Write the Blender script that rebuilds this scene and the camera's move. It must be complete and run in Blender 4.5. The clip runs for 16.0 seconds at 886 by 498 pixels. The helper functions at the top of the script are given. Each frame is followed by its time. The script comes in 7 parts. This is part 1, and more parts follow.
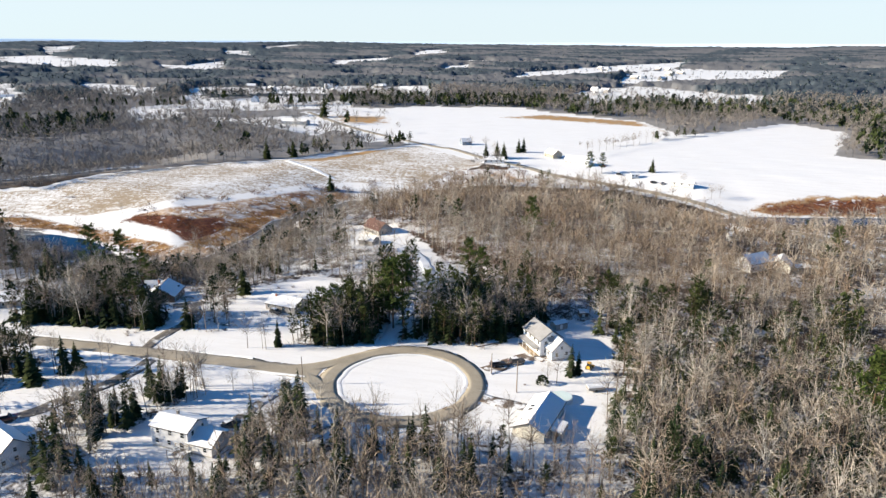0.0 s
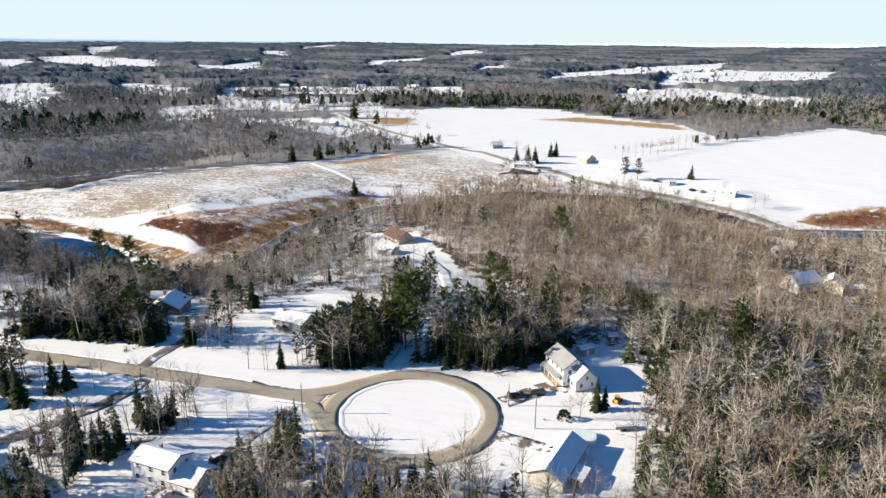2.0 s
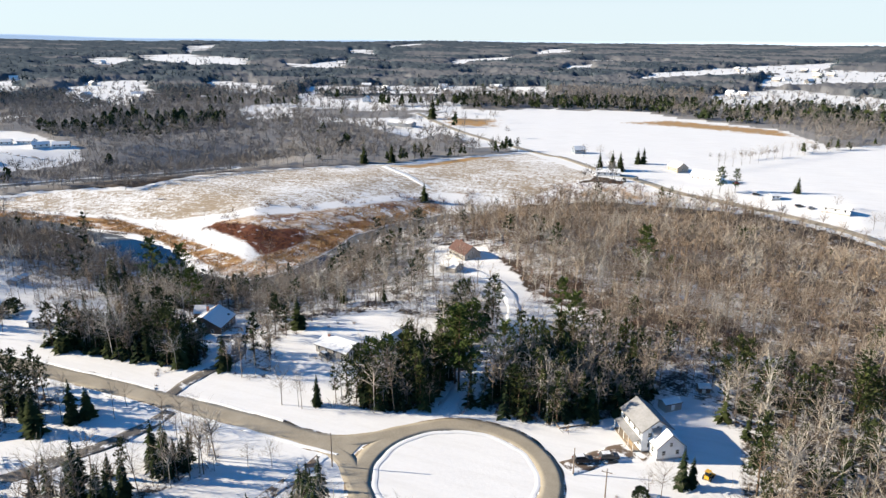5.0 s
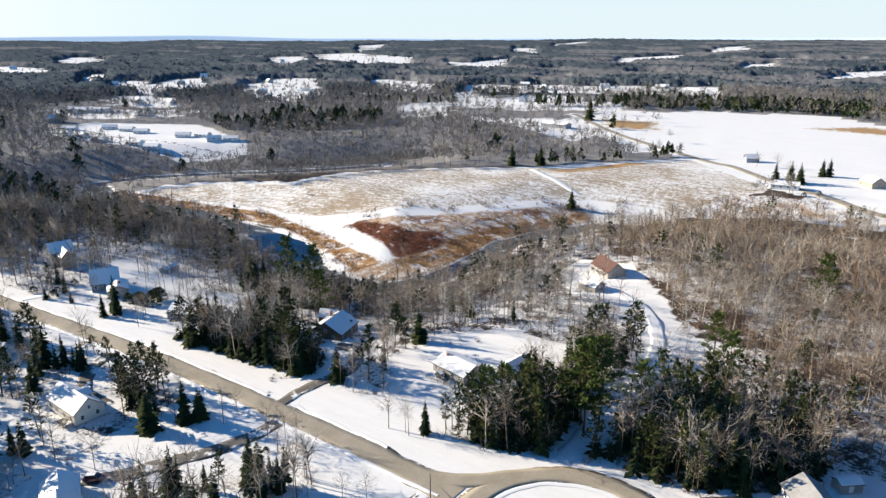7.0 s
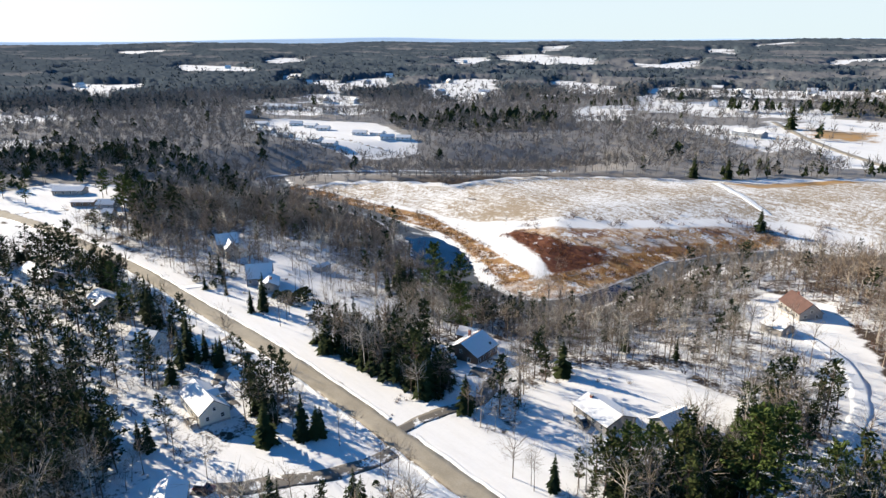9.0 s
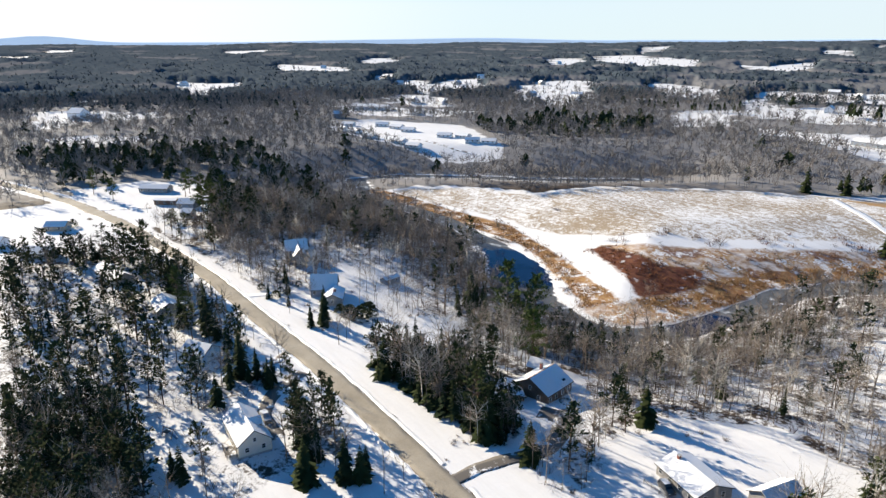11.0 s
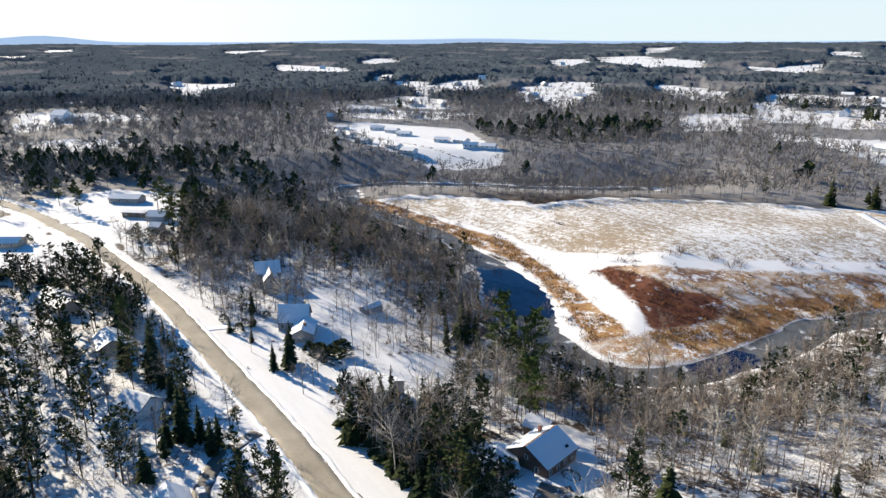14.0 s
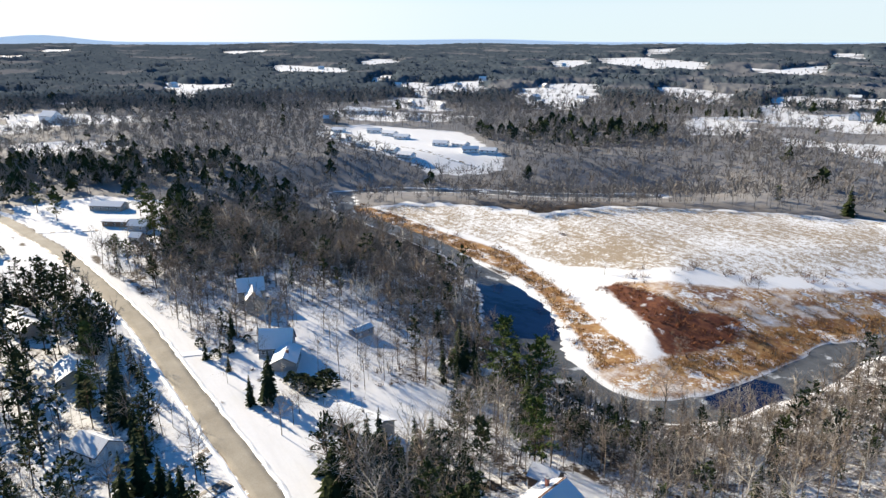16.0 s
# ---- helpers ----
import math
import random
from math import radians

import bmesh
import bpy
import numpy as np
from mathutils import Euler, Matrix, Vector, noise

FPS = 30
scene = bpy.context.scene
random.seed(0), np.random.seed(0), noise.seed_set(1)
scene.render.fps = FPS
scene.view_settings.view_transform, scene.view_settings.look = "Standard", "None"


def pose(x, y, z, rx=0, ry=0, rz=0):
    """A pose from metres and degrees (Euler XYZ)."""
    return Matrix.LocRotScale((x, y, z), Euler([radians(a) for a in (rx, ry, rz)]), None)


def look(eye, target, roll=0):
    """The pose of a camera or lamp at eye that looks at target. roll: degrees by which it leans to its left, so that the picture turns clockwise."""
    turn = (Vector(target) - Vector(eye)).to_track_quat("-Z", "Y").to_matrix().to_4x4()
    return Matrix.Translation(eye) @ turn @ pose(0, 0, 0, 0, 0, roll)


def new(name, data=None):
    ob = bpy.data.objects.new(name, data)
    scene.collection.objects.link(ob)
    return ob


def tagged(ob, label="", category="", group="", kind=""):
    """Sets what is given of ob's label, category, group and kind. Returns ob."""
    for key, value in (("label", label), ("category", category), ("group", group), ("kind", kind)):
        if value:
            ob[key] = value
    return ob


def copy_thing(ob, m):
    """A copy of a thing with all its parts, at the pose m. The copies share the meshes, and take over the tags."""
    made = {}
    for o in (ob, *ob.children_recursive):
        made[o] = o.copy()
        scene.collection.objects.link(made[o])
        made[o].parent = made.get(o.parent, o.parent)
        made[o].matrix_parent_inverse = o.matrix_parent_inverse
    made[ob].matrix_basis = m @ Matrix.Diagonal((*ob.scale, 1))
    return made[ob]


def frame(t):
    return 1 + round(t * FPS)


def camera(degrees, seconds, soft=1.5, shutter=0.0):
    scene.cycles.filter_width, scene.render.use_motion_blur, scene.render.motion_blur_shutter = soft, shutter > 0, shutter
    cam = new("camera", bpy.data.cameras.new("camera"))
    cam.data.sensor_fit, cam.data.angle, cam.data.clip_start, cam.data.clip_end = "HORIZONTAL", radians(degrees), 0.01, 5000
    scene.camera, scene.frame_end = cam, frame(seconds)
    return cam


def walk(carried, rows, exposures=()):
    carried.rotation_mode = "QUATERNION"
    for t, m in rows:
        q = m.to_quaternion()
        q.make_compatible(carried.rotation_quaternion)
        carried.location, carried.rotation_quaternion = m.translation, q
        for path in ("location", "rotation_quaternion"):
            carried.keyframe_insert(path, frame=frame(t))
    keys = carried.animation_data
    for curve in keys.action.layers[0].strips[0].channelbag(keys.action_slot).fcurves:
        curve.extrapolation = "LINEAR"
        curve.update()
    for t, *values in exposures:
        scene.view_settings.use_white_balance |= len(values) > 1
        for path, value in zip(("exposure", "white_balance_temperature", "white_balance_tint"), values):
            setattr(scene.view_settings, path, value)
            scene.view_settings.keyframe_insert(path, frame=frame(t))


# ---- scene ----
cam = camera(66.0, 16.0, soft=1.4)
PATH = [
    (0, 45.04, -170.61, 91.66, 73.255, 0.393, 11.990),
    (0.5, 45.65, -166.05, 91.68, 73.257, 0.381, 12.566),
    (1, 46.09, -161.49, 91.68, 73.259, 0.378, 13.344),
    (1.5, 46.36, -156.95, 91.67, 73.261, 0.383, 14.168),
    (2, 46.46, -152.41, 91.65, 73.263, 0.397, 14.986),
    (2.5, 46.40, -147.89, 91.62, 73.265, 0.420, 15.851),
    (3, 46.18, -143.36, 91.57, 73.267, 0.452, 16.917),
    (3.6, 45.65, -137.75, 91.52, 73.251, 0.471, 18.053),
    (4.25, 44.73, -131.41, 91.47, 73.204, 0.446, 19.401),
    (4.9, 43.80, -125.01, 91.41, 73.140, 0.368, 21.569),
    (5.5, 43.25, -119.24, 91.33, 73.080, 0.245, 24.921),
    (6, 43.00, -114.53, 91.26, 73.032, 0.121, 28.416),
    (6.5, 42.21, -109.47, 91.16, 73.002, 0.012, 31.876),
    (7, 40.95, -104.20, 91.02, 72.991, -0.081, 35.374),
    (7.5, 39.30, -98.89, 90.84, 72.998, -0.158, 38.957),
    (8, 37.35, -93.68, 90.64, 73.023, -0.219, 42.647),
    (8.5, 35.16, -88.72, 90.40, 73.067, -0.264, 46.439),
    (9, 32.81, -84.17, 90.13, 73.129, -0.294, 50.304),
    (9.5, 30.38, -80.18, 89.83, 73.209, -0.307, 54.184),
    (9.7, 29.33, -78.58, 89.74, 73.235, -0.310, 55.469),
    (10.2, 26.04, -74.48, 89.70, 73.253, -0.298, 57.144),
    (10.7, 22.10, -70.34, 89.84, 73.229, -0.268, 57.775),
    (11.25, 17.41, -65.83, 90.02, 73.187, -0.230, 58.025),
    (12, 11.18, -59.93, 89.99, 73.169, -0.199, 58.155),
    (12.5, 7.30, -56.15, 89.77, 73.192, -0.193, 58.169),
    (13, 3.28, -52.63, 89.59, 73.212, -0.181, 58.176),
    (13.5, -0.84, -49.34, 89.45, 73.230, -0.161, 58.176),
    (14, -5.00, -46.24, 89.35, 73.246, -0.134, 58.172),
    (14.5, -9.16, -43.28, 89.29, 73.259, -0.100, 58.166),
    (15, -13.28, -40.43, 89.27, 73.271, -0.058, 58.161),
    (15.5, -17.32, -37.64, 89.29, 73.280, -0.009, 58.158),
    (16, -21.21, -34.88, 89.36, 73.287, 0.047, 58.160),
]
walk(cam, [(t, pose(x, y, z, rx, 0, rz) @ pose(0, 0, 0, 0, 0, roll)) for t, x, y, z, rx, roll, rz in PATH])

# ---- light ----
SUN_ELEVATION, SUN_FROM = 21.5, (-1.0, -0.27)
world = bpy.data.worlds.new("winter_sky")
scene.world = world
world.use_nodes = True
sky = world.node_tree.nodes.new("ShaderNodeTexSky")
sky.sky_type, sky.sun_disc = "NISHITA", False
sky.sun_elevation = radians(SUN_ELEVATION)
sky.sun_rotation = math.atan2(SUN_FROM[0], SUN_FROM[1])
sky.altitude, sky.air_density, sky.dust_density, sky.ozone_density = 600, 1.0, 0.2, 2.0
back = world.node_tree.nodes["Background"]
back.inputs["Strength"].default_value = 0.05
cool = world.node_tree.nodes.new("ShaderNodeMix")
cool.data_type, cool.blend_type = "RGBA", "MULTIPLY"
cool.inputs[0].default_value, cool.inputs[7].default_value = 1.0, (0.34, 1.0, 1.48, 1.0)
world.node_tree.links.new(sky.outputs[0], cool.inputs[6])
# bright winter haze low along the whole horizon
facing = world.node_tree.nodes.new("ShaderNodeTexCoord")
split = world.node_tree.nodes.new("ShaderNodeSeparateXYZ")
world.node_tree.links.new(facing.outputs["Generated"], split.inputs[0])
haze = world.node_tree.nodes.new("ShaderNodeValToRGB")
haze.color_ramp.interpolation = "EASE"
haze.color_ramp.elements[0].position, haze.color_ramp.elements[0].color = 0.045, (0.9, 0.9, 0.9, 1)
haze.color_ramp.elements[1].position, haze.color_ramp.elements[1].color = 0.13, (0, 0, 0, 1)
world.node_tree.links.new(split.outputs["Z"], haze.inputs[0])
pale = world.node_tree.nodes.new("ShaderNodeMix")
pale.data_type = "RGBA"
pale.inputs[7].default_value = (8.0, 8.9, 9.3, 1.0)
world.node_tree.links.new(haze.outputs[0], pale.inputs[0])
world.node_tree.links.new(cool.outputs[2], pale.inputs[6])
# white glow of the sky about the low sun
toward = world.node_tree.nodes.new("ShaderNodeVectorMath")
toward.operation = "DOT_PRODUCT"
toward.inputs[1].default_value = Vector((SUN_FROM[0], SUN_FROM[1], math.hypot(*SUN_FROM) * math.tan(radians(SUN_ELEVATION)))).normalized()
world.node_tree.links.new(facing.outputs["Generated"], toward.inputs[0])
glow = world.node_tree.nodes.new("ShaderNodeValToRGB")
glow.color_ramp.interpolation = "EASE"
glow.color_ramp.elements[0].position, glow.color_ramp.elements[0].color = 0.55, (0, 0, 0, 1)
glow.color_ramp.elements[1].position, glow.color_ramp.elements[1].color = 0.97, (1, 1, 1, 1)
world.node_tree.links.new(toward.outputs["Value"], glow.inputs[0])
white = world.node_tree.nodes.new("ShaderNodeMix")
white.data_type = "RGBA"
white.inputs[7].default_value = (10.2, 10.2, 10.2, 1.0)
low = world.node_tree.nodes.new("ShaderNodeMath")
low.operation = "MULTIPLY"
world.node_tree.links.new(glow.outputs[0], low.inputs[0])
world.node_tree.links.new(haze.outputs[0], low.inputs[1])
world.node_tree.links.new(low.outputs[0], white.inputs[0])
world.node_tree.links.new(pale.outputs[2], white.inputs[6])
world.node_tree.links.new(white.outputs[2], back.inputs[0])
sun = new("sun", bpy.data.lights.new("sun", "SUN"))
sun.data.energy, sun.data.angle, sun.data.color = 5.0, radians(0.5), (1.0, 0.87, 0.675)
sun.matrix_world = look((SUN_FROM[0] * 100, SUN_FROM[1] * 100, 100 * math.tan(radians(SUN_ELEVATION))), (0, 0, 0))
scene.view_settings.exposure = 1.1

# ---- materials ----


def nodes_of(name):
    m = bpy.data.materials.new(name)
    m.use_nodes = True
    tree = m.node_tree
    return m, tree, tree.nodes["Principled BSDF"]


def node(tree, kind, **kw):
    n = tree.nodes.new(kind)
    for k, v in kw.items():
        if k in n.inputs:
            n.inputs[k].default_value = v
    return n


def noise_tex(tree, vector, scale, detail=4.0, rough=0.6):
    n = node(tree, "ShaderNodeTexNoise", Scale=scale, Detail=detail, Roughness=rough)
    tree.links.new(vector, n.inputs["Vector"])
    return n.outputs["Fac"]


def ramp(tree, fac, lo, hi, a=(0, 0, 0, 1), b=(1, 1, 1, 1)):
    r = tree.nodes.new("ShaderNodeValToRGB")
    r.color_ramp.elements[0].position, r.color_ramp.elements[0].color = lo, a
    r.color_ramp.elements[1].position, r.color_ramp.elements[1].color = hi, b
    tree.links.new(fac, r.inputs[0])
    return r.outputs[0]


def mix(tree, fac, a, b, blend="MIX"):
    n = tree.nodes.new("ShaderNodeMix")
    n.data_type, n.blend_type = "RGBA", blend
    for socket, v in ((n.inputs[0], fac), (n.inputs[6], a), (n.inputs[7], b)):
        if hasattr(v, "is_linked"):
            tree.links.new(v, socket)
        elif isinstance(v, (int, float)):
            socket.default_value = v
        else:
            socket.default_value = (*v, 1.0)
    return n.outputs[2]


def calc(tree, op, a, b=0.0, clamp=False):
    n = tree.nodes.new("ShaderNodeMath")
    n.operation, n.use_clamp = op, clamp
    for socket, v in ((n.inputs[0], a), (n.inputs[1], b)):
        if hasattr(v, "is_linked"):
            tree.links.new(v, socket)
        else:
            socket.default_value = v
    return n.outputs[0]


def relief(tree, shader, height, strength, distance=0.05):
    b = node(tree, "ShaderNodeBump", Strength=strength, Distance=distance)
    tree.links.new(height, b.inputs["Height"])
    tree.links.new(b.outputs[0], shader.inputs["Normal"])


def surface(name, a, b, big=0.5, fine=8.0, rough=0.8, metal=0.0, bump=0.3, own=0.0):
    """A plain surface: two colours mixed by coarse and fine noise, with fine relief; own: how much each object differs."""
    m, tree, shader = nodes_of(name)
    where = tree.nodes.new("ShaderNodeNewGeometry").outputs["Position"]
    coarse, small = noise_tex(tree, where, big), noise_tex(tree, where, fine)
    fac = ramp(tree, calc(tree, "ADD", calc(tree, "MULTIPLY", coarse, 0.6), calc(tree, "MULTIPLY", small, 0.4)), 0.36, 0.64)
    col = mix(tree, fac, a, b)
    if own:
        rnd = tree.nodes.new("ShaderNodeObjectInfo").outputs["Random"]
        hsv = tree.nodes.new("ShaderNodeHueSaturation")
        tree.links.new(calc(tree, "ADD", calc(tree, "MULTIPLY", rnd, own), 1.0 - own / 2), hsv.inputs["Value"])
        tree.links.new(col, hsv.inputs["Color"])
        col = hsv.outputs[0]
    tree.links.new(col, shader.inputs["Base Color"])
    shader.inputs["Roughness"].default_value, shader.inputs["Metallic"].default_value = rough, metal
    if bump:
        relief(tree, shader, small, bump)
    return m


def siding(name, a, b, step=0.13):
    """Painted clapboard: shallow horizontal laps."""
    m, tree, shader = nodes_of(name)
    where = tree.nodes.new("ShaderNodeNewGeometry").outputs["Position"]
    split = tree.nodes.new("ShaderNodeSeparateXYZ")
    tree.links.new(where, split.inputs[0])
    lap = calc(tree, "FRACT", calc(tree, "DIVIDE", split.outputs["Z"], step))
    coarse = noise_tex(tree, where, 0.7)
    col = mix(tree, ramp(tree, coarse, 0.35, 0.7), a, b)
    col = mix(tree, ramp(tree, lap, 0.0, 0.16), [v * 0.72 for v in a], col)
    tree.links.new(col, shader.inputs["Base Color"])
    shader.inputs["Roughness"].default_value = 0.6
    relief(tree, shader, lap, 0.5, 0.02)
    return m


def snow_cover(name, bare, amount=0.5, scale=0.35):
    """Snow over a surface that shows through where it melted."""
    m, tree, shader = nodes_of(name)
    where = tree.nodes.new("ShaderNodeNewGeometry").outputs["Position"]
    patch = calc(tree, "ADD", noise_tex(tree, where, scale, 3), calc(tree, "MULTIPLY", noise_tex(tree, where, scale * 8, 3), 0.25))
    fac = ramp(tree, patch, amount, amount + 0.08)
    snow = mix(tree, noise_tex(tree, where, 1.5), (0.72, 0.745, 0.775), (0.83, 0.835, 0.84))
    tree.links.new(mix(tree, fac, bare, snow), shader.inputs["Base Color"])
    shader.inputs["Roughness"].default_value = 0.7
    relief(tree, shader, patch, 0.4, 0.1)
    return m


def bark_like(name, greys, browns, rough=0.95, gloss=0.05):
    """Bark and twigs: each tree's own hue comes from its tint, fine variation from noise."""
    m, tree, shader = nodes_of(name)
    where = tree.nodes.new("ShaderNodeNewGeometry").outputs["Position"]
    tint = tree.nodes.new("ShaderNodeAttribute")
    tint.attribute_name = "tint"
    col = mix(tree, tint.outputs["Fac"], greys, browns)
    col = mix(tree, calc(tree, "MULTIPLY", noise_tex(tree, where, 0.9), 0.55), col, [v * 0.45 for v in greys])
    tree.links.new(col, shader.inputs["Base Color"])
    shader.inputs["Roughness"].default_value = rough
    shader.inputs["Specular IOR Level"].default_value = gloss
    return m


TWIG = bark_like("bare_wood_bark", (0.39, 0.345, 0.29), (0.35, 0.25, 0.17))
BARK = bark_like("broadleaf_bark", (0.2, 0.165, 0.135), (0.19, 0.135, 0.095))
MID_TWIG = bark_like("grey_wood_bark", (0.25, 0.232, 0.215), (0.3, 0.225, 0.17))
PALE_TWIG = bark_like("pale_birch_bark", (0.5, 0.47, 0.42), (0.42, 0.34, 0.26))
TRUNK = bark_like("conifer_bark", (0.12, 0.09, 0.07), (0.16, 0.1, 0.06))
NEEDLE = bark_like("dark_spruce_needles", (0.024, 0.038, 0.02), (0.085, 0.1, 0.032))
PINE_NEEDLE = bark_like("pine_needles", (0.055, 0.088, 0.028), (0.115, 0.145, 0.04))
# distance haze is painted into these far-wood colours as a cool cast
HAZY_TWIG = bark_like("hazy_far_bark", (0.23, 0.235, 0.245), (0.29, 0.28, 0.275), 1.0, 0.0)
HAZY_NEEDLE = bark_like("hazy_far_needles", (0.032, 0.052, 0.062), (0.055, 0.075, 0.08))
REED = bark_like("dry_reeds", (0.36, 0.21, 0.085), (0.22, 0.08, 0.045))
# the canopy's greys and conifer tone carry the same painted haze
HAZY_CANOPY = bark_like("hazy_far_canopy", (0.19, 0.194, 0.205), (0.064, 0.09, 0.112), 1.0, 0.0)
SHRUB = bark_like("bare_shrub_twigs", (0.16, 0.12, 0.09), (0.2, 0.085, 0.06))

SNOW = surface("snow", (0.74, 0.76, 0.79), (0.83, 0.835, 0.84), 0.12, 2.0, 0.6, 0, 0.15)
ROAD = surface("worn_dusty_asphalt", (0.26, 0.228, 0.175), (0.375, 0.335, 0.268), 0.12, 3.0, 0.9, 0, 0.2)
DRIVE = snow_cover("thawed_driveway", (0.11, 0.1, 0.09), 0.68, 0.22)
SHOULDER = snow_cover("muddy_road_edge", (0.15, 0.11, 0.072), 0.64, 0.4)
GRAVEL = snow_cover("gravel_drive_with_snow", (0.2, 0.16, 0.12), 0.55, 0.3)
MUD = snow_cover("muddy_drive", (0.12, 0.088, 0.065), 0.6, 0.3)
DECK = snow_cover("snowy_deck_boards", (0.1, 0.085, 0.07), 0.62, 0.6)
TRACK = snow_cover("packed_snow_drive", (0.45, 0.42, 0.4), 0.4, 0.25)
WHITE_SIDING = siding("white_clapboard", (0.78, 0.79, 0.8), (0.7, 0.71, 0.72))
CREAM_SIDING = siding("cream_clapboard", (0.72, 0.69, 0.6), (0.65, 0.62, 0.54))
GREY_SIDING = siding("grey_clapboard", (0.3, 0.28, 0.26), (0.36, 0.34, 0.31))
TAN_SIDING = siding("tan_clapboard", (0.42, 0.35, 0.27), (0.36, 0.3, 0.23))
BLUE_SIDING = siding("slate_blue_clapboard", (0.2, 0.24, 0.3), (0.24, 0.28, 0.33))
BROWN_SIDING = siding("brown_stained_boards", (0.14, 0.085, 0.055), (0.19, 0.12, 0.08))
FOUNDATION = surface("concrete_foundation", (0.36, 0.35, 0.33), (0.46, 0.45, 0.43), 0.6, 6)
SHINGLE = surface("grey_shingles_thin_snow", (0.2, 0.2, 0.2), (0.3, 0.3, 0.31), 0.5, 3.0, 0.85)
ROOF_SNOW = snow_cover("snowy_roof", (0.3, 0.29, 0.28), 0.3, 0.25)
BROWN_ROOF = surface("red_brown_shingles", (0.075, 0.035, 0.028), (0.12, 0.06, 0.046), 0.6, 5, 0.85)
FASCIA = surface("dark_roof_edge", (0.07, 0.065, 0.06), (0.11, 0.1, 0.09), 1, 6)
TRIM = surface("white_trim_paint", (0.74, 0.74, 0.72), (0.82, 0.82, 0.8), 1, 6, 0.5)
BRICK = surface("red_brick", (0.28, 0.1, 0.07), (0.36, 0.16, 0.11), 2, 9)
WOOD = surface("weathered_lumber", (0.22, 0.175, 0.13), (0.32, 0.26, 0.2), 1, 8)
FRESH_WOOD = surface("fresh_lumber", (0.38, 0.28, 0.17), (0.48, 0.36, 0.23), 1, 8)
POLE = surface("pole_wood", (0.2, 0.15, 0.11), (0.28, 0.22, 0.17), 1, 6)
RUBBER = surface("tyre_rubber", (0.02, 0.02, 0.02), (0.035, 0.035, 0.035), 2, 12, 0.8)
POOL_ICE = surface("frozen_pool_cover", (0.55, 0.68, 0.66), (0.68, 0.78, 0.76), 0.5, 4, 0.5)
STONE = surface("dark_fieldstone", (0.16, 0.14, 0.12), (0.26, 0.24, 0.21), 1, 5)


def paint(name, col):
    m, tree, shader = nodes_of(name)
    where = tree.nodes.new("ShaderNodeNewGeometry").outputs["Position"]
    tree.links.new(mix(tree, noise_tex(tree, where, 3.0), col, [v * 0.75 + 0.02 for v in col]), shader.inputs["Base Color"])
    shader.inputs["Roughness"].default_value = 0.3
    shader.inputs["Coat Weight"].default_value = 0.6
    return m


BLACK_PAINT, GREY_PAINT = paint("black_car_paint", (0.02, 0.02, 0.022)), paint("silver_car_paint", (0.35, 0.36, 0.38))
RED_PAINT, YELLOW_PAINT = paint("red_enamel", (0.5, 0.03, 0.03)), paint("yellow_enamel", (0.75, 0.42, 0.02))
DARK_RED_PAINT = paint("dark_red_car_paint", (0.09, 0.012, 0.015))
GLASS, _tree, _shader = nodes_of("window_glass")
_shader.inputs["Base Color"].default_value = (0.02, 0.025, 0.03, 1)
_shader.inputs["Roughness"].default_value = 0.06
LAMP_GLASS, _tree, _shader = nodes_of("lamp_glass")
_shader.inputs["Base Color"].default_value = (0.7, 0.7, 0.68, 1)
_shader.inputs["Roughness"].default_value = 0.15


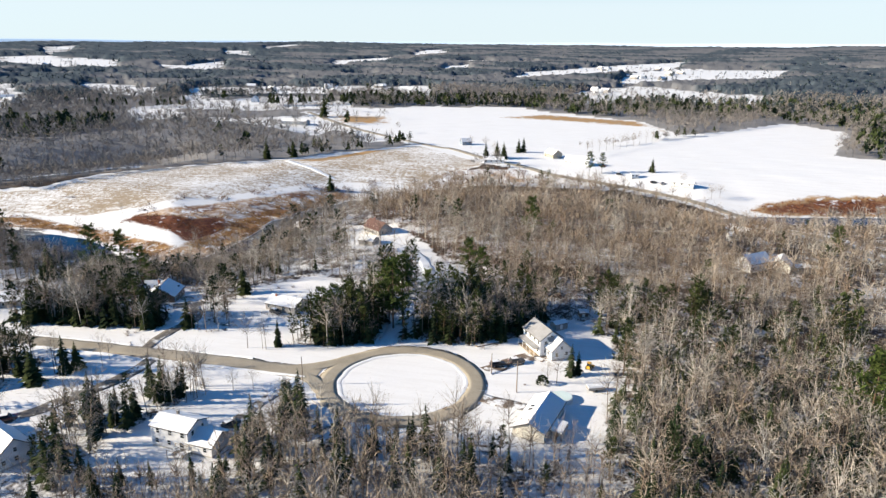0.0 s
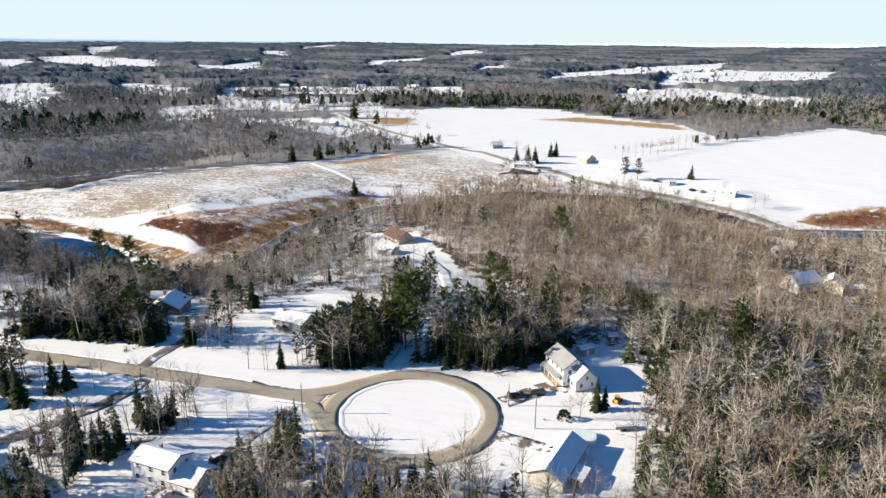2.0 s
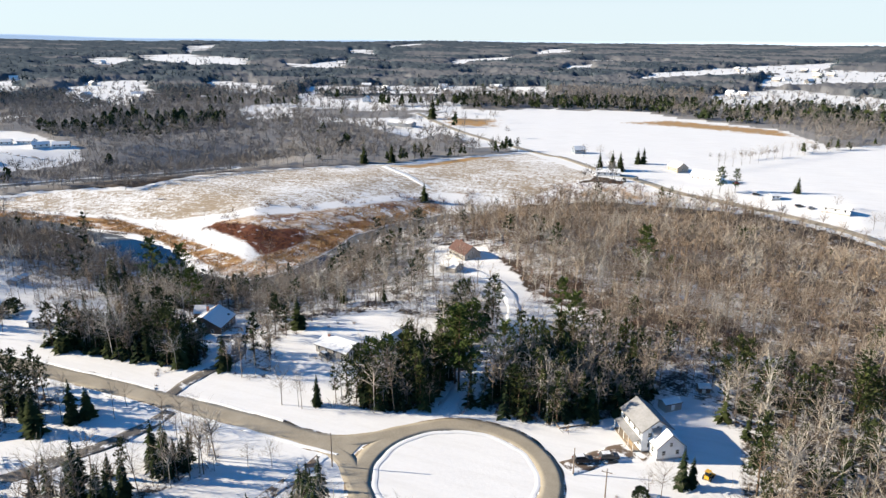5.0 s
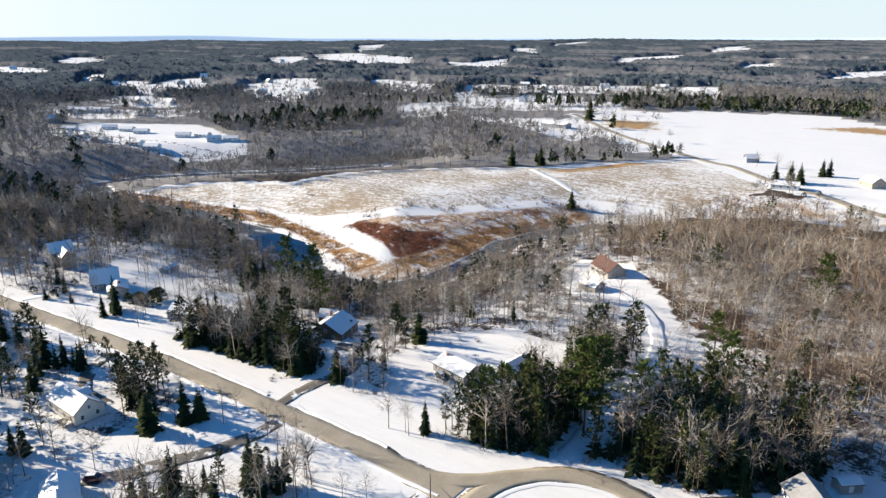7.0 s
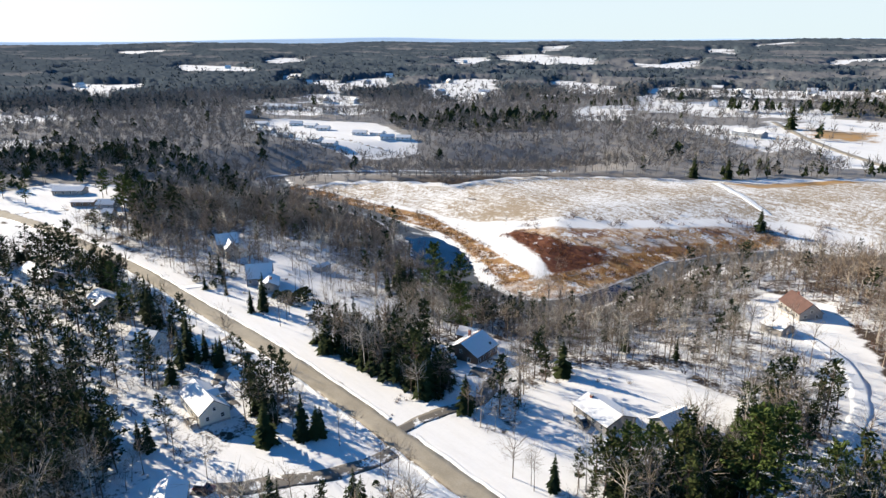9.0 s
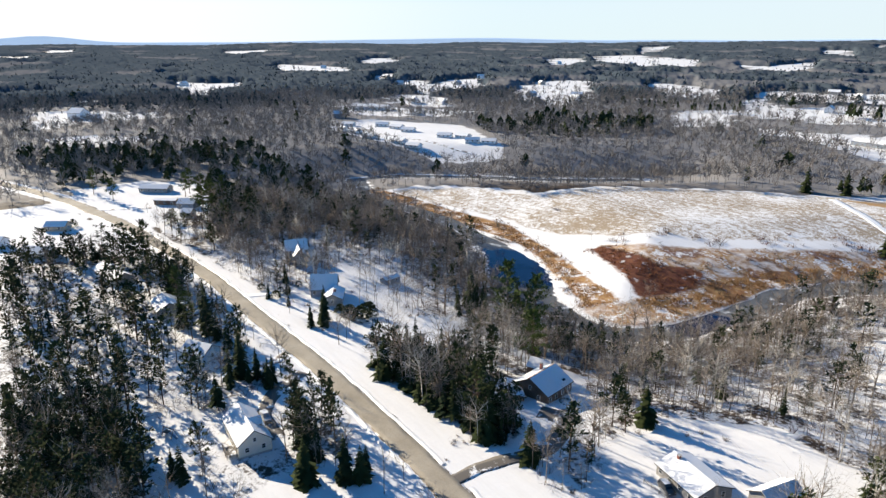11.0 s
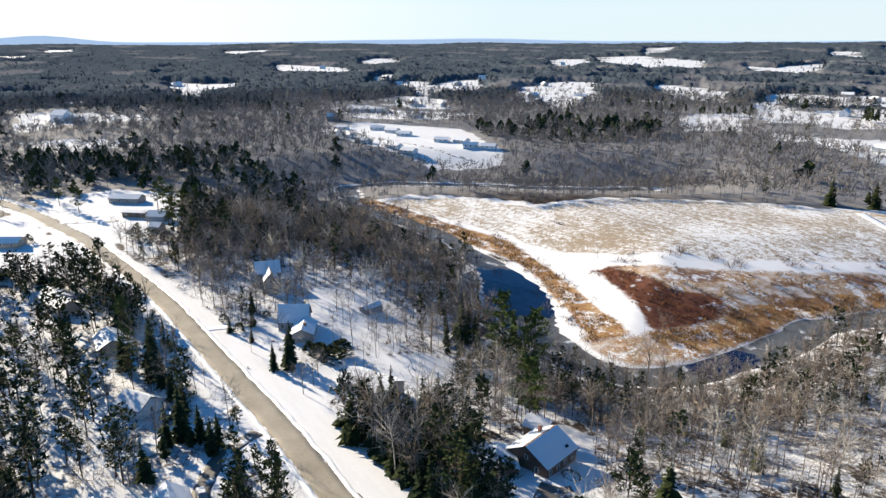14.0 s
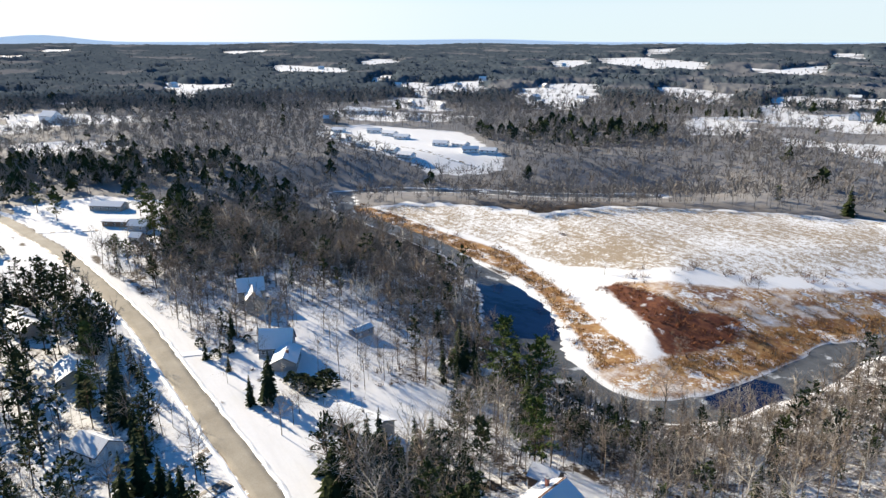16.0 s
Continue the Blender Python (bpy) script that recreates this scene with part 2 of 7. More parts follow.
def ground_material():
    """Snow, thin snow over stubble, bog, reeds and leaf litter, laid out by the sheet's own zones."""
    m, tree, shader = nodes_of("snowy_land")
    where = tree.nodes.new("ShaderNodeNewGeometry").outputs["Position"]

    def zone(name, soft=0.22, rag=0.9):
        at = tree.nodes.new("ShaderNodeAttribute")
        at.attribute_name = name
        ragged = calc(tree, "ADD", at.outputs["Fac"], calc(tree, "MULTIPLY", calc(tree, "SUBTRACT", n_mid, 0.5), rag))
        return ramp(tree, ragged, 0.5 - soft / 2, 0.5 + soft / 2)

    n_big, n_mid, n_fine = noise_tex(tree, where, 0.018, 4), noise_tex(tree, where, 0.11, 5, 0.7), noise_tex(tree, where, 0.9, 4, 0.7)
    # drifts and old tracks, drawn out along the rows of the fields
    stretch = tree.nodes.new("ShaderNodeMapping")
    stretch.inputs["Rotation"].default_value = (0, 0, radians(-38))
    stretch.inputs["Scale"].default_value = (0.05, 0.35, 0.2)
    tree.links.new(where, stretch.inputs["Vector"])
    n_row = noise_tex(tree, stretch.outputs[0], 1.0, 5, 0.7)
    snow = mix(tree, n_fine, (0.71, 0.72, 0.735), (0.815, 0.815, 0.815))
    snow = mix(tree, calc(tree, "MULTIPLY", ramp(tree, n_row, 0.44, 0.72), 0.3), snow, (0.56, 0.55, 0.53))
    # stubble field: straw through thin snow
    straw = mix(tree, n_fine, (0.25, 0.195, 0.135), (0.4, 0.325, 0.235))
    thin = calc(tree, "ADD", calc(tree, "MULTIPLY", n_row, 0.2), calc(tree, "ADD", calc(tree, "MULTIPLY", noise_tex(tree, where, 0.4, 4, 0.8), 0.4), calc(tree, "MULTIPLY", noise_tex(tree, where, 1.4, 5, 0.8), 0.4)))
    tuft = calc(tree, "ADD", thin, calc(tree, "MULTIPLY", calc(tree, "SUBTRACT", n_big, 0.5), 0.25))
    stubble = mix(tree, ramp(tree, tuft, 0.465, 0.525), snow, straw)
    tan = mix(tree, ramp(tree, n_mid, 0.3, 0.6), straw, (0.4, 0.24, 0.1))
    n_clump = noise_tex(tree, where, 0.3, 5, 0.7)
    red = mix(tree, ramp(tree, n_clump, 0.38, 0.62), (0.09, 0.035, 0.025), (0.18, 0.075, 0.04))
    red = mix(tree, ramp(tree, n_mid, 0.58, 0.66), red, snow)
    reed = mix(tree, ramp(tree, n_clump, 0.35, 0.6), (0.43, 0.275, 0.125), (0.26, 0.135, 0.06))
    reed = mix(tree, ramp(tree, calc(tree, "ADD", calc(tree, "MULTIPLY", n_mid, 0.6), calc(tree, "MULTIPLY", n_fine, 0.4)), 0.52, 0.58), reed, snow)
    litter = mix(tree, n_fine, (0.045, 0.034, 0.027), (0.11, 0.085, 0.066))
    duff_shade = tree.nodes.new("ShaderNodeAttribute")
    duff_shade.attribute_name = "duff_shade"
    lying = calc(tree, "ADD", calc(tree, "MULTIPLY", n_mid, 0.6), calc(tree, "MULTIPLY", n_fine, 0.4))
    lying = calc(tree, "SUBTRACT", lying, calc(tree, "MULTIPLY", duff_shade.outputs["Fac"], 0.17))
    floor = mix(tree, ramp(tree, lying, 0.42, 0.5), litter, snow)
    # distant wood floor, its grey lightened to stand in for sunlit twigs
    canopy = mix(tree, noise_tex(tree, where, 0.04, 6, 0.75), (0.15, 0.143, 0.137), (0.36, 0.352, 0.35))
    col = mix(tree, zone("stubble"), snow, stubble)
    col = mix(tree, zone("tan"), col, tan)
    col = mix(tree, zone("reeds"), col, reed)
    col = mix(tree, zone("bog", 0.2, 0.95), col, red)
    col = mix(tree, zone("wood"), col, floor)
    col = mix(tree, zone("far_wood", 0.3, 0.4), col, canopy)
    tree.links.new(col, shader.inputs["Base Color"])
    shader.inputs["Roughness"].default_value = 0.75
    shader.inputs["Specular IOR Level"].default_value = 0.06
    relief(tree, shader, calc(tree, "ADD", n_fine, n_mid), 0.15, 0.25)
    return m


def water_material():
    """Open dark water with grey skim ice along the banks."""
    m, tree, shader = nodes_of("river_water_and_ice")
    where = tree.nodes.new("ShaderNodeNewGeometry").outputs["Position"]
    ice = tree.nodes.new("ShaderNodeAttribute")
    ice.attribute_name = "ice"
    edge = calc(tree, "ADD", ice.outputs["Fac"], calc(tree, "MULTIPLY", calc(tree, "SUBTRACT", noise_tex(tree, where, 0.06, 4), 0.5), 1.1))
    fac = ramp(tree, edge, 0.46, 0.54)
    frozen = mix(tree, noise_tex(tree, where, 0.25, 5), (0.03, 0.032, 0.035), (0.17, 0.18, 0.19))
    frozen = mix(tree, ramp(tree, noise_tex(tree, where, 0.1, 5), 0.57, 0.63), frozen, (0.5, 0.53, 0.56))
    tree.links.new(mix(tree, fac, (0.004, 0.012, 0.045), frozen), shader.inputs["Base Color"])
    tree.links.new(ramp(tree, fac, 0, 1, (0.05, 0.05, 0.05, 1), (0.5, 0.5, 0.5, 1)), shader.inputs["Roughness"])
    shader.inputs["IOR"].default_value = 1.33
    shader.inputs["Specular IOR Level"].default_value = 0.2
    relief(tree, shader, noise_tex(tree, where, 1.2, 3), 0.3, 0.06)
    return m

# ---- plan of the land ----
RIVER = [(-330, 330), (-372, 268), (-415, 225), (-446, 185), (-452, 150), (-405, 131), (-342, 136), (-292, 139), (-250, 133), (-226, 124), (-203, 112), (-184, 102), (-172, 99), (-160, 98), (-147, 98),
         (-137, 102), (-131, 112), (-127, 125), (-126, 140), (-124, 157), (-126, 172), (-128, 192), (-122, 210), (-105, 250), (-40, 268), (60, 264), (125, 252), (158, 264), (184, 268), (240, 280), (330, 295), (480, 320)]
ROAD_LINE = [(-27, -3.2), (-60, -1.9), (-90, -1.7), (-120, -1.9), (-145, -2.4), (-170, -4.0), (-205, -6.4), (-255, -10), (-308, -18), (-354, -26), (-390, -36), (-425, -46), (-471, -65), (-540, -98), (-610, -140)]
ROAD_NORTH = [(-300, 640), (-200, 520), (-95, 427), (-72, 414), (-36, 375), (-1, 346), (21, 331), (48, 322), (73, 313), (94, 303), (115, 291), (134, 274), (147, 256), (156, 225), (172, 165), (215, 90)]
RING_AT, RING_IN, RING_OUT = (-2.0, -3.0), 18.5, 23.6
FIELD = [(-400, 144), (-387, 164), (-341, 190), (-318, 194), (-300, 200), (-292, 214), (-283, 245), (-265, 269), (-243, 288), (-213, 317), (-165, 345), (-105, 425), (-32, 351), (-72, 296),
         (-122, 288), (-144, 268), (-158, 243), (-178, 212), (-211, 178), (-234, 167.5), (-246, 164.5), (-262, 163.5), (-282, 166.5), (-311, 161.5), (-346, 155.5), (-390, 151)]
BOG = [(-212, 158), (-207, 164), (-195, 164), (-182, 164), (-170, 163), (-163, 175), (-157, 175), (-149, 161), (-151, 145), (-154, 133), (-158, 133), (-164, 138), (-178, 146), (-191, 151)]
REEDS = [(-155, 130), (-151, 144), (-148, 160), (-152, 178), (-147, 204), (-136, 232), (-122, 262), (-112, 262), (-122, 229), (-136, 197), (-133, 176), (-132, 155), (-134, 138), (-141, 128), (-148, 127)]
REEDS_WEST = [(-413, 127), (-412, 146), (-375, 151), (-322, 155), (-292, 160), (-274, 161), (-251, 155), (-226, 148.5), (-201, 140), (-178, 131), (-164, 128), (-157, 124), (-162, 113), (-176, 117), (-186, 123), (-202, 128), (-219, 137), (-244, 144), (-261, 144), (-281, 143), (-306, 142), (-342, 138), (-369, 130)]
EAST_BOG = [(148, 284), (163, 300), (195, 315), (330, 345), (430, 360), (430, 330), (240, 292), (186, 280), (160, 276)]
SCRUB = [(-112, 262), (-75, 292), (-50, 335), (-5, 340), (45, 318), (94, 298), (74, 306), (2, 308), (-37, 305), (-70, 286)]
BASIN = [(-213, 161), (-197, 152), (-182, 146), (-171, 142), (-159, 134), (-156, 128), (-159, 122), (-172, 117), (-168, 108), (-152, 104), (-140, 107), (-132, 118), (-129, 140), (-129, 165), (-132, 190), (-122, 215), (-106, 262), (-128, 278),
         (-146, 249), (-156, 231), (-174, 204), (-189, 181), (-208, 168)]
TAN_NORTH = [(-64, 648), (-13, 690), (98, 650), (125, 560), (109, 600), (-10, 640)]
TAN_FARM = [(-262, 615), (-195, 625), (-172, 560), (-224, 552)]
TAN_SHORE = [(-186, 326), (-165, 340), (-140, 385), (-120, 400), (-160, 330)]
OPEN_MEADOW = [(-405, 132), (-404, 146), (-390, 168), (-341, 192), (-322, 198), (-302, 206), (-296, 216), (-286, 247), (-245, 291), (-188, 336), (-108, 430), (-32, 351), (-60, 300), (-75, 270),
               (-105, 255), (-120, 200), (-122, 150), (-126, 116), (-138, 104), (-160, 98), (-186, 106), (-215, 127), (-252, 142), (-292, 144), (-342, 140)]
OPEN_FARM = [(-115, 430), (-32, 351), (-1, 338), (48, 314), (94, 296), (122, 280), (140, 262), (160, 262), (236, 312), (340, 336), (340, 410), (252, 440), (246, 452), (302, 592), (262, 668), (191, 590), (135, 548), (100, 650),
             (-75, 774), (-280, 700), (-215, 545), (-151, 480)]
OPEN_EAST = [(148, 255), (175, 258), (340, 290), (430, 325), (430, 360), (195, 315)]
YARDS = [
    [(-60, 2), (-45, 12), (-24, 14), (-9, 22), (7, 22.5), (21, 27), (30, 38), (36, 50), (46, 55), (57, 42), (56, 15), (55, -5), (54, -30), (30, -32), (18, -27), (0, -31), (-18, -27), (-25, -15), (-50, -8)],
    [(-64, -34), (-56, -8), (-34, -8), (-31, -20), (-30, -38), (-33, -56), (-64, -58)],
    [(-112, -9), (-56, -8), (-64, -34), (-70, -62), (-104, -64), (-106, -44), (-112, -26)],
    [(-62, 4), (-68, 22), (-79, 42), (-82, 52), (-77, 64), (-60, 80), (-40, 76), (-36, 70), (-38, 48), (-43, 28), (-44, 12)],
    [(-101, 28), (-122, 48), (-124, 62), (-111, 64), (-93, 48), (-86, 48), (-84, 31), (-82, 23)],
    [(-148, -54), (-148, -40), (-141, -33), (-152, -14), (-128, -12), (-106, -28), (-104, -50), (-112, -56)],
    [(-16, 76), (-29, 106), (-46, 122), (-58, 120), (-77, 143), (-80, 174), (-53, 167), (-32, 141), (-16, 112), (-9, 88)],
    [(-17, 104), (-7, 108), (6, 106), (9, 92), (-1, 75), (-11, 67)],
    [(-18.5, 22), (-18, 46), (-17.5, 66), (-8, 68), (-11, 46), (-10, 26)],
    [(-275, -6), (-216, 5), (-186, 10), (-146, 9), (-112, 12), (-94, 13), (-90, 24), (-85, 26), (-82, 18), (-64, 19), (-42, 12), (-37, 0), (-120, -2), (-255, -8)],
    [(-181, 24), (-183, 34), (-174, 51), (-168, 62), (-153, 48), (-142, 34), (-141, 16), (-152, 8), (-190, 2), (-200, 8)],
    [(-216, 6), (-203, 4), (-196, 10), (-186, 34), (-192, 56), (-218, 60), (-232, 54), (-240, 38), (-216, 32)],
    [(-420, -90), (-424, -54), (-347, -32), (-310, -22), (-300, -30), (-308, -71), (-340, -100)],
    [(-455, -44), (-399, -36), (-340, -14), (-312, -8), (-318, 10), (-374, 20), (-433, 34), (-465, 0)],
]
SPARSE = [
    [(-300, -4), (-232, -2), (-180, 12), (-176, 50), (-190, 66), (-250, 72), (-300, 56)],
    [(-205, 348), (-176, 350), (-112, 432), (-120, 500), (-200, 500), (-250, 470), (-235, 400)],
    [(-299, -130), (-175, -130), (-160, -60), (-150, -52), (-140, -12), (-256, -16), (-290, -30)],
    [(-480, 156), (-500, 190), (-424, 240), (-360, 244), (-338, 212), (-383, 186), (-420, 160), (-428, 134)],
    [(-240, 64), (-190, 66), (-160, 62), (-172, 78), (-215, 90), (-250, 100)],
    [(-52, 82), (-40, 78), (-24, 88), (-20, 100), (-46, 122), (-56, 112)],
    [(-99, 88), (-77, 88), (-64, 110), (-80, 142), (-93, 122)],
    [(-560, 560), (-510, 660), (-440, 760), (-300, 700), (-270, 500), (-360, 510), (-460, 560)],
]
BROWN_WOOD = [(-70, 180), (-30, 110), (0, 100), (30, 62), (120, 60), (200, 150), (142, 258), (120, 282), (74, 308), (-37, 307), (-100, 250)]
THICKETS = [
    [(-80, -42), (-72, -30), (-63, -24), (-55, -16), (-52, -22), (-57, -31), (-62, -43), (-65, -50), (-62, -66), (-80, -68), (-84, -52)],
    [(-33, -27), (-28, -23), (-21, -28), (-15, -34), (-28, -46), (-34, -40)],
    [(-140, -14), (-112, -12), (-103, -20), (-108, -30), (-104, -46), (-122, -46)],
]
CLEARINGS = [
    [(-640, 206), (-667, 230), (-676, 272), (-658, 287), (-609, 314), (-580, 330), (-541, 322), (-501, 306), (-452, 290), (-433, 276), (-437, 256), (-459, 228), (-499, 218), (-537, 208), (-585, 203)],
    [(-932, -48), (-959, -14), (-883, 84), (-811, 79), (-812, 10), (-764, -48)],
    [(-709, -48), (-704, -7), (-667, 47), (-636, 43), (-634, -26)],
    [(-794, 269), (-854, 340), (-770, 354), (-726, 383), (-671, 419), (-652, 354), (-709, 288)],
    [(-551, 600), (-511, 657), (-439, 757), (-400, 790), (-374, 708), (-420, 650)],
    [(-363, 546), (-310, 590), (-214, 560), (-214, 454), (-270, 490)],
    [(-477, 681), (-432, 810), (-290, 775), (-241, 673), (-308, 686), (-376, 630)],
    [(-295, 595), (-272, 657), (-230, 672), (-146, 575), (-122, 480), (-132, 452), (-150, 430), (-166, 440), (-175, 470), (-208, 494), (-252, 518)],
    [(-502, 714), (-463, 778), (-404, 837), (-312, 759), (-257, 662), (-316, 665), (-386, 650), (-442, 622)],
    [(-395, 557), (-353, 563), (-330, 533), (-360, 515)],
    [(-2163, 977), (-2185, 1124), (-1879, 953), (-1762, 778)],
    [(-1395, 652), (-1417, 705), (-1172, 567), (-1114, 493)],
    [(-1146, 560), (-1190, 631), (-1020, 530), (-1009, 485)],
    [(-1053, 563), (-1149, 685), (-1167, 778), (-911, 595), (-898, 525), (-892, 459)],
    [(-953, 445), (-829, 481), (-727, 407), (-815, 374)],
    [(-915, 660), (-986, 743), (-1010, 860), (-953, 886), (-713, 651), (-676, 550), (-694, 517), (-783, 566)],
    [(-846, 905), (-861, 955), (-777, 937), (-684, 900), (-577, 744), (-700, 751)],
    [(-1666, 1369), (-1672, 1525), (-1412, 1272), (-1424, 1168)],
    [(-1704, 1582), (-1577, 1661), (-1293, 1629), (-1106, 1356), (-1270, 1324), (-1380, 1330)],
    [(-2429, 2630), (-2697, 3196), (-1972, 2237), (-1553, 1663)],
    [(-532, 594), (-494, 660), (-414, 546), (-445, 502)],
    [(-612, 943), (-418, 1031), (-253, 1100), (-203, 929), (-360, 886), (-535, 818)],
    [(-823, 2145), (-700, 2404), (-586, 1933), (-698, 1756)],
    [(-713, 2788), (-649, 3151), (-546, 2620), (-637, 2460)],
    [(-371, 1734), (-313, 1856), (-284, 1695), (-331, 1568)],
    [(-122, 1593), (27, 1904), (334, 2288), (294, 2008), (110, 1578), (-18, 1438), (-123, 1249)],
    [(105, 1416), (137, 1583), (264, 1932), (568, 1898), (412, 1400), (262, 1289), (97, 1194)],
    [(10, 1006), (118, 1182), (192, 1121), (256, 1055), (329, 1030), (287, 879), (193, 853), (118, 864), (47, 795)],
    [(-2005, 618), (-1924, 677), (-1722, 727), (-1428, 593), (-1505, 464)],
    [(-1412, 217), (-1338, 227), (-1275, 308), (-1118, 258), (-1040, 170), (-1156, 174)],
    [(-3377, 842), (-3442, 1083), (-2828, 856), (-2825, 706)],
    [(-3443, 100), (-3744, 243), (-3312, 197), (-3229, 99)],
    [(-2966, -65), (-2949, 30), (-2370, 5), (-2448, -65)],
    [(-2233, 1047), (-2256, 1149), (-1970, 986), (-2031, 947)],
    [(-1133, 537), (-1161, 638), (-993, 538), (-983, 469)],
    [(-954, 444), (-864, 466), (-761, 404), (-839, 383)],
    [(-637, 919), (-501, 1005), (-431, 862), (-556, 798)],
    [(-593, 841), (-492, 749), (-478, 706), (-429, 620), (-472, 653)],
    [(-1066, 1473), (-999, 1497), (-1058, 1808), (-908, 1537), (-845, 1370), (-971, 1378)],
    [(-1568, 2731), (-1444, 2702), (-1293, 2409), (-1392, 2411)],
    [(-1852, 3701), (-1754, 3969), (-1649, 3645), (-1401, 2780)],
    [(-759, 3031), (-756, 3568), (-569, 2696), (-646, 2535)],
]
FAR_TAN = [(-1481, 106), (-1371, 206), (-1270, 178), (-1335, 100)]
PINE_BELT = [(-330, -58), (-302, -46), (-262, -20), (-206, -15), (-203, -24), (-222, -24), (-250, -31), (-280, -34), (-300, -56), (-325, -70)]
# stands of thick timber: outline, share of evergreens
TIMBER = [
    ([(-152, 60), (-122, 66), (-100, 84), (-80, 108), (-86, 150), (-104, 150), (-114, 112), (-126, 96), (-150, 88)], 0.2),
    ([(-340, -12), (-300, -4), (-262, 14), (-262, 90), (-340, 110)], 0.1),
    ([(-290, 70), (-232, 70), (-186, 74), (-180, 84), (-235, 100), (-290, 90)], 0.12),
    (PINE_BELT, 0.9),
    ([(-39, 11), (-12, 23), (22, 28), (36, 50), (30, 66), (6, 60), (-5, 40), (-5, 30), (-17, 30), (-19, 42), (-34, 42), (-37, 24)], 0.58),
    ([(-152, 9), (-92, 14), (-92, 26), (-124, 34), (-146, 24)], 0.6),
    ([(-58, -80), (60, -90), (55, -36), (20, -31), (0, -34), (-20, -31), (-33, -42), (-36, -60), (-60, -62)], 0.15),
    ([(-160, -95), (-84, -95), (-104, -66), (-112, -57), (-150, -57), (-160, -60)], 0.62),
    ([(-33, 46), (-19, 46), (-18, 80), (-24, 86), (-34, 72)], 0.34),
    ([(58, -90), (120, -80), (130, 0), (62, 20)], 0.34),
    ([(-82, -44), (-72, -30), (-63, -24), (-55, -16), (-52, -24), (-58, -34), (-63, -50), (-60, -66), (-80, -68)], 0.55),
]
DRIVES = {
    "driveway_cabin": ([(-86, 0), (-86.5, 8), (-85.5, 16), (-84, 23), (-87, 31), (-93, 38), (-97, 40)], 4.2, "DRIVE"),
    "driveway_pad": ([(-98, 34), (-94, 36.5), (-89, 37.5)], 9.0, "DRIVE"),
    "driveway_fork": ([(-79.5, -5), (-79.5, -12), (-82, -22), (-87, -33), (-92, -42), (-96, -46)], 4.8, "DRIVE"),
    "driveway_white_house": ([(-32.5, -6), (-33.5, -14), (-36, -23), (-37.5, -33), (-37.5, -37)], 3.4, "MUD"),
    "driveway_gable_house": ([(20, 9), (26, 15.5), (33, 22), (37, 21)], 6.0, "MUD"),
    "driveway_ranch": ([(20.5, -6.5), (26, -8), (33, -10)], 5.0, "MUD"),
    "driveway_hill_house": ([(-14.5, 20), (-14.5, 36), (-14.3, 51), (-13.6, 66), (-14.8, 82), (-18.6, 98), (-25, 112), (-33, 122.5), (-42, 128.5), (-50, 134)], 5.0, "TRACK"),
    "driveway_pickup": ([(-151, -8), (-147, -16), (-141, -22), (-133, -25.5), (-122, -26)], 4.2, "DRIVE"),
    "driveway_pines": ([(-165.5, -7.5), (-162, -14), (-158, -22), (-160, -28)], 4.0, "GRAVEL"),
    "driveway_blue": ([(-222, -6), (-218, 6), (-214, 15)], 3.6, "TRACK"),
    "driveway_west": ([(-395, -36), (-388, -18), (-384, -8)], 3.6, "GRAVEL"),
    "driveway_loop": ([(-690, 234), (-640, 231), (-587, 232), (-526, 242), (-477, 253), (-450, 264)], 5.0, "GRAVEL"),
    "field_path": ([(-186, 326), (-168, 312), (-150, 300), (-134, 289)], 4.5, "TRACK"),
}


def smooth(a, b, v):
    u = np.clip((v - a) / (b - a), 0, 1)
    return u * u * (3 - 2 * u)


def line_distance(x, y, line):
    best = np.full(np.shape(x), 1e9)
    for (ax, ay), (bx, by) in zip(line[:-1], line[1:]):
        u = np.clip(((x - ax) * (bx - ax) + (y - ay) * (by - ay)) / ((bx - ax) ** 2 + (by - ay) ** 2), 0, 1)
        best = np.minimum(best, np.hypot(x - ax - u * (bx - ax), y - ay - u * (by - ay)))
    return best


def inside(x, y, poly):
    """Metres inside a closed outline; negative outside."""
    odd = np.zeros(np.shape(x), bool)
    for (ax, ay), (bx, by) in zip(poly, poly[1:] + poly[:1]):
        if ay != by:
            odd ^= ((ay > y) != (by > y)) & (x < (bx - ax) * (y - ay) / (by - ay) + ax)
    away = line_distance(x, y, poly + poly[:1])
    return np.where(odd, away, -away)


def inside_any(x, y, polys):
    best = np.full(np.shape(x), -1e9)
    for poly in polys:
        px, py = np.array(poly).T
        near = (x > px.min() - 60) & (x < px.max() + 60) & (y > py.min() - 60) & (y < py.max() + 60)
        if near.any():
            best[near] = np.maximum(best[near], inside(x[near], y[near], poly))
    return best


def waves(x, y, size, seed=0):
    """A smooth wandering value of about -1 to 1."""
    r = np.random.RandomState(seed + 17)
    total = 0.0
    for k in range(7):
        a, p, s = r.uniform(0, 6.283), r.uniform(0, 6.283), size * r.uniform(0.6, 1.6)
        total = total + np.sin((x * math.cos(a) + y * math.sin(a)) * 6.283 / s + p)
    return total / 3.2


def roads_distance(x, y):
    d = np.minimum(line_distance(x, y, ROAD_LINE), line_distance(x, y, ROAD_NORTH)) - 3.0
    ring = np.abs(np.hypot(x - RING_AT[0], y - RING_AT[1]) - 21.0) - 3.0
    return np.minimum(d, ring)


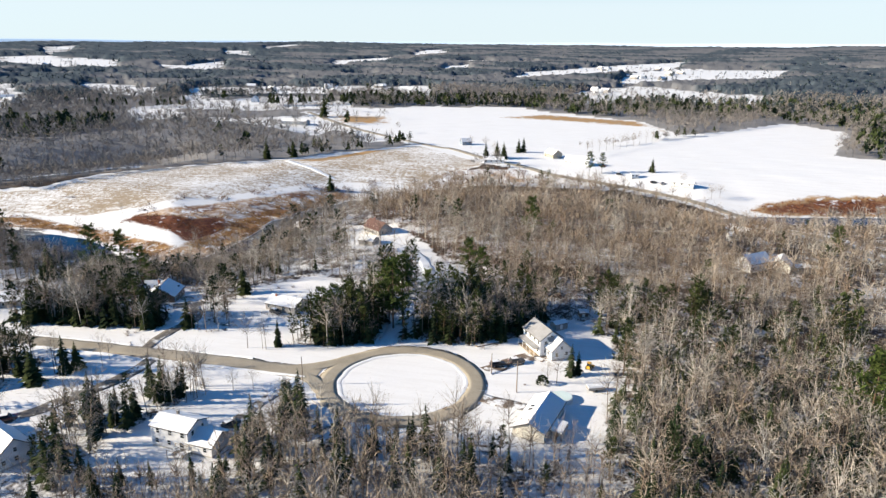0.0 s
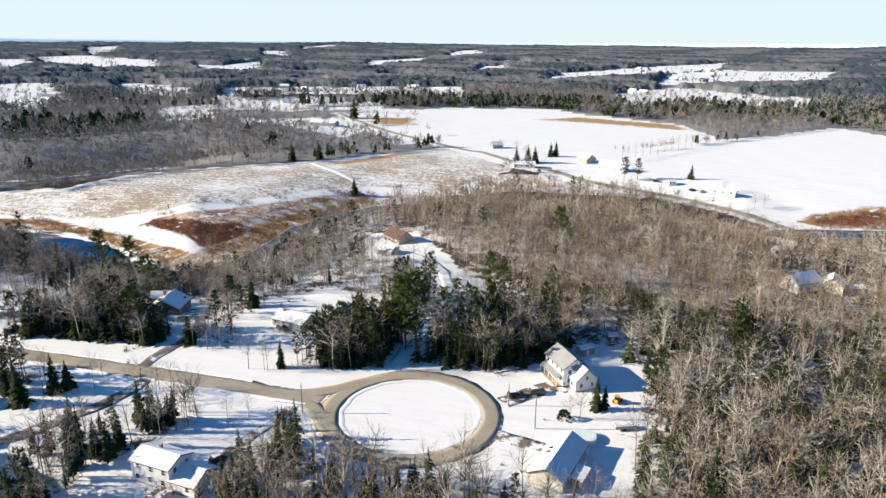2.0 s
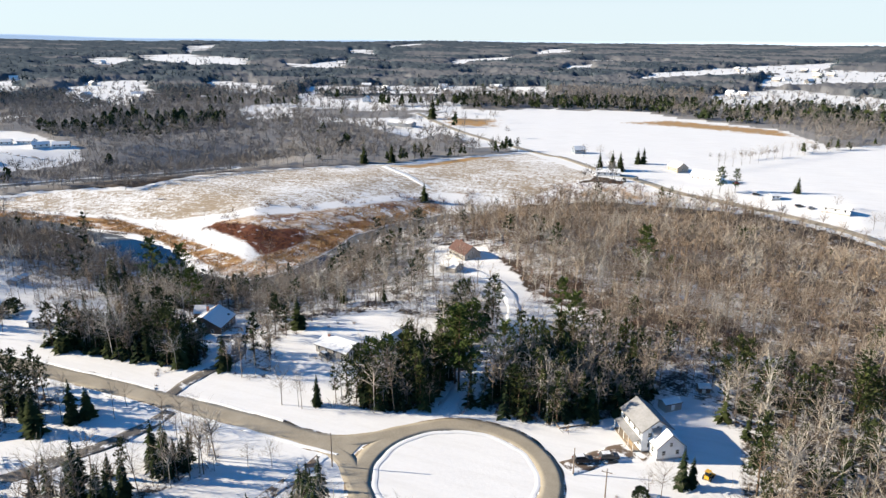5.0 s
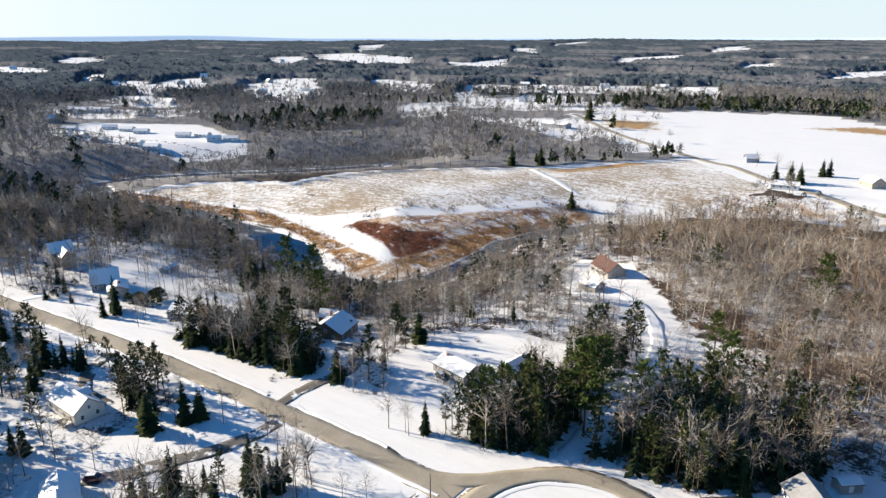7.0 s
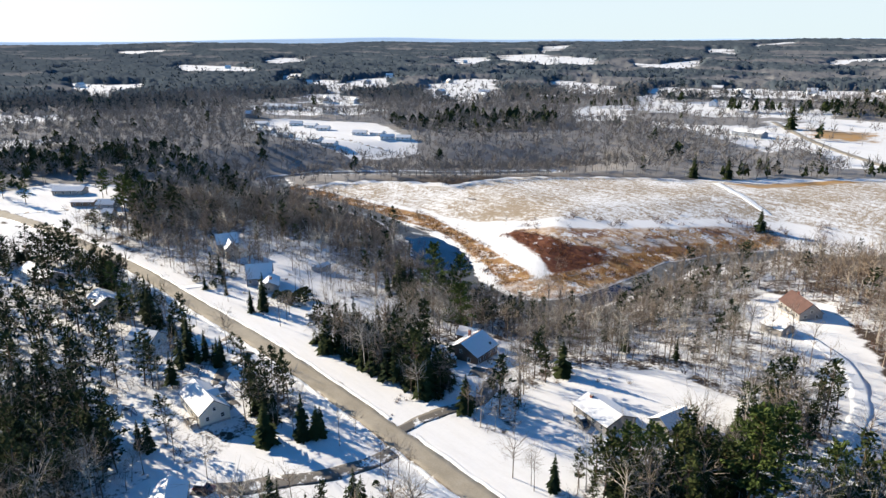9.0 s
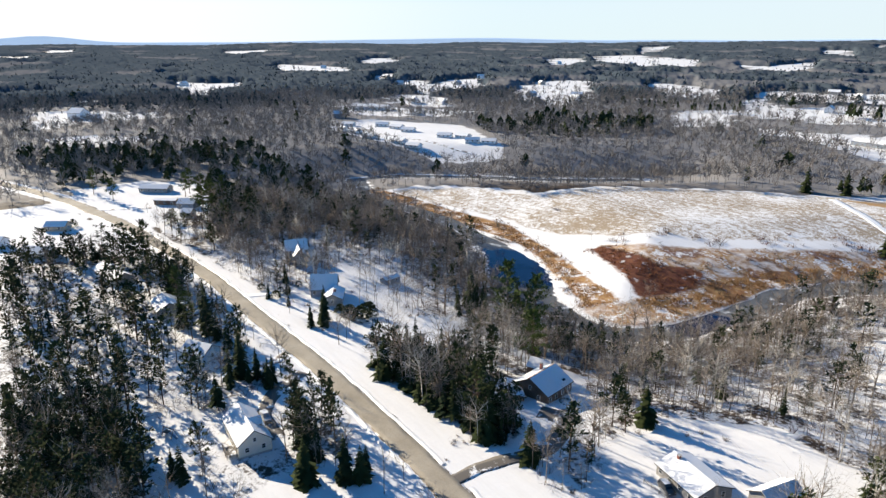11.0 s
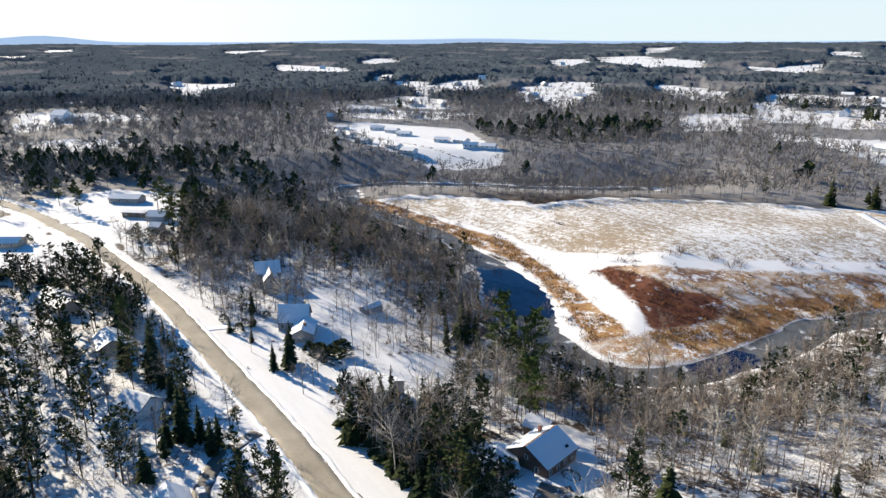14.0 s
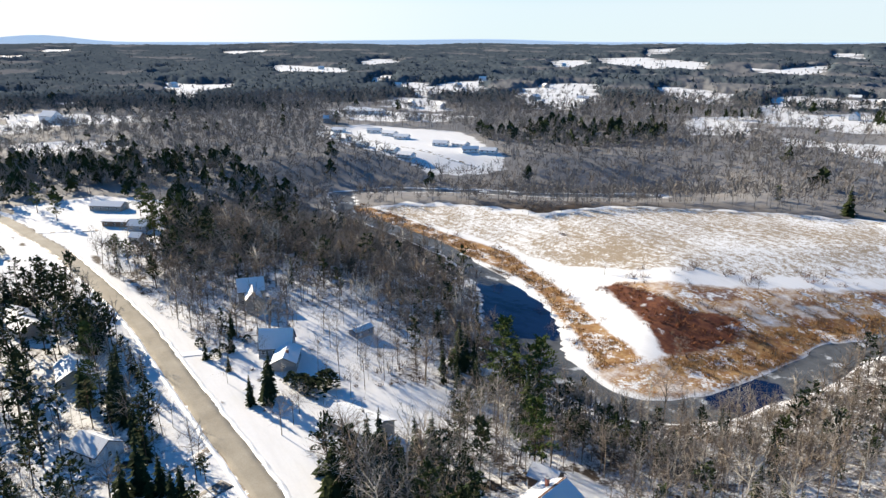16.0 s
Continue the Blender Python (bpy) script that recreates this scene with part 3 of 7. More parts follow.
def shore(x, y, r):
    """Metres from the water's edge; the river is wide at its bend and narrow elsewhere."""
    wide = 9.5 * np.exp(-(((x + 206) / 30) ** 2) - ((y - 114) / 24) ** 2) + 1.6 * np.exp(-(((x + 126) / 14) ** 2) - ((y - 180) / 36) ** 2) + 3.0 * smooth(110, 170, x)
    return r - 3.2 - wide + 1.3 * waves(x, y, 34, 9)


def ground_z(x, y):
    x, y = np.asarray(x, float), np.asarray(y, float)
    d = np.hypot(x - 20, y + 90)
    h = 0.0188 * (np.sqrt(np.maximum(d - 260, 0) ** 2 + 3600) - 60)
    h = h + smooth(900, 2600, d) * (6.0 * waves(x, y, 900, 3) + 3.0 * waves(x, y, 420, 5))
    r = line_distance(x, y, RIVER)
    shelf = 4.2 * np.exp(-(((x + 155) / 70) ** 2) - ((y - 225) / 80) ** 2) * smooth(4, 42, r)
    h = h + (-9.3 + shelf - h) * (1 - smooth(10, 85, r)) - 1.6 * (1 - smooth(0, 4.0, shore(x, y, r)))
    calm = smooth(4, 22, roads_distance(x, y))
    return h + calm * (0.11 * waves(x, y, 26, 1) + 0.05 * waves(x, y, 9, 2))


def gz(x, y):
    return float(ground_z(np.array([x]), np.array([y]))[0])


def mesh_from(name, verts, tris, material, tint=None, slots=None):
    """A mesh of triangles from arrays; tint: a value for each vertex; slots: a material for each triangle."""
    me = bpy.data.meshes.new(name)
    verts, tris = np.ascontiguousarray(verts, np.float32), np.ascontiguousarray(tris, np.int32)
    me.vertices.add(len(verts))
    me.vertices.foreach_set("co", verts.ravel())
    me.loops.add(tris.size)
    me.loops.foreach_set("vertex_index", tris.ravel())
    me.polygons.add(len(tris))
    me.polygons.foreach_set("loop_start", np.arange(len(tris), dtype=np.int32) * tris.shape[1])
    for m in material if isinstance(material, (list, tuple)) else [material]:
        me.materials.append(m)
    if slots is not None:
        me.polygons.foreach_set("material_index", np.ascontiguousarray(slots, np.int32))
    if tint is not None:
        at = me.attributes.new("tint", "FLOAT", "POINT")
        at.data.foreach_set("value", np.ascontiguousarray(tint, np.float32))
    me.update(calc_edges=True)
    return me


def structure(name, me, label):
    return tagged(new(name, me), label, kind="structure")


def wood_cover(x, y):
    """How thickly trees stand, 0 to 1."""
    cover = np.ones(np.shape(x))
    sparse = inside_any(x, y, SPARSE)
    cover = np.where(sparse > 0, 0.56, cover)
    gap = inside_any(x, y, YARDS + CLEARINGS + [OPEN_MEADOW, OPEN_FARM, OPEN_EAST, EAST_BOG, SCRUB])
    verge = (y < -3) & (x < -100) & (x > -300)
    cover = np.where(verge, cover * smooth(4.5, 8, roads_distance(x, y)), cover)
    d = np.hypot(x - 20, y + 90)
    gap = gap + 1.5 * waves(x, y, 14, 4) + smooth(650, 1000, d) * (9 * waves(x, y, 75, 33) + 7 * waves(x, y, 30, 35))
    cover = np.maximum(cover * (1 - smooth(-1.0, 1.5, gap)), smooth(-2, 2, inside_any(x, y, THICKETS)))
    cover = cover * smooth(2.5, 6, roads_distance(x, y)) * smooth(2.5, 6, shore(x, y, line_distance(x, y, RIVER)) + 3.5 * (x > -95) * (x < 125))
    for line, width, _ in DRIVES.values():
        cover = cover * smooth(width * 0.5, width * 0.5 + 2.0, line_distance(x, y, line))
    holes = 0.9 * smooth(0.84, 0.94, waves(x * 0.5, y * 0.8, 120, 36)) * smooth(800, 1100, d) * (1 - smooth(2200, 3200, d))
    scattered = 0.13 * smooth(560, 700, d) * (inside_any(x, y, CLEARINGS[1:]) > 0)
    return np.maximum(cover * (1 - holes), scattered)


def spread(lo, a, b, hi, step, grow):
    """Grid lines, even between a and b and wider and wider outside."""
    out, s, v = list(np.arange(a, b + step, step)), step, b + step
    while out[-1] < hi:
        s *= grow
        out.append(out[-1] + s)
    low, s = [a], step
    while low[-1] > lo:
        s *= grow
        low.append(low[-1] - s)
    return np.array(low[:0:-1] + out)


def build_ground():
    xs, ys = spread(-4700, -470, 270, 3400, 3.3, 1.05), spread(-420, -80, 420, 4750, 3.3, 1.05)
    X, Y = np.meshgrid(xs, ys)
    x, y = X.ravel(), Y.ravel()
    n, k = len(xs), len(ys)
    i = (np.arange(k - 1)[:, None] * n + np.arange(n - 1)[None]).ravel()
    quads = np.stack([i, i + 1, i + n + 1, i + n], 1)
    me = mesh_from("ground", np.stack([x, y, ground_z(x, y)], 1), quads, ground_material())
    d = np.hypot(x - 20, y + 90)
    cover = wood_cover(x, y)

    def zone(name, values):
        me.attributes.new(name, "FLOAT", "POINT").data.foreach_set("value", np.ascontiguousarray(values, np.float32))

    edge = lambda poly, soft: np.clip(0.5 + inside_any(x, y, [poly]) / soft, 0, 1)
    zone("stubble", edge(FIELD, 8) * 0.9)
    zone("tan", np.maximum.reduce([edge(TAN_NORTH, 40) * 0.85, edge(TAN_FARM, 50) * 0.85, edge(TAN_SHORE, 12), edge(SCRUB, 20) * 0.47, edge(EAST_BOG, 16), edge(FAR_TAN, 30)]))
    bank = smooth(0.8, 3.5, shore(x, y, line_distance(x, y, RIVER)))
    zone("reeds", np.maximum.reduce([edge(REEDS, 9) * 0.95, edge(REEDS_WEST, 6), edge(BASIN, 8) * 0.6]) * bank)
    zone("bog", np.maximum.reduce([edge(BOG, 10), 0.5 * edge(BASIN, 8) * (waves(x, y, 40, 83) > 0.25) * (y > 165), edge(EAST_BOG, 16) * 0.62]))
    zone("wood", np.clip(cover * 1.15, 0, 1) * (1 - smooth(420, 600, d)))
    # leaf litter; the river-bank term (0.32) also paints tree shade on the floor
    zone("duff_shade", np.maximum.reduce([0.52 * smooth(45, 75, x), 0.16 * smooth(-165, -140, x) * smooth(24, 50, y), 0.32 * smooth(-80, -110, x) * smooth(66, 84, y), (0.36 + 0.25 * waves(x, y, 45, 84)) * smooth(-14, 18, inside_any(x, y, [BROWN_WOOD])), smooth(300, 420, d)]))
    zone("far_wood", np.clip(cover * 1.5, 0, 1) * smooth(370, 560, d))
    me.polygons.foreach_set("use_smooth", np.ones(len(quads), bool))
    structure("ground", me, "snow-covered land of fields, bog, stubble and woodland floor")


def curve_points(line, step=1.5):
    """A smooth curve through the points of a line, and its sideways directions."""
    p = np.array([line[0], *line, line[-1]], float)
    out = []
    for a, b, c, d in zip(p[:-3], p[1:-2], p[2:-1], p[3:]):
        for u in np.linspace(0, 1, max(2, int(np.hypot(*(c - b)) / step)), endpoint=False):
            out.append(0.5 * (2 * b + (c - a) * u + (2 * a - 5 * b + 4 * c - d) * u**2 + (3 * b - a - 3 * c + d) * u**3))
    out = np.array(out + [p[-1]])
    t = np.gradient(out, axis=0)
    t /= np.hypot(*t.T)[:, None]
    return out, np.stack([-t[:, 1], t[:, 0]], 1)


def ribbon(name, line, width, material, label, lift=0.06, crown=0.05, step=1.5, uneven=0.25, closed=False):
    """A strip of surfacing laid along a line, with a slight crown, a thickness at its edges and uneven sides."""
    pts, side = curve_points(line, step)
    s = np.arange(len(pts)) * step
    rows = []
    for u in (-1, -0.98, -0.5, 0, 0.5, 0.98, 1):
        w = width / 2 * u + np.sign(u) * uneven * (waves(s, s * 0 + u * 30, 9, 6) * (abs(u) > 0.9))
        xy = pts + side * np.reshape(w, (-1, 1))
        z = ground_z(pts[:, 0], pts[:, 1]) * 0.5 + ground_z(xy[:, 0], xy[:, 1]) * 0.5 + lift + crown * (1 - u * u) - (0.3 if abs(u) == 1 else 0)
        rows.append(np.column_stack([xy, z]))
    v = np.stack(rows, 1)
    n, k = v.shape[:2]
    i = (np.arange(n - 1)[:, None] * k + np.arange(k - 1)[None]).ravel()
    return structure(name, mesh_from(name, v.reshape(-1, 3), np.stack([i + 1, i, i + k, i + k + 1], 1), material), label)


def build_roads():
    ribbon("road", ROAD_LINE, 6.2, ROAD, "pale dusty asphalt village road with thawed edges", 0.08)
    ribbon("road_shoulder", ROAD_LINE, 7.6, SHOULDER, "muddy, half-thawed road edge", 0.03, 0.02, uneven=0.55)
    ring = [(RING_AT[0] + 21.05 * math.cos(a), RING_AT[1] + 21.05 * math.sin(a)) for a in np.linspace(0, 2 * math.pi, 49)]
    ribbon("road_shoulder", ring, 6.2, SHOULDER, "muddy, half-thawed edge of the turning loop", 0.036, 0.02, uneven=0.35)
    ribbon("road_far", ROAD_NORTH, 6.5, ROAD, "grey country road past the snowy farms", 0.15, step=4)
    ribbon("road_ring", ring, 5.2, ROAD, "round turning loop of dusty asphalt about a snowy island", 0.086, uneven=0.15)
    ribbon("road_arm", [(-46, -2.9), (-35, -1.9), (-27.8, 1.8), (-21.5, 7.8), (-16.7, 12.0)], 5.0, ROAD, "asphalt arm joining the turning loop", 0.092)
    ribbon("road_arm", [(-46, -3.3), (-36, -4.0), (-28.6, -6.4), (-22.2, -12.0), (-16.9, -17.9)], 5.0, ROAD, "asphalt arm joining the turning loop", 0.098)
    kinds = {"DRIVE": (DRIVE, "thawed asphalt driveway with patches of snow"), "GRAVEL": (GRAVEL, "gravel drive half covered by snow"), "MUD": (MUD, "brown muddy drive with snow left in patches"), "TRACK": (TRACK, "drive of packed, rutted snow")}
    for name, (line, width, kind) in DRIVES.items():
        ribbon(name, line, width, kinds[kind][0], kinds[kind][1], 0.05, 0.03, uneven=0.4)


def build_banks():
    """Low ploughed ridges of snow along the road's edges."""
    def ridge(name, line, off, seed, tall=1.0):
        pts, side = curve_points(line, 1.2)
        s = np.arange(len(pts)) * 1.2
        rows = []
        for u, h in ((-0.55, -0.05), (-0.2, 0.2), (0.15, 0.26), (0.7, -0.05)):
            xy = pts + side * np.reshape(off + np.sign(off) * (u + 0.25 * waves(s, s * 0, 7, seed)), (-1, 1))
            rows.append(np.column_stack([xy, ground_z(xy[:, 0], xy[:, 1]) + 0.08 + tall * h * (1 + 0.6 * waves(s, s * 0 + 9, 5, seed + 1))]))
        v = np.stack(rows, 1)
        n, k = v.shape[:2]
        i = (np.arange(n - 1)[:, None] * k + np.arange(k - 1)[None]).ravel()
        structure(name, mesh_from(name, v.reshape(-1, 3), np.stack([i + 1, i, i + k, i + k + 1], 1), SNOW), "low ridge of ploughed snow beside the road")
    ridge("snow_bank", [(-92, -1.7), (-120, -1.9), (-145, -2.4), (-170, -4.0), (-205, -6.4), (-255, -10), (-308, -18), (-354, -26)], -3.7, 21)
    ridge("snow_bank", [(-50, -2.2), (-82, -1.8)], -3.9, 22)
    ridge("snow_bank", [(-30, -2.4), (-60, -1.9), (-81, -1.8)], -3.7 * -1, 23)
    ridge("snow_bank", [(-92, -1.7), (-120, -1.9), (-145, -2.4), (-170, -4.0), (-205, -6.4), (-255, -10), (-308, -18), (-380, -33)], 3.8, 24)
    inner = [(RING_AT[0] + 18.2 * math.cos(a), RING_AT[1] + 18.2 * math.sin(a)) for a in np.linspace(0, 2 * math.pi, 49)]
    ridge("snow_bank", inner, 0.3, 25, 0.2)


def build_water():
    pts, side = curve_points(RIVER, 4)
    rows = [np.column_stack([pts + side * w, np.full(len(pts), -9.75)]) for w in (-20, -9, 0, 9, 20)]
    v = np.stack(rows, 1)
    n, k = v.shape[:2]
    i = (np.arange(n - 1)[:, None] * k + np.arange(k - 1)[None]).ravel()
    me = mesh_from("water", v.reshape(-1, 3), np.stack([i + 1, i, i + k, i + k + 1], 1), water_material())
    x, y = v.reshape(-1, 3)[:, 0], v.reshape(-1, 3)[:, 1]
    open_reach = np.maximum(1.1 * np.exp(-(((x + 218) / 34) ** 2) - ((y - 121) / 24) ** 2), 0.9 * np.exp(-(((x + 127) / 16) ** 2) - ((y - 135) / 16) ** 2))
    open_reach = np.maximum(open_reach, smooth(120, 160, x))
    me.attributes.new("ice", "FLOAT", "POINT").data.foreach_set("value", np.ascontiguousarray(1.1 - 1.3 * open_reach, np.float32))
    structure("water", me, "dark open river water with grey skim ice")


def build_backdrop():
    """Hills on the horizon, all round the far side, in a painted haze blue."""
    at = np.radians(np.linspace(-75, 190, 240))
    rows = []
    deg = np.degrees(at)
    top = 105 + 4 * waves(deg, deg * 0, 40, 31) + 2.5 * waves(deg, deg * 0, 9, 32)
    top = top + 38 * np.exp(-(((deg - 177) / 3.2) ** 2)) + 16 * np.exp(-(((deg - 146) / 9) ** 2)) + 12 * np.exp(-(((deg - 62) / 7) ** 2))
    for z, r in ((np.full(len(at), 20.0), 4720), (top * 0.5 + 42, 4740), (top, 4760), (top * 0.6, 4900)):
        rows.append(np.column_stack([r * np.cos(at), -90 + r * np.sin(at), z]))
    v = np.stack(rows, 1)
    n, k = v.shape[:2]
    i = (np.arange(n - 1)[:, None] * k + np.arange(k - 1)[None]).ravel()
    m, tree, shader = nodes_of("glowing_hazy_hills")
    where = tree.nodes.new("ShaderNodeNewGeometry").outputs["Position"]
    # air haze put into the hills' colour, lifted by a weak glow
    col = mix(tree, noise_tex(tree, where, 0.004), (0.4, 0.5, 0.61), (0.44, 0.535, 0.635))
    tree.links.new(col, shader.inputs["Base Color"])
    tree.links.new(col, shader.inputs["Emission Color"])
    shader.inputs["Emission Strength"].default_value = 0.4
    structure("backdrop", mesh_from("backdrop", v.reshape(-1, 3), np.stack([i, i + 1, i + k + 1, i + k], 1), m), "low hills along the horizon, painted haze blue and glowing weakly")


build_ground()
build_roads()
build_banks()
build_water()
build_backdrop()

# ---- trees ----


class Shape:
    """Triangles collected in arrays: slim blades for twigs and needles, tapered prisms for wood."""

    def __init__(self, seed):
        self.r, self.v, self.t, self.s, self.n = np.random.RandomState(seed), [], [], [], 0

    def add(self, v, t, slot):
        self.v.append(np.asarray(v, float).reshape(-1, 3))
        self.t.append(np.asarray(t) + self.n)
        self.s.append(np.full(len(t), slot))
        self.n += len(self.v[-1])

    def prism(self, a, b, ra, rb, slot=0, sides=3):
        a, b = np.asarray(a, float), np.asarray(b, float)
        d = (b - a) / (np.linalg.norm(b - a) + 1e-9)
        u = np.cross(d, (0.3, 0.9, 0.1))
        u /= np.linalg.norm(u)
        w = np.cross(d, u)
        c = [math.cos(6.283 * k / sides) * u + math.sin(6.283 * k / sides) * w for k in range(sides)]
        if rb < 0.012:
            self.add([a + ra * q for q in c] + [b], [(k, (k + 1) % sides, sides) for k in range(sides)], slot)
        else:
            t = [(k, (k + 1) % sides, sides + k) for k in range(sides)] + [((k + 1) % sides, sides + (k + 1) % sides, sides + k) for k in range(sides)]
            self.add([a + ra * q for q in c] + [b + rb * q for q in c], t, slot)

    def blade(self, a, b, w, slot=0):
        a, b = np.asarray(a, float), np.asarray(b, float)
        o = np.cross(b - a, self.r.normal(size=3))
        o *= w / 2 / (np.linalg.norm(o) + 1e-9)
        self.add([a - o, a + o, b], [(0, 1, 2)], slot)

    def kite(self, a, b, w, slot=0, droop=0.0):
        """A flat spray of needles from a to b."""
        a, b = np.asarray(a, float), np.asarray(b, float)
        o = np.cross(b - a, (0, 0, 1.0))
        o *= w / 2 / (np.linalg.norm(o) + 1e-9)
        m = a + 0.55 * (b - a) + (0, 0, -droop)
        self.add([a, m - o, b, m + o], [(0, 1, 2), (0, 2, 3)], slot)

    def arrays(self):
        return np.concatenate(self.v), np.concatenate(self.t), np.concatenate(self.s)


def outward(r, az, lift):
    return np.array([math.cos(az) * math.cos(lift), math.sin(az) * math.cos(lift), math.sin(lift)])


def bare_tree(seed, h, limbs, twigs, width, spread_out=0.3, low=0.3, trunk_sides=3, radius=0.012, fine=2):
    """A leafless broadleaf: a stem that breaks up into rising limbs, and a rounded head of ever finer twigs."""
    s = Shape(seed)
    r = s.r
    bend = r.uniform(-0.035, 0.035, 2) * h
    spine = lambda f: np.array([bend[0] * f * f * 2, bend[1] * f * f * 2, h * f])
    fork = r.uniform(0.5, 0.66)
    for a, b in ((0, 0.36), (0.36, fork), (fork, 0.9)):
        s.prism(spine(a) - (0, 0, 0.3 if a == 0 else 0), spine(b), h * radius * (1 - 0.9 * a), h * radius * (1 - 0.9 * b) * (b < 0.9), 0, trunk_sides)
    mid = spine(0.66) + r.uniform(-0.03, 0.03, 3) * h
    axes = np.array([spread_out * r.uniform(0.85, 1.15), spread_out * r.uniform(0.85, 1.15), 0.36]) * h
    for k in range(limbs):
        az, rise = k * 2.4 + r.uniform(-0.5, 0.5), math.asin(min(0.99, -0.42 + 1.38 * (k + r.uniform(0.1, 0.9)) / limbs))
        d = np.array([math.cos(az) * math.cos(rise), math.sin(az) * math.cos(rise), math.sin(rise)])
        b = mid + d * axes * r.uniform(0.55, 0.86)
        a = spine(min(fork + 0.16, low + (fork + 0.1 - low) * (0.5 + 0.5 * math.sin(rise)) * r.uniform(0.75, 1.1)))
        a[2] = min(a[2], b[2] - 0.04 * h)
        s.prism(a, b, width * 0.8, 0, 0)
        for _ in range(twigs):
            p = a + (b - a) * r.uniform(0.35, 1.0)
            e = (p - mid) / axes
            e = e / (np.linalg.norm(e) + 1e-6) + r.normal(size=3) * 0.55 + (0, 0, 0.45)
            e *= h * r.uniform(0.1, 0.2) / np.linalg.norm(e)
            s.blade(p, p + e, width * 0.75, 1)
            for _ in range(fine):
                q = p + e * r.uniform(0.25, 0.95)
                g = e / np.linalg.norm(e) + r.normal(size=3) * 0.6 + (0, 0, 0.25)
                s.blade(q, q + g * np.linalg.norm(e) * r.uniform(0.35, 0.7), width * 0.5, 1)
    return s.arrays()


def spruce(seed, h, whorls, per, base, clear=0.06, ragged=0.25):
    """A conifer: whorls of drooping sprays about a straight stem, with gaps and an uneven rim."""
    s = Shape(seed)
    r = s.r
    s.prism((0, 0, -0.3), (0, 0, h * 0.96), h * 0.014, 0.005, 0, 4)
    for k in range(whorls):
        f = clear + (1 - clear) * (k + r.uniform(-0.3, 0.3)) / whorls
        reach = base * (1 - f) ** 0.75 * r.uniform(1 - 1.3 * ragged, 1 + 0.6 * ragged) + 0.12
        n = max(4, int(per * (1 - 0.5 * f)))
        for j in range(n):
            az = 6.283 * j / n + k * 1.1 + r.uniform(-0.4, 0.4)
            L = reach * r.uniform(1 - 1.6 * ragged, 1 + 0.9 * ragged)
            z = h * f + r.uniform(-0.25, 0.25)
            tip = (math.cos(az) * L, math.sin(az) * L, z - L * r.uniform(0.1, 0.5) + 0.1 * h / whorls)
            s.kite((0, 0, z + 0.12 * L), tip, L * r.uniform(0.4, 0.8), 1, L * r.uniform(-0.14, 0.08))
    # inner boughs about the stem
    for k in range(7):
        f, az = clear + 0.12 * k, k * 2.4
        L = base * 0.5 * (1 - f)
        s.blade((math.cos(az) * L, math.sin(az) * L, h * f), (0, 0, h * min(1.0, f + 0.24)), L * 1.3, 1)
    s.blade((0, 0, h * 0.93), (0, 0, h * 1.02), 0.3, 1)
    return s.arrays()


def pine(seed, h, limbs, tufts, reach, low=0.35, size=1.0):
    """A pine: open limbs ending in ragged clumps of needles, broad in the middle and uneven in outline."""
    s = Shape(seed)
    r = s.r
    top = np.array([r.uniform(-0.5, 0.5), r.uniform(-0.5, 0.5), h * 0.97])
    s.prism((0, 0, -0.3), (0, 0, h * 0.5), h * 0.014, h * 0.01, 0, 4)
    s.prism((0, 0, h * 0.5), top, h * 0.01, 0.01, 0, 3)
    for k in range(limbs):
        f = low + (1 - low) * (k + r.uniform(0, 0.8)) / limbs
        g = (f - low) / (1 - low)
        L = reach * (0.5 + 0.75 * min(1.0, g * 3.5)) * (1.06 - g) ** 0.6 * r.uniform(0.5, 1.15)
        az = k * 2.39 + r.uniform(-0.5, 0.5)
        a, d = np.array([0, 0, h * f * 0.97]), outward(r, az, r.uniform(-0.1, 0.4) + 0.5 * g * g)
        b = a + d * L
        s.prism(a, b, 0.06, 0, 0)
        for j in range(tufts):
            c = a + (b - a) * r.uniform(0.4, 1.08) + r.normal(size=3) * (0.38, 0.38, 0.26)
            e = (d * r.uniform(0.3, 0.8) + r.normal(size=3) * (0.45, 0.45, 0.4) + (0, 0, 0.18)) * size
            s.kite(c - e * 0.5, c + e * 0.8, r.uniform(0.45, 0.95) * size, 1, r.uniform(-0.35, 0.15) * size)
    return s.arrays()


def cedar_mound(seed, h, reach, n):
    """A dense broad evergreen shrub or low tree."""
    s = Shape(seed)
    r = s.r
    s.prism((0, 0, -0.2), (0, 0, h * 0.7), h * 0.02, 0.01, 0, 3)
    for _ in range(n):
        az, f = r.uniform(0, 6.283), r.uniform(0.03, 1)
        L = reach * math.sqrt(max(0.02, 1 - f**1.7)) * r.uniform(0.75, 1.1)
        c = np.array([math.cos(az) * L * 0.75, math.sin(az) * L * 0.75, h * f])
        e = np.array([math.cos(az), math.sin(az), r.uniform(-0.2, 0.7)]) * r.uniform(0.4, 0.8)
        s.kite(c - e * 0.6, c + e * 0.7, r.uniform(0.5, 0.9), 1, r.uniform(-0.3, 0.1))
    return s.arrays()


def shrub(seed, h, n, w):
    s = Shape(seed)
    r = s.r
    for _ in range(n):
        p = r.normal(size=3) * (0.25 * h, 0.25 * h, 0)
        s.blade(p, p + (r.normal() * 0.4 * h, r.normal() * 0.4 * h, h * r.uniform(0.5, 1.1)), w * r.uniform(0.6, 1.2))
    return s.arrays()


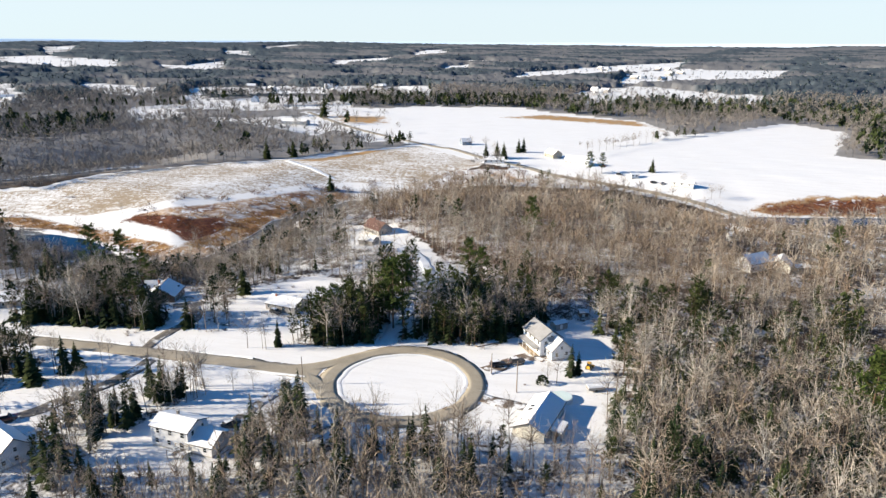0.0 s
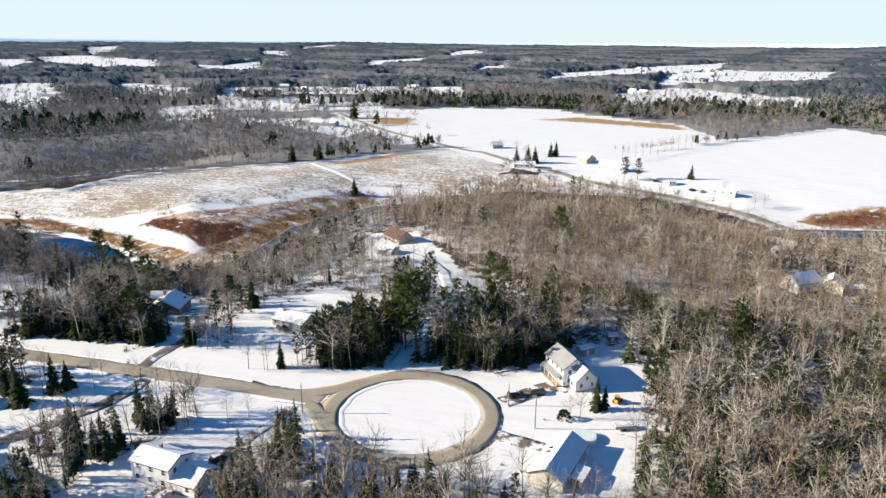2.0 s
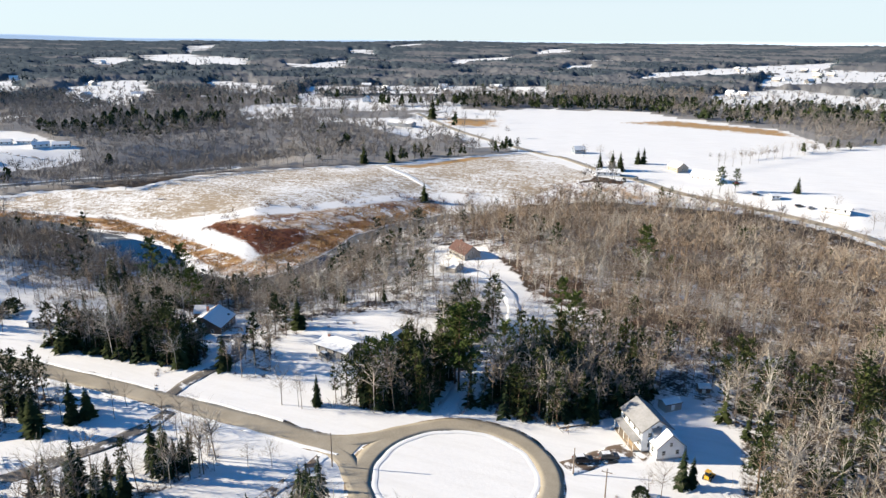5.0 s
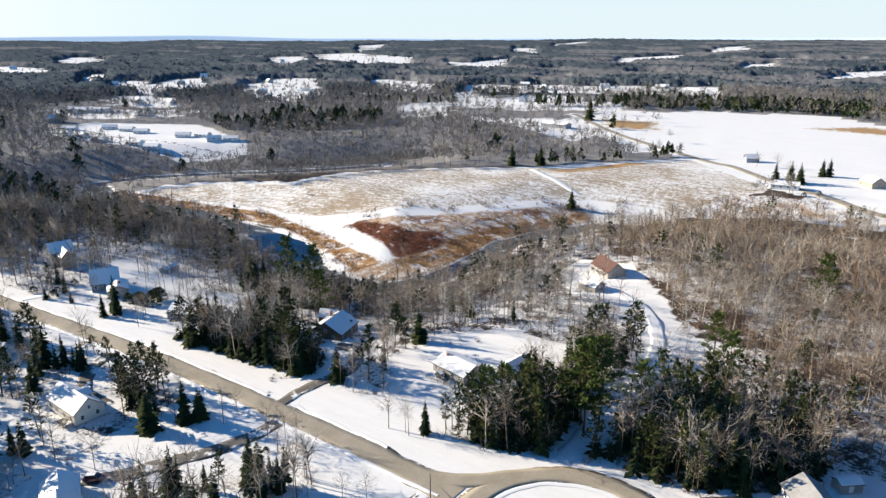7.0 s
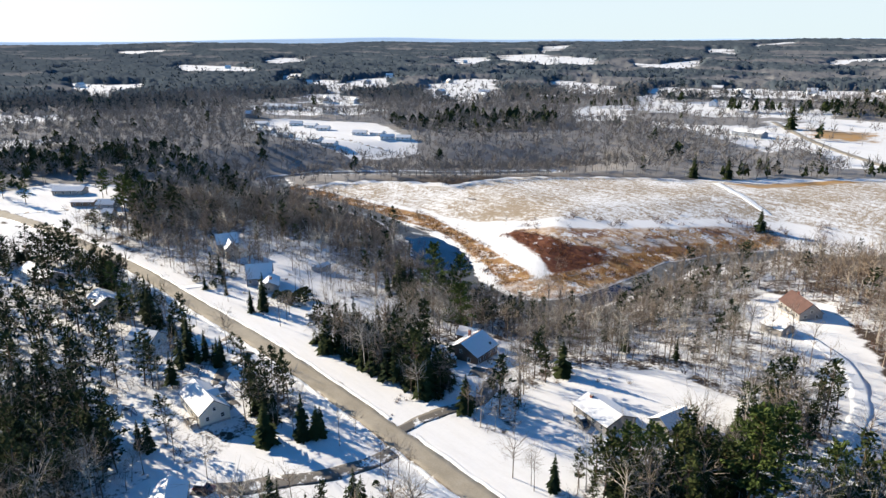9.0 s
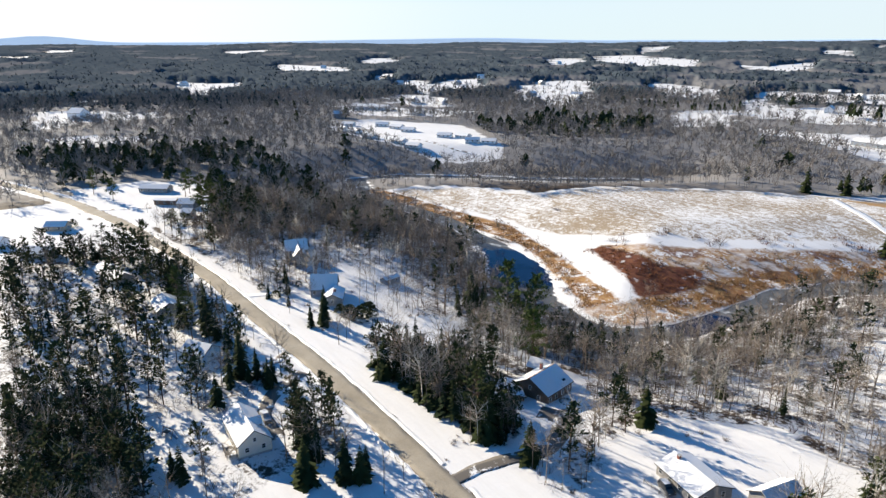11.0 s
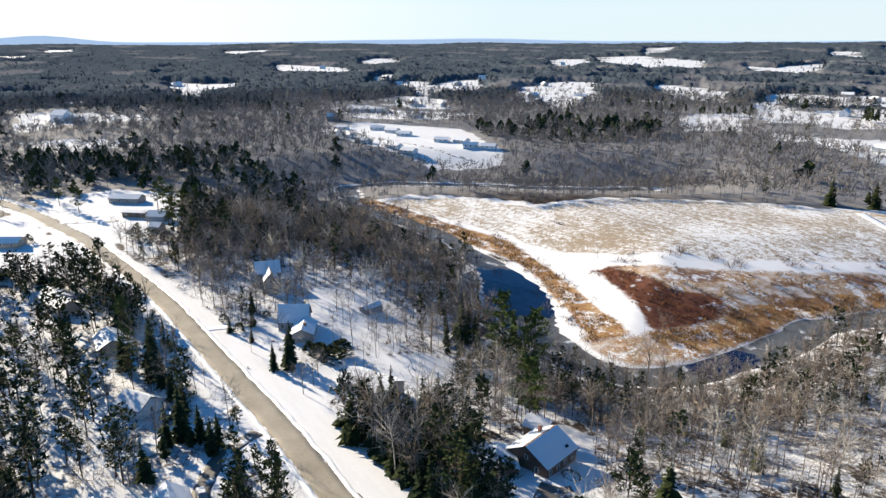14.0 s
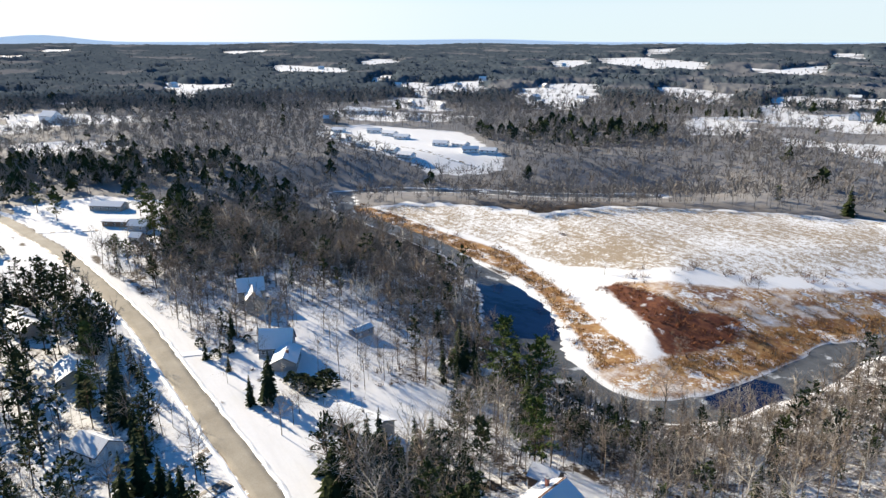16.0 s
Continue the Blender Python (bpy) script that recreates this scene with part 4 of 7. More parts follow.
def reed_clump(seed, h, n, w):
    s = Shape(seed)
    r = s.r
    for _ in range(n):
        p = r.normal(size=3) * (0.7, 0.7, 0)
        s.blade(p, p + (r.normal() * 0.35, r.normal() * 0.35, h * r.uniform(0.6, 1.1)), w)
    return s.arrays()


def far_crown(seed, h, n, w, wide=0.26):
    """A leafless tree some way off: stem and a round head of slim branches."""
    s = Shape(seed)
    r = s.r
    s.blade((0, 0, -0.3), (0, 0, h * 0.8), 0.3)
    mid, axes = np.array([0, 0, h * 0.64]), np.array([wide * h, wide * h, 0.36 * h])
    for k in range(n):
        az, up = k * 2.4 + r.uniform(-0.4, 0.4), r.uniform(-0.45, 1.0)
        d = np.array([math.cos(az) * math.sqrt(1 - up * up), math.sin(az) * math.sqrt(1 - up * up), up])
        b = mid + d * axes * r.uniform(0.75, 1.05)
        a = np.array([0, 0, min(h * r.uniform(0.3, 0.6), b[2] - 0.05 * h)])
        s.blade(a + (b - a) * 0.25, b, w * r.uniform(0.7, 1.2))
        c = a + (b - a) * r.uniform(0.5, 0.9)
        s.blade(c, c + (d + r.normal(size=3) * 0.6 + (0, 0, 0.3)) * h * 0.13, w * 0.9)
    return s.arrays()


def far_spire(seed, h, base, n):
    """A conifer some way off: overlapping ragged boughs about a stem, blunt or pointed."""
    s = Shape(seed)
    r = s.r
    s.blade((0.2, 0, -0.3), (0, 0, h * 0.6), 0.3, 0)
    low = r.uniform(0.06, 0.28)
    for k in range(n):
        f, az = low + (0.84 - low) * k / n, k * 2.4 + r.uniform(-0.4, 0.4)
        L = base * (1.02 - f) ** 0.7 * r.uniform(0.55, 1.2)
        s.blade((math.cos(az) * L, math.sin(az) * L, h * f + r.uniform(-0.3, 0.5)), (0, 0, h * min(1.0, f + 0.22)), L * 1.3, 1)
    return s.arrays()


def stand(name, protos, at, height, materials, label, tint, seed, kind="stuff", lean=0.04):
    """Very many plants as one mesh: at: rows of x, y; height: a factor for each; tint: a value for each."""
    r = np.random.RandomState(seed)
    n = len(at)
    z = ground_z(at[:, 0], at[:, 1])
    pick, turn = r.randint(len(protos), size=n), r.uniform(0, 6.283, n)
    V, T, S, C, base = [], [], [], [], 0
    for k, (v, t, s) in enumerate(protos):
        i = np.where(pick == k)[0]
        if not len(i):
            continue
        c, q = np.cos(turn[i])[:, None], np.sin(turn[i])[:, None]
        wide = height[i] * r.uniform(0.88, 1.15, len(i))
        x = (v[None, :, 0] * c - v[None, :, 1] * q) * wide[:, None]
        y = (v[None, :, 0] * q + v[None, :, 1] * c) * wide[:, None]
        h = v[None, :, 2] * height[i][:, None]
        x = x + h * r.normal(size=len(i))[:, None] * lean + at[i, 0][:, None]
        y = y + h * r.normal(size=len(i))[:, None] * lean + at[i, 1][:, None]
        V.append(np.stack([x, y, h + z[i][:, None]], -1).reshape(-1, 3))
        T.append((t[None] + (np.arange(len(i)) * len(v))[:, None, None] + base).reshape(-1, 3))
        S.append(np.tile(s, len(i)))
        C.append(np.repeat(tint[i], len(v)))
        base += len(V[-1])
    me = mesh_from(name, np.concatenate(V), np.concatenate(T), materials, np.concatenate(C), np.concatenate(S))
    return tagged(new(name, me), label, kind=kind)


def scatter(x0, x1, y0, y1, step, seed):
    r = np.random.RandomState(seed)
    X, Y = np.meshgrid(np.arange(x0, x1, step), np.arange(y0, y1, step))
    p = np.stack([X.ravel(), Y.ravel()], 1)
    return p + r.uniform(-0.55, 0.55, p.shape) * step, r


# rows of x, y and metres: houses, yards and camera sight lines kept clear of wild trees
HOUSE_SPOTS = np.array([
    (47, 58.6, 4), (51, 4, 4), (17.6, 28, 3), (35, 29, 9), (39, 25, 8), (39, 45, 5), (37, -20, 8), (38, -12, 8), (43, -3, 6), (-46, -43, 8), (-38, -43, 8), (-85, -56, 12), (-92, -51, 7), (-125, -32, 11), (-132, -25, 6),
    (-57, 43, 8), (-44, 54, 7), (-110, 47, 10), (-111, 33.5, 9), (-57, 152, 9), (-55, 130, 7), (-208, 22, 8), (-197, 23, 9), (-250, 28, 9), (-213, 52, 6), (-157, 25, 9), (-221, -31, 9),
    (-177, -30, 7), (-275, -44, 8), (-262, -40, 8), (-428, 2, 11), (-388, 1, 9), (-376, 9, 8), (-355, 5, 7), (118, 128, 9), (111, 116, 8), (120, 117, 8), (129, 118, 8), (129, 129, 8), (136, 130, 6), (118, 178, 6), (126, 202, 6), (151, 97, 10), (-211, -33, 8), (-168, -31, 7), (-260, -46, 8), (-114, -36, 8), (-201, -33, 6), (-48, 44, 8), (-37, 60, 6), (-78, -66, 9), (-88, -68, 9), (-37, -51, 6), (-17, -21, 7), (-93, -60, 6), (-66, -34, 5)])


def free_of_houses(p):
    ok = np.ones(len(p), bool)
    for x, y, d in HOUSE_SPOTS:
        ok &= np.hypot(p[:, 0] - x, p[:, 1] - y) > d
    return ok


EVERGREEN_BELTS = [
    (PINE_BELT, 0.9),
    ([(-48, 10), (-12, 24), (34, 48), (24, 66), (4, 62), (-8, 44), (-18, 42), (-40, 44), (-42, 24)], 0.42),
    ([(-320, -130), (-160, -130), (-106, -110), (-112, -12), (-300, -22)], 0.66),
    ([(-640, -80), (-290, -24), (-300, 60), (-420, 110), (-560, 100), (-640, 40)], 0.38),
    ([(-48, -64), (-8, -64), (-14, -26), (-30, -12), (-34, -40)], 0.55),
    ([(-152, 8), (-82, 12), (-84, 26), (-124, 34), (-146, 24)], 0.5),
    ([(-196, 58), (-160, 62), (-150, 90), (-176, 94)], 0.5),
    ([(240, 380), (520, 420), (520, 800), (260, 690), (310, 590)], 0.6),
    ([(-60, 690), (260, 690), (520, 800), (100, 900), (-100, 860)], 0.55),
    ([(56, -130), (200, -110), (190, 60), (60, 70)], 0.34),
    ([(-560, 330), (-500, 320), (-440, 360), (-430, 440), (-490, 480), (-570, 450)], 0.6),
    ([(-310, 705), (-75, 776), (-60, 850), (-310, 800)], 0.75),
    ([(-250, 300), (-190, 347), (-110, 440), (-135, 470), (-215, 385), (-275, 330)], 0.12),
    ([(-34, 46), (-18, 46), (-17, 82), (-24, 88), (-36, 76)], 0.4),
]


def evergreen_share(x, y):
    share = 0.05 + 0.1 * np.clip(waves(x, y, 60, 14) * 2, 0, 1)
    share = share * (1 - 0.8 * smooth(26, 8, line_distance(x, y, RIVER)))
    share = share * (1 - 0.75 * smooth(-10, 20, inside_any(x, y, [BROWN_WOOD])))
    for poly, v in EVERGREEN_BELTS:
        share = np.maximum(share, v * smooth(-8, 6, inside_any(x, y, [poly])))
    return share


def tall_wood(p):
    """Old timber stands higher; other stands are lowered to keep houses, river and bog in the camera's view."""
    belt = inside_any(p[:, 0], p[:, 1], [EVERGREEN_BELTS[1][0], EVERGREEN_BELTS[5][0], EVERGREEN_BELTS[10][0], EVERGREEN_BELTS[3][0]])
    bank = inside_any(p[:, 0], p[:, 1], [[(-196, 60), (-160, 86), (-130, 92), (-112, 110), (-108, 160), (-95, 240), (-60, 255), (-30, 230), (-85, 150), (-88, 100), (-120, 66)]])
    low = inside_any(p[:, 0], p[:, 1], [[(-62, -50), (-28, -46), (-24, -130), (-62, -130)], [(28, -34), (54, -34), (50, -130), (28, -130)]])
    return (1.0 + 0.1 * smooth(-4, 6, belt) - 0.1 * smooth(-6, 6, bank)) * (1 - 0.3 * smooth(-4, 6, low)) * (1 - 0.35 * smooth(50, 110, p[:, 0]) * smooth(150, 215, p[:, 1]))


# rows of conifers and bare trees along fields and roads: line, width, spacing, share of evergreens, height
ROWS_OF_TREES = [
    ([(-376, 694), (-324, 726), (-275, 773), (-238, 818), (-159, 807), (-99, 800), (-52, 795), (8, 819)], 20, 6, 0.7, 1.15),
    ([(-182, 356), (-162, 376), (-149, 397), (-128, 415), (-114, 434)], 9, 6, 0.6, 0.85),
    ([(-196, 345), (-182, 356), (-176, 372), (-190, 392)], 12, 6, 0.45, 0.8),
    ([(30, 442), (64, 462), (106, 498), (147, 543)], 7, 7, 0.05, 0.75),
    ([(106, 510), (147, 543), (175, 572)], 12, 5, 0.5, 0.6),
    ([(-574, 593), (-548, 603), (-524, 626), (-470, 640)], 16, 7, 0.75, 1.0),
    ([(-460, 416), (-448, 442), (-455, 470)], 26, 7, 0.8, 1.1),
    ([(-402, 150), (-370, 182), (-341, 194), (-300, 206), (-286, 247), (-245, 291), (-213, 317)], 7, 5, 0.04, 0.75),
    ([(-582, -48), (-540, -20), (-505, 20), (-510, 62)], 30, 7, 0.75, 1.1),
]


def tree_row_spots():
    """Places along the rows, with each one's share of evergreens and height."""
    r, out = np.random.RandomState(71), []
    for line, width, gap, share, high in ROWS_OF_TREES:
        pts, side = curve_points(line, 1.0)
        for k in range(int(len(pts) * width / gap / 7)):
            i = r.randint(len(pts))
            x, y = pts[i] + side[i] * r.uniform(-0.5, 0.5) * width
            out.append((x, y, r.uniform() < share, high * r.uniform(0.65, 1.25)))
    return np.array(out)


def build_far_canopy():
    """The closed tops of the distant woods: a lumpy roof of crowns that ends at every clearing."""
    r = np.random.RandomState(72)
    az, dist = np.radians(np.arange(60, 188, 0.18)), 960 * 1.0112 ** np.arange(142)
    A, D = np.meshgrid(az, dist)
    A, D = A + r.uniform(-0.3, 0.3, A.shape) * math.radians(0.18), D * (1 + r.uniform(-0.004, 0.004, A.shape))
    x, y = (10 + D * np.cos(A)).ravel(), (-90 + D * np.sin(A)).ravel()
    cover = wood_cover(x, y)
    open_air = cover < 0.4
    green = far_green(x, y)
    lump = r.uniform(-1, 1, len(x))
    shut = np.pad((~open_air).reshape(A.shape).astype(float), 1, mode="edge")
    round_off = sum(shut[i : i + A.shape[0], j : j + A.shape[1]] for i in range(3) for j in range(3)).ravel() / 9
    full = round_off**2.5 * smooth(980, 1120, D.ravel())
    z = ground_z(x, y) + np.where(open_air, -2.5, -1.5 + full * (8.7 + 1.5 * lump + 1.2 * waves(x, y, 60, 73) + 3.0 * green * r.uniform(0.2, 1.2, len(x))))
    n, k = len(az), len(dist)
    i = (np.arange(k - 1)[:, None] * n + np.arange(n - 1)[None]).ravel()
    quads = np.stack([i, i + n, i + n + 1, i + 1], 1)
    quads = quads[~open_air[quads].all(1)]
    used, flat = np.unique(quads, return_inverse=True)
    me = mesh_from("hazy_far_canopy", np.stack([x, y, z], 1)[used], flat.reshape(-1, 4), HAZY_CANOPY, np.clip(green + 0.18 * r.uniform(-1, 1, len(x)), 0, 1)[used])
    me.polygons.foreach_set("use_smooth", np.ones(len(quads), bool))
    tagged(new("hazy_far_canopy", me), "closed tops of the distant leafless woods with conifer bands, haze painted in", kind="stuff")


def far_green(x, y):
    """Share of conifers in the distant woods, 0 to 1: broad patches with ragged edges."""
    v = waves(x, y, 420, 53) + 0.5 * waves(x, y, 130, 54)
    # conifers thicken westward, partly to darken the backlit, hazy side by colour
    v = smooth(0.0, 0.3, v + 0.85 * smooth(-650, -1500, x))
    for poly in FAR_CONIFERS:
        v = np.maximum(v, smooth(-14, 14, inside_any(x, y, [poly]) + 16 * waves(x, y, 60, 55)))
    return v


FAR_CONIFERS = [
    [(-1199, 1160), (-1121, 1298), (-1006, 1151), (-1088, 1047)],
    [(-725, 1055), (-506, 1013), (-478, 952), (-611, 887)],
    [(-937, 1546), (-792, 1710), (-664, 1454), (-846, 1425)],
    [(-1786, 938), (-1843, 1120), (-1471, 1046), (-1146, 782), (-1126, 626), (-1176, 584)],
    [(-1564, 498), (-1385, 600), (-1207, 614), (-1006, 524), (-896, 413), (-998, 340), (-1122, 340)],
    [(-1369, -70), (-1153, 75), (-1186, 129), (-1013, 224), (-988, 266), (-806, 205), (-883, 72), (-951, -71)],
    [(-2067, 261), (-1936, 456), (-1696, 446), (-1283, 321), (-1364, 218), (-1612, 200)],
    [(-1890, 46), (-1922, 146), (-1486, 107), (-1491, 30)],
    [(-2188, 982), (-2098, 1253), (-1525, 896), (-1581, 756)],
    [(-680, 975), (-566, 1022), (-499, 899), (-612, 881)],
    [(322, 1170), (803, 1909), (385, 738), (323, 671), (161, 834), (84, 779), (314, 934)],
    [(-1235, 1207), (-1146, 1110), (-1080, 1244), (-1170, 1360)],
    [(-1142, 283), (-1018, 306), (-970, 392), (-1022, 496), (-1200, 560), (-1409, 515), (-1300, 360)],
    [(-1500, 138), (-1368, 245), (-1386, 377), (-1700, 330)],
    [(-1205, 700), (-1328, 845), (-1400, 1000), (-1314, 1044), (-1092, 818), (-1132, 674)],
    [(-1297, 1258), (-1193, 1274), (-1100, 1283), (-1130, 1330), (-1280, 1330)],
    [(-860, 120), (-760, 100), (-700, 200), (-760, 250), (-850, 220)],
]


def build_woods():
    path_d = lambda p: np.min([np.hypot(p[:, 0] - x, p[:, 1] - y) for x, y in ((45, -170), (44, -120), (30, -80), (-21, -35))], axis=0)
    # the land ahead of the flight and to its left
    seen = lambda p: (p[:, 1] > -125 + 45 * smooth(-50, -130, p[:, 0])) & (p[:, 0] < 88 + 0.47 * (p[:, 1] + 150))
    p, r = scatter(-460, 300, -140, 420, 4.15, 41)
    d = path_d(p)
    keep = seen(p) & (d < 345) & (r.uniform(size=len(p)) < wood_cover(p[:, 0], p[:, 1]) * (1 - 0.42 * smooth(200, 330, d) * (1 - smooth(-10, 20, inside_any(p[:, 0], p[:, 1], [BROWN_WOOD]))))) & free_of_houses(p)
    east = smooth(48, 62, p[:, 0]) * smooth(75, 40, p[:, 1])
    keep &= r.uniform(size=len(p)) < 1 - 0.3 * east
    p, east = p[keep], east[keep]
    r = np.random.RandomState(42)
    green = r.uniform(size=len(p)) < evergreen_share(p[:, 0], p[:, 1])
    brown = smooth(-25, 20, inside_any(p[:, 0], p[:, 1], [BROWN_WOOD])) * (0.4 + 0.3 * waves(p[:, 0], p[:, 1], 55, 85)) + r.uniform(-0.25, 0.5, len(p))
    heads = (0.2, 0.25, 0.3, 0.22, 0.27, 0.36, 0.23, 0.3, 0.25)
    protos = [bare_tree(k, 9.5 + (k % 4), 12, 5, 0.076, heads[k], 0.28 + 0.06 * (k % 3), 3, 0.011, 2) for k in range(9)]
    lean_protos = [bare_tree(20 + k, 9.5 + (k % 4), 10, 4, 0.15, heads[k], 0.28 + 0.06 * (k % 3), 3, 0.011, 1) for k in range(9)]
    pale = r.uniform(size=len(p)) < 0.26 + 0.24 * east
    off = path_d(p)
    for sel, m, name, label in ((~green & ~pale, TWIG, "bare_woodland", "leafless grey-brown broadleaf woodland in winter"), (~green & pale, PALE_TWIG, "birch_woodland", "pale leafless birches and poplars among the wood")):
        for near in (True, False):
            which = sel & ((off < 195) == near) & (near | (p[:, 0] > -90) | pale)
            q = p[which]
            stand(name, protos if near else lean_protos, q, (0.7 + 0.85 * r.uniform(size=len(q)) ** 1.4) * (1 + 0.14 * east[which]) * tall_wood(q) * (1 + 0.08 * smooth(-15, 15, inside_any(q[:, 0], q[:, 1], [BROWN_WOOD]))), [BARK if m is TWIG else PALE_TWIG, m], label if near else label + ", farther off", np.clip(brown[which], 0, 1), 43)
    # the bank wood takes darker twigs: shade within the crowns put into colour
    which = ~green & ~pale & (off >= 195) & (p[:, 0] <= -90)
    stand("bare_woodland", lean_protos, p[which], r.uniform(0.8, 1.4, which.sum()) * tall_wood(p[which]), [BARK, MID_TWIG], "leafless wood along the river bank, darkened for crown shade", np.clip(brown[which] * 0.7, 0, 1), 43)
    q = p[green]
    tall = r.uniform(0.55, 1.3, len(q)) * tall_wood(q)
    firs = [spruce(60 + k, 10.5 + k % 3, 12, 8, 2.0 + 0.3 * (k % 3), 0.08 + 0.06 * k, 0.32) for k in range(4)]
    pines = [pine(70 + k, 12 + k % 3, 15, 8, 2.3 + 0.25 * k, 0.22 + 0.05 * (k % 4)) for k in range(5)]
    near_firs = [spruce(260 + k, 10.5 + k % 3, 22, 11, 1.7 + 0.3 * (k % 3), 0.06 + 0.05 * k, 0.34) for k in range(4)]
    near_pines = [pine(270 + k, 12 + k % 3, 18, 15, 2.2 + 0.25 * k, 0.24 + 0.05 * (k % 4), 0.7) for k in range(5)]

    def evergreens(q, tall, label, tint, seed):
        """Spruces about the loop and in drifts elsewhere, pines between; fuller trees near the flight."""
        near = path_d(q) < 165
        tint = np.clip(tint * 0.6 + 0.35 * ((q[:, 0] > -60) & (q[:, 1] > 5)), 0, 1)
        narrow = (waves(q[:, 0], q[:, 1], 60, 90) + 1.2 * ((q[:, 0] > -70) & (q[:, 1] < 0)) > 0.45)
        for a, b, protos in ((True, True, near_firs), (True, False, near_pines), (False, True, firs), (False, False, pines)):
            w = (near == a) & (narrow == b)
            stand("evergreen_woodland", protos, q[w], tall[w], [TRUNK, NEEDLE], label + (" spruces" if b else " pines") + (" near the road" if a else " farther off"), tint[w], seed)

    evergreens(q, tall, "dark green", r.uniform(0, 0.9, len(q)), 44)
    # thick stands: a second, closer growth
    p, r = scatter(-345, 135, -96, 155, 3.6, 67)
    share = np.zeros(len(p))
    for poly, part_green in TIMBER:
        share = np.maximum(share, part_green * (inside_any(p[:, 0], p[:, 1], [poly]) > 0))
    thick = np.where((p[:, 1] < -26) & (p[:, 0] > -60) & (p[:, 0] < 57), 0.85, 1.0)
    keep = (share > 0) & (r.uniform(size=len(p)) < thick * wood_cover(p[:, 0], p[:, 1])) & free_of_houses(p) & seen(p)
    p, share = p[keep], share[keep]
    green = r.uniform(size=len(p)) < share
    stand("bare_woodland", lean_protos, p[~green], (r.uniform(0.8, 1.5, len(p)) * tall_wood(p) * 0.9)[~green], [BARK, TWIG], "leafless trees crowding the thick stands", r.uniform(0, 0.5, (~green).sum()), 68)
    evergreens(p[green], (r.uniform(0.6, 1.25, len(p)) * tall_wood(p) * 0.9)[green], "crowded dark", r.uniform(0, 0.9, green.sum()), 69)
    # young conifers closing the foot of the belts by the loop and the road
    p, r = scatter(-155, 40, 8, 66, 3.0, 76)
    keep = (inside_any(p[:, 0], p[:, 1], [TIMBER[4][0], TIMBER[5][0]]) > 0) & (r.uniform(size=len(p)) < wood_cover(p[:, 0], p[:, 1])) & free_of_houses(p)
    p = p[keep]
    stand("evergreen_undergrowth", [spruce(190 + k, 5, 8, 7, 1.5 + 0.2 * k) for k in range(4)], p, r.uniform(0.6, 1.9, len(p)), [TRUNK, NEEDLE], "young dark conifers crowding the wood's edge", r.uniform(0, 0.5, len(p)), 77)
    p, r = scatter(54, 190, -130, 60, 4.4, 86)
    keep = seen(p) & (r.uniform(size=len(p)) < 0.5 * wood_cover(p[:, 0], p[:, 1]) * smooth(-0.5, 0.3, waves(p[:, 0], p[:, 1], 26, 87))) & free_of_houses(p)
    p = p[keep]
    stand("evergreen_undergrowth", [spruce(194 + k, 5, 9, 7, 1.5 + 0.2 * k) for k in range(4)], p, r.uniform(0.6, 1.7, len(p)), [TRUNK, NEEDLE], "young dark conifers under the tall bare wood", r.uniform(0, 0.9, len(p)), 88)
    # thin saplings and brush between the trunks
    p, r = scatter(-460, 300, -140, 420, 3.5, 45)
    keep = seen(p) & (path_d(p) < 300) & (r.uniform(size=len(p)) < wood_cover(p[:, 0], p[:, 1]) * (0.9 - 0.45 * smooth(50, 62, p[:, 0]))) & free_of_houses(p)
    p = p[keep]
    brown = smooth(-25, 20, inside_any(p[:, 0], p[:, 1], [BROWN_WOOD])) * 0.6
    stand("woodland_brush", [shrub(80 + k, 2.4, 13, 0.1) for k in range(5)], p, np.random.RandomState(46).uniform(0.5, 1.4, len(p)), [SHRUB], "bare brush and saplings under the trees", brown + 0.2, 47)
    # woods about the start of the flight
    p, r = scatter(-60, 190, -260, -125, 5.2, 78)
    p = p[(r.uniform(size=len(p)) < 0.85) & ~seen(p)]
    stand("bare_woodland", lean_protos, p, r.uniform(0.7, 1.3, len(p)), [BARK, TWIG], "leafless wood under the open sky to the south", r.uniform(0, 0.5, len(p)), 79)
    # middle distance
    p, r = scatter(-1150, 560, -140, 1080, 7.4, 48)
    d = path_d(p)
    keep = seen(p) & (d >= 345) & (d < 1090) & (r.uniform(size=len(p)) < wood_cover(p[:, 0], p[:, 1]) * (0.92 - 0.2 * smooth(600, 900, d)))
    p = p[keep]
    r = np.random.RandomState(49)
    green = r.uniform(size=len(p)) < np.maximum(evergreen_share(p[:, 0], p[:, 1]) - 0.12, 0.006) * 0.78
    brown = smooth(-25, 20, inside_any(p[:, 0], p[:, 1], [BROWN_WOOD])) * 0.7 + r.uniform(-0.1, 0.3, len(p))
    mids = [far_crown(90 + k, 12.5, 17, 0.4, (0.22, 0.28, 0.25, 0.34, 0.24, 0.3)[k]) for k in range(6)]
    stand("bare_woodland", mids, p[~green], r.uniform(0.8, 1.3, (~green).sum()), [MID_TWIG], "leafless grey woodland beyond the river", np.clip(brown[~green], 0, 1), 50)
    stand("evergreen_woodland", [far_spire(100 + k, 11, 3.0 + 0.4 * k, 18) for k in range(4)], p[green], r.uniform(0.7, 1.45, green.sum()), [TRUNK, NEEDLE], "dark conifers in the woods beyond the river", r.uniform(0, 0.6, green.sum()), 51)
    # rows along fields and roads
    rows = tree_row_spots()
    g = rows[:, 2] > 0.5
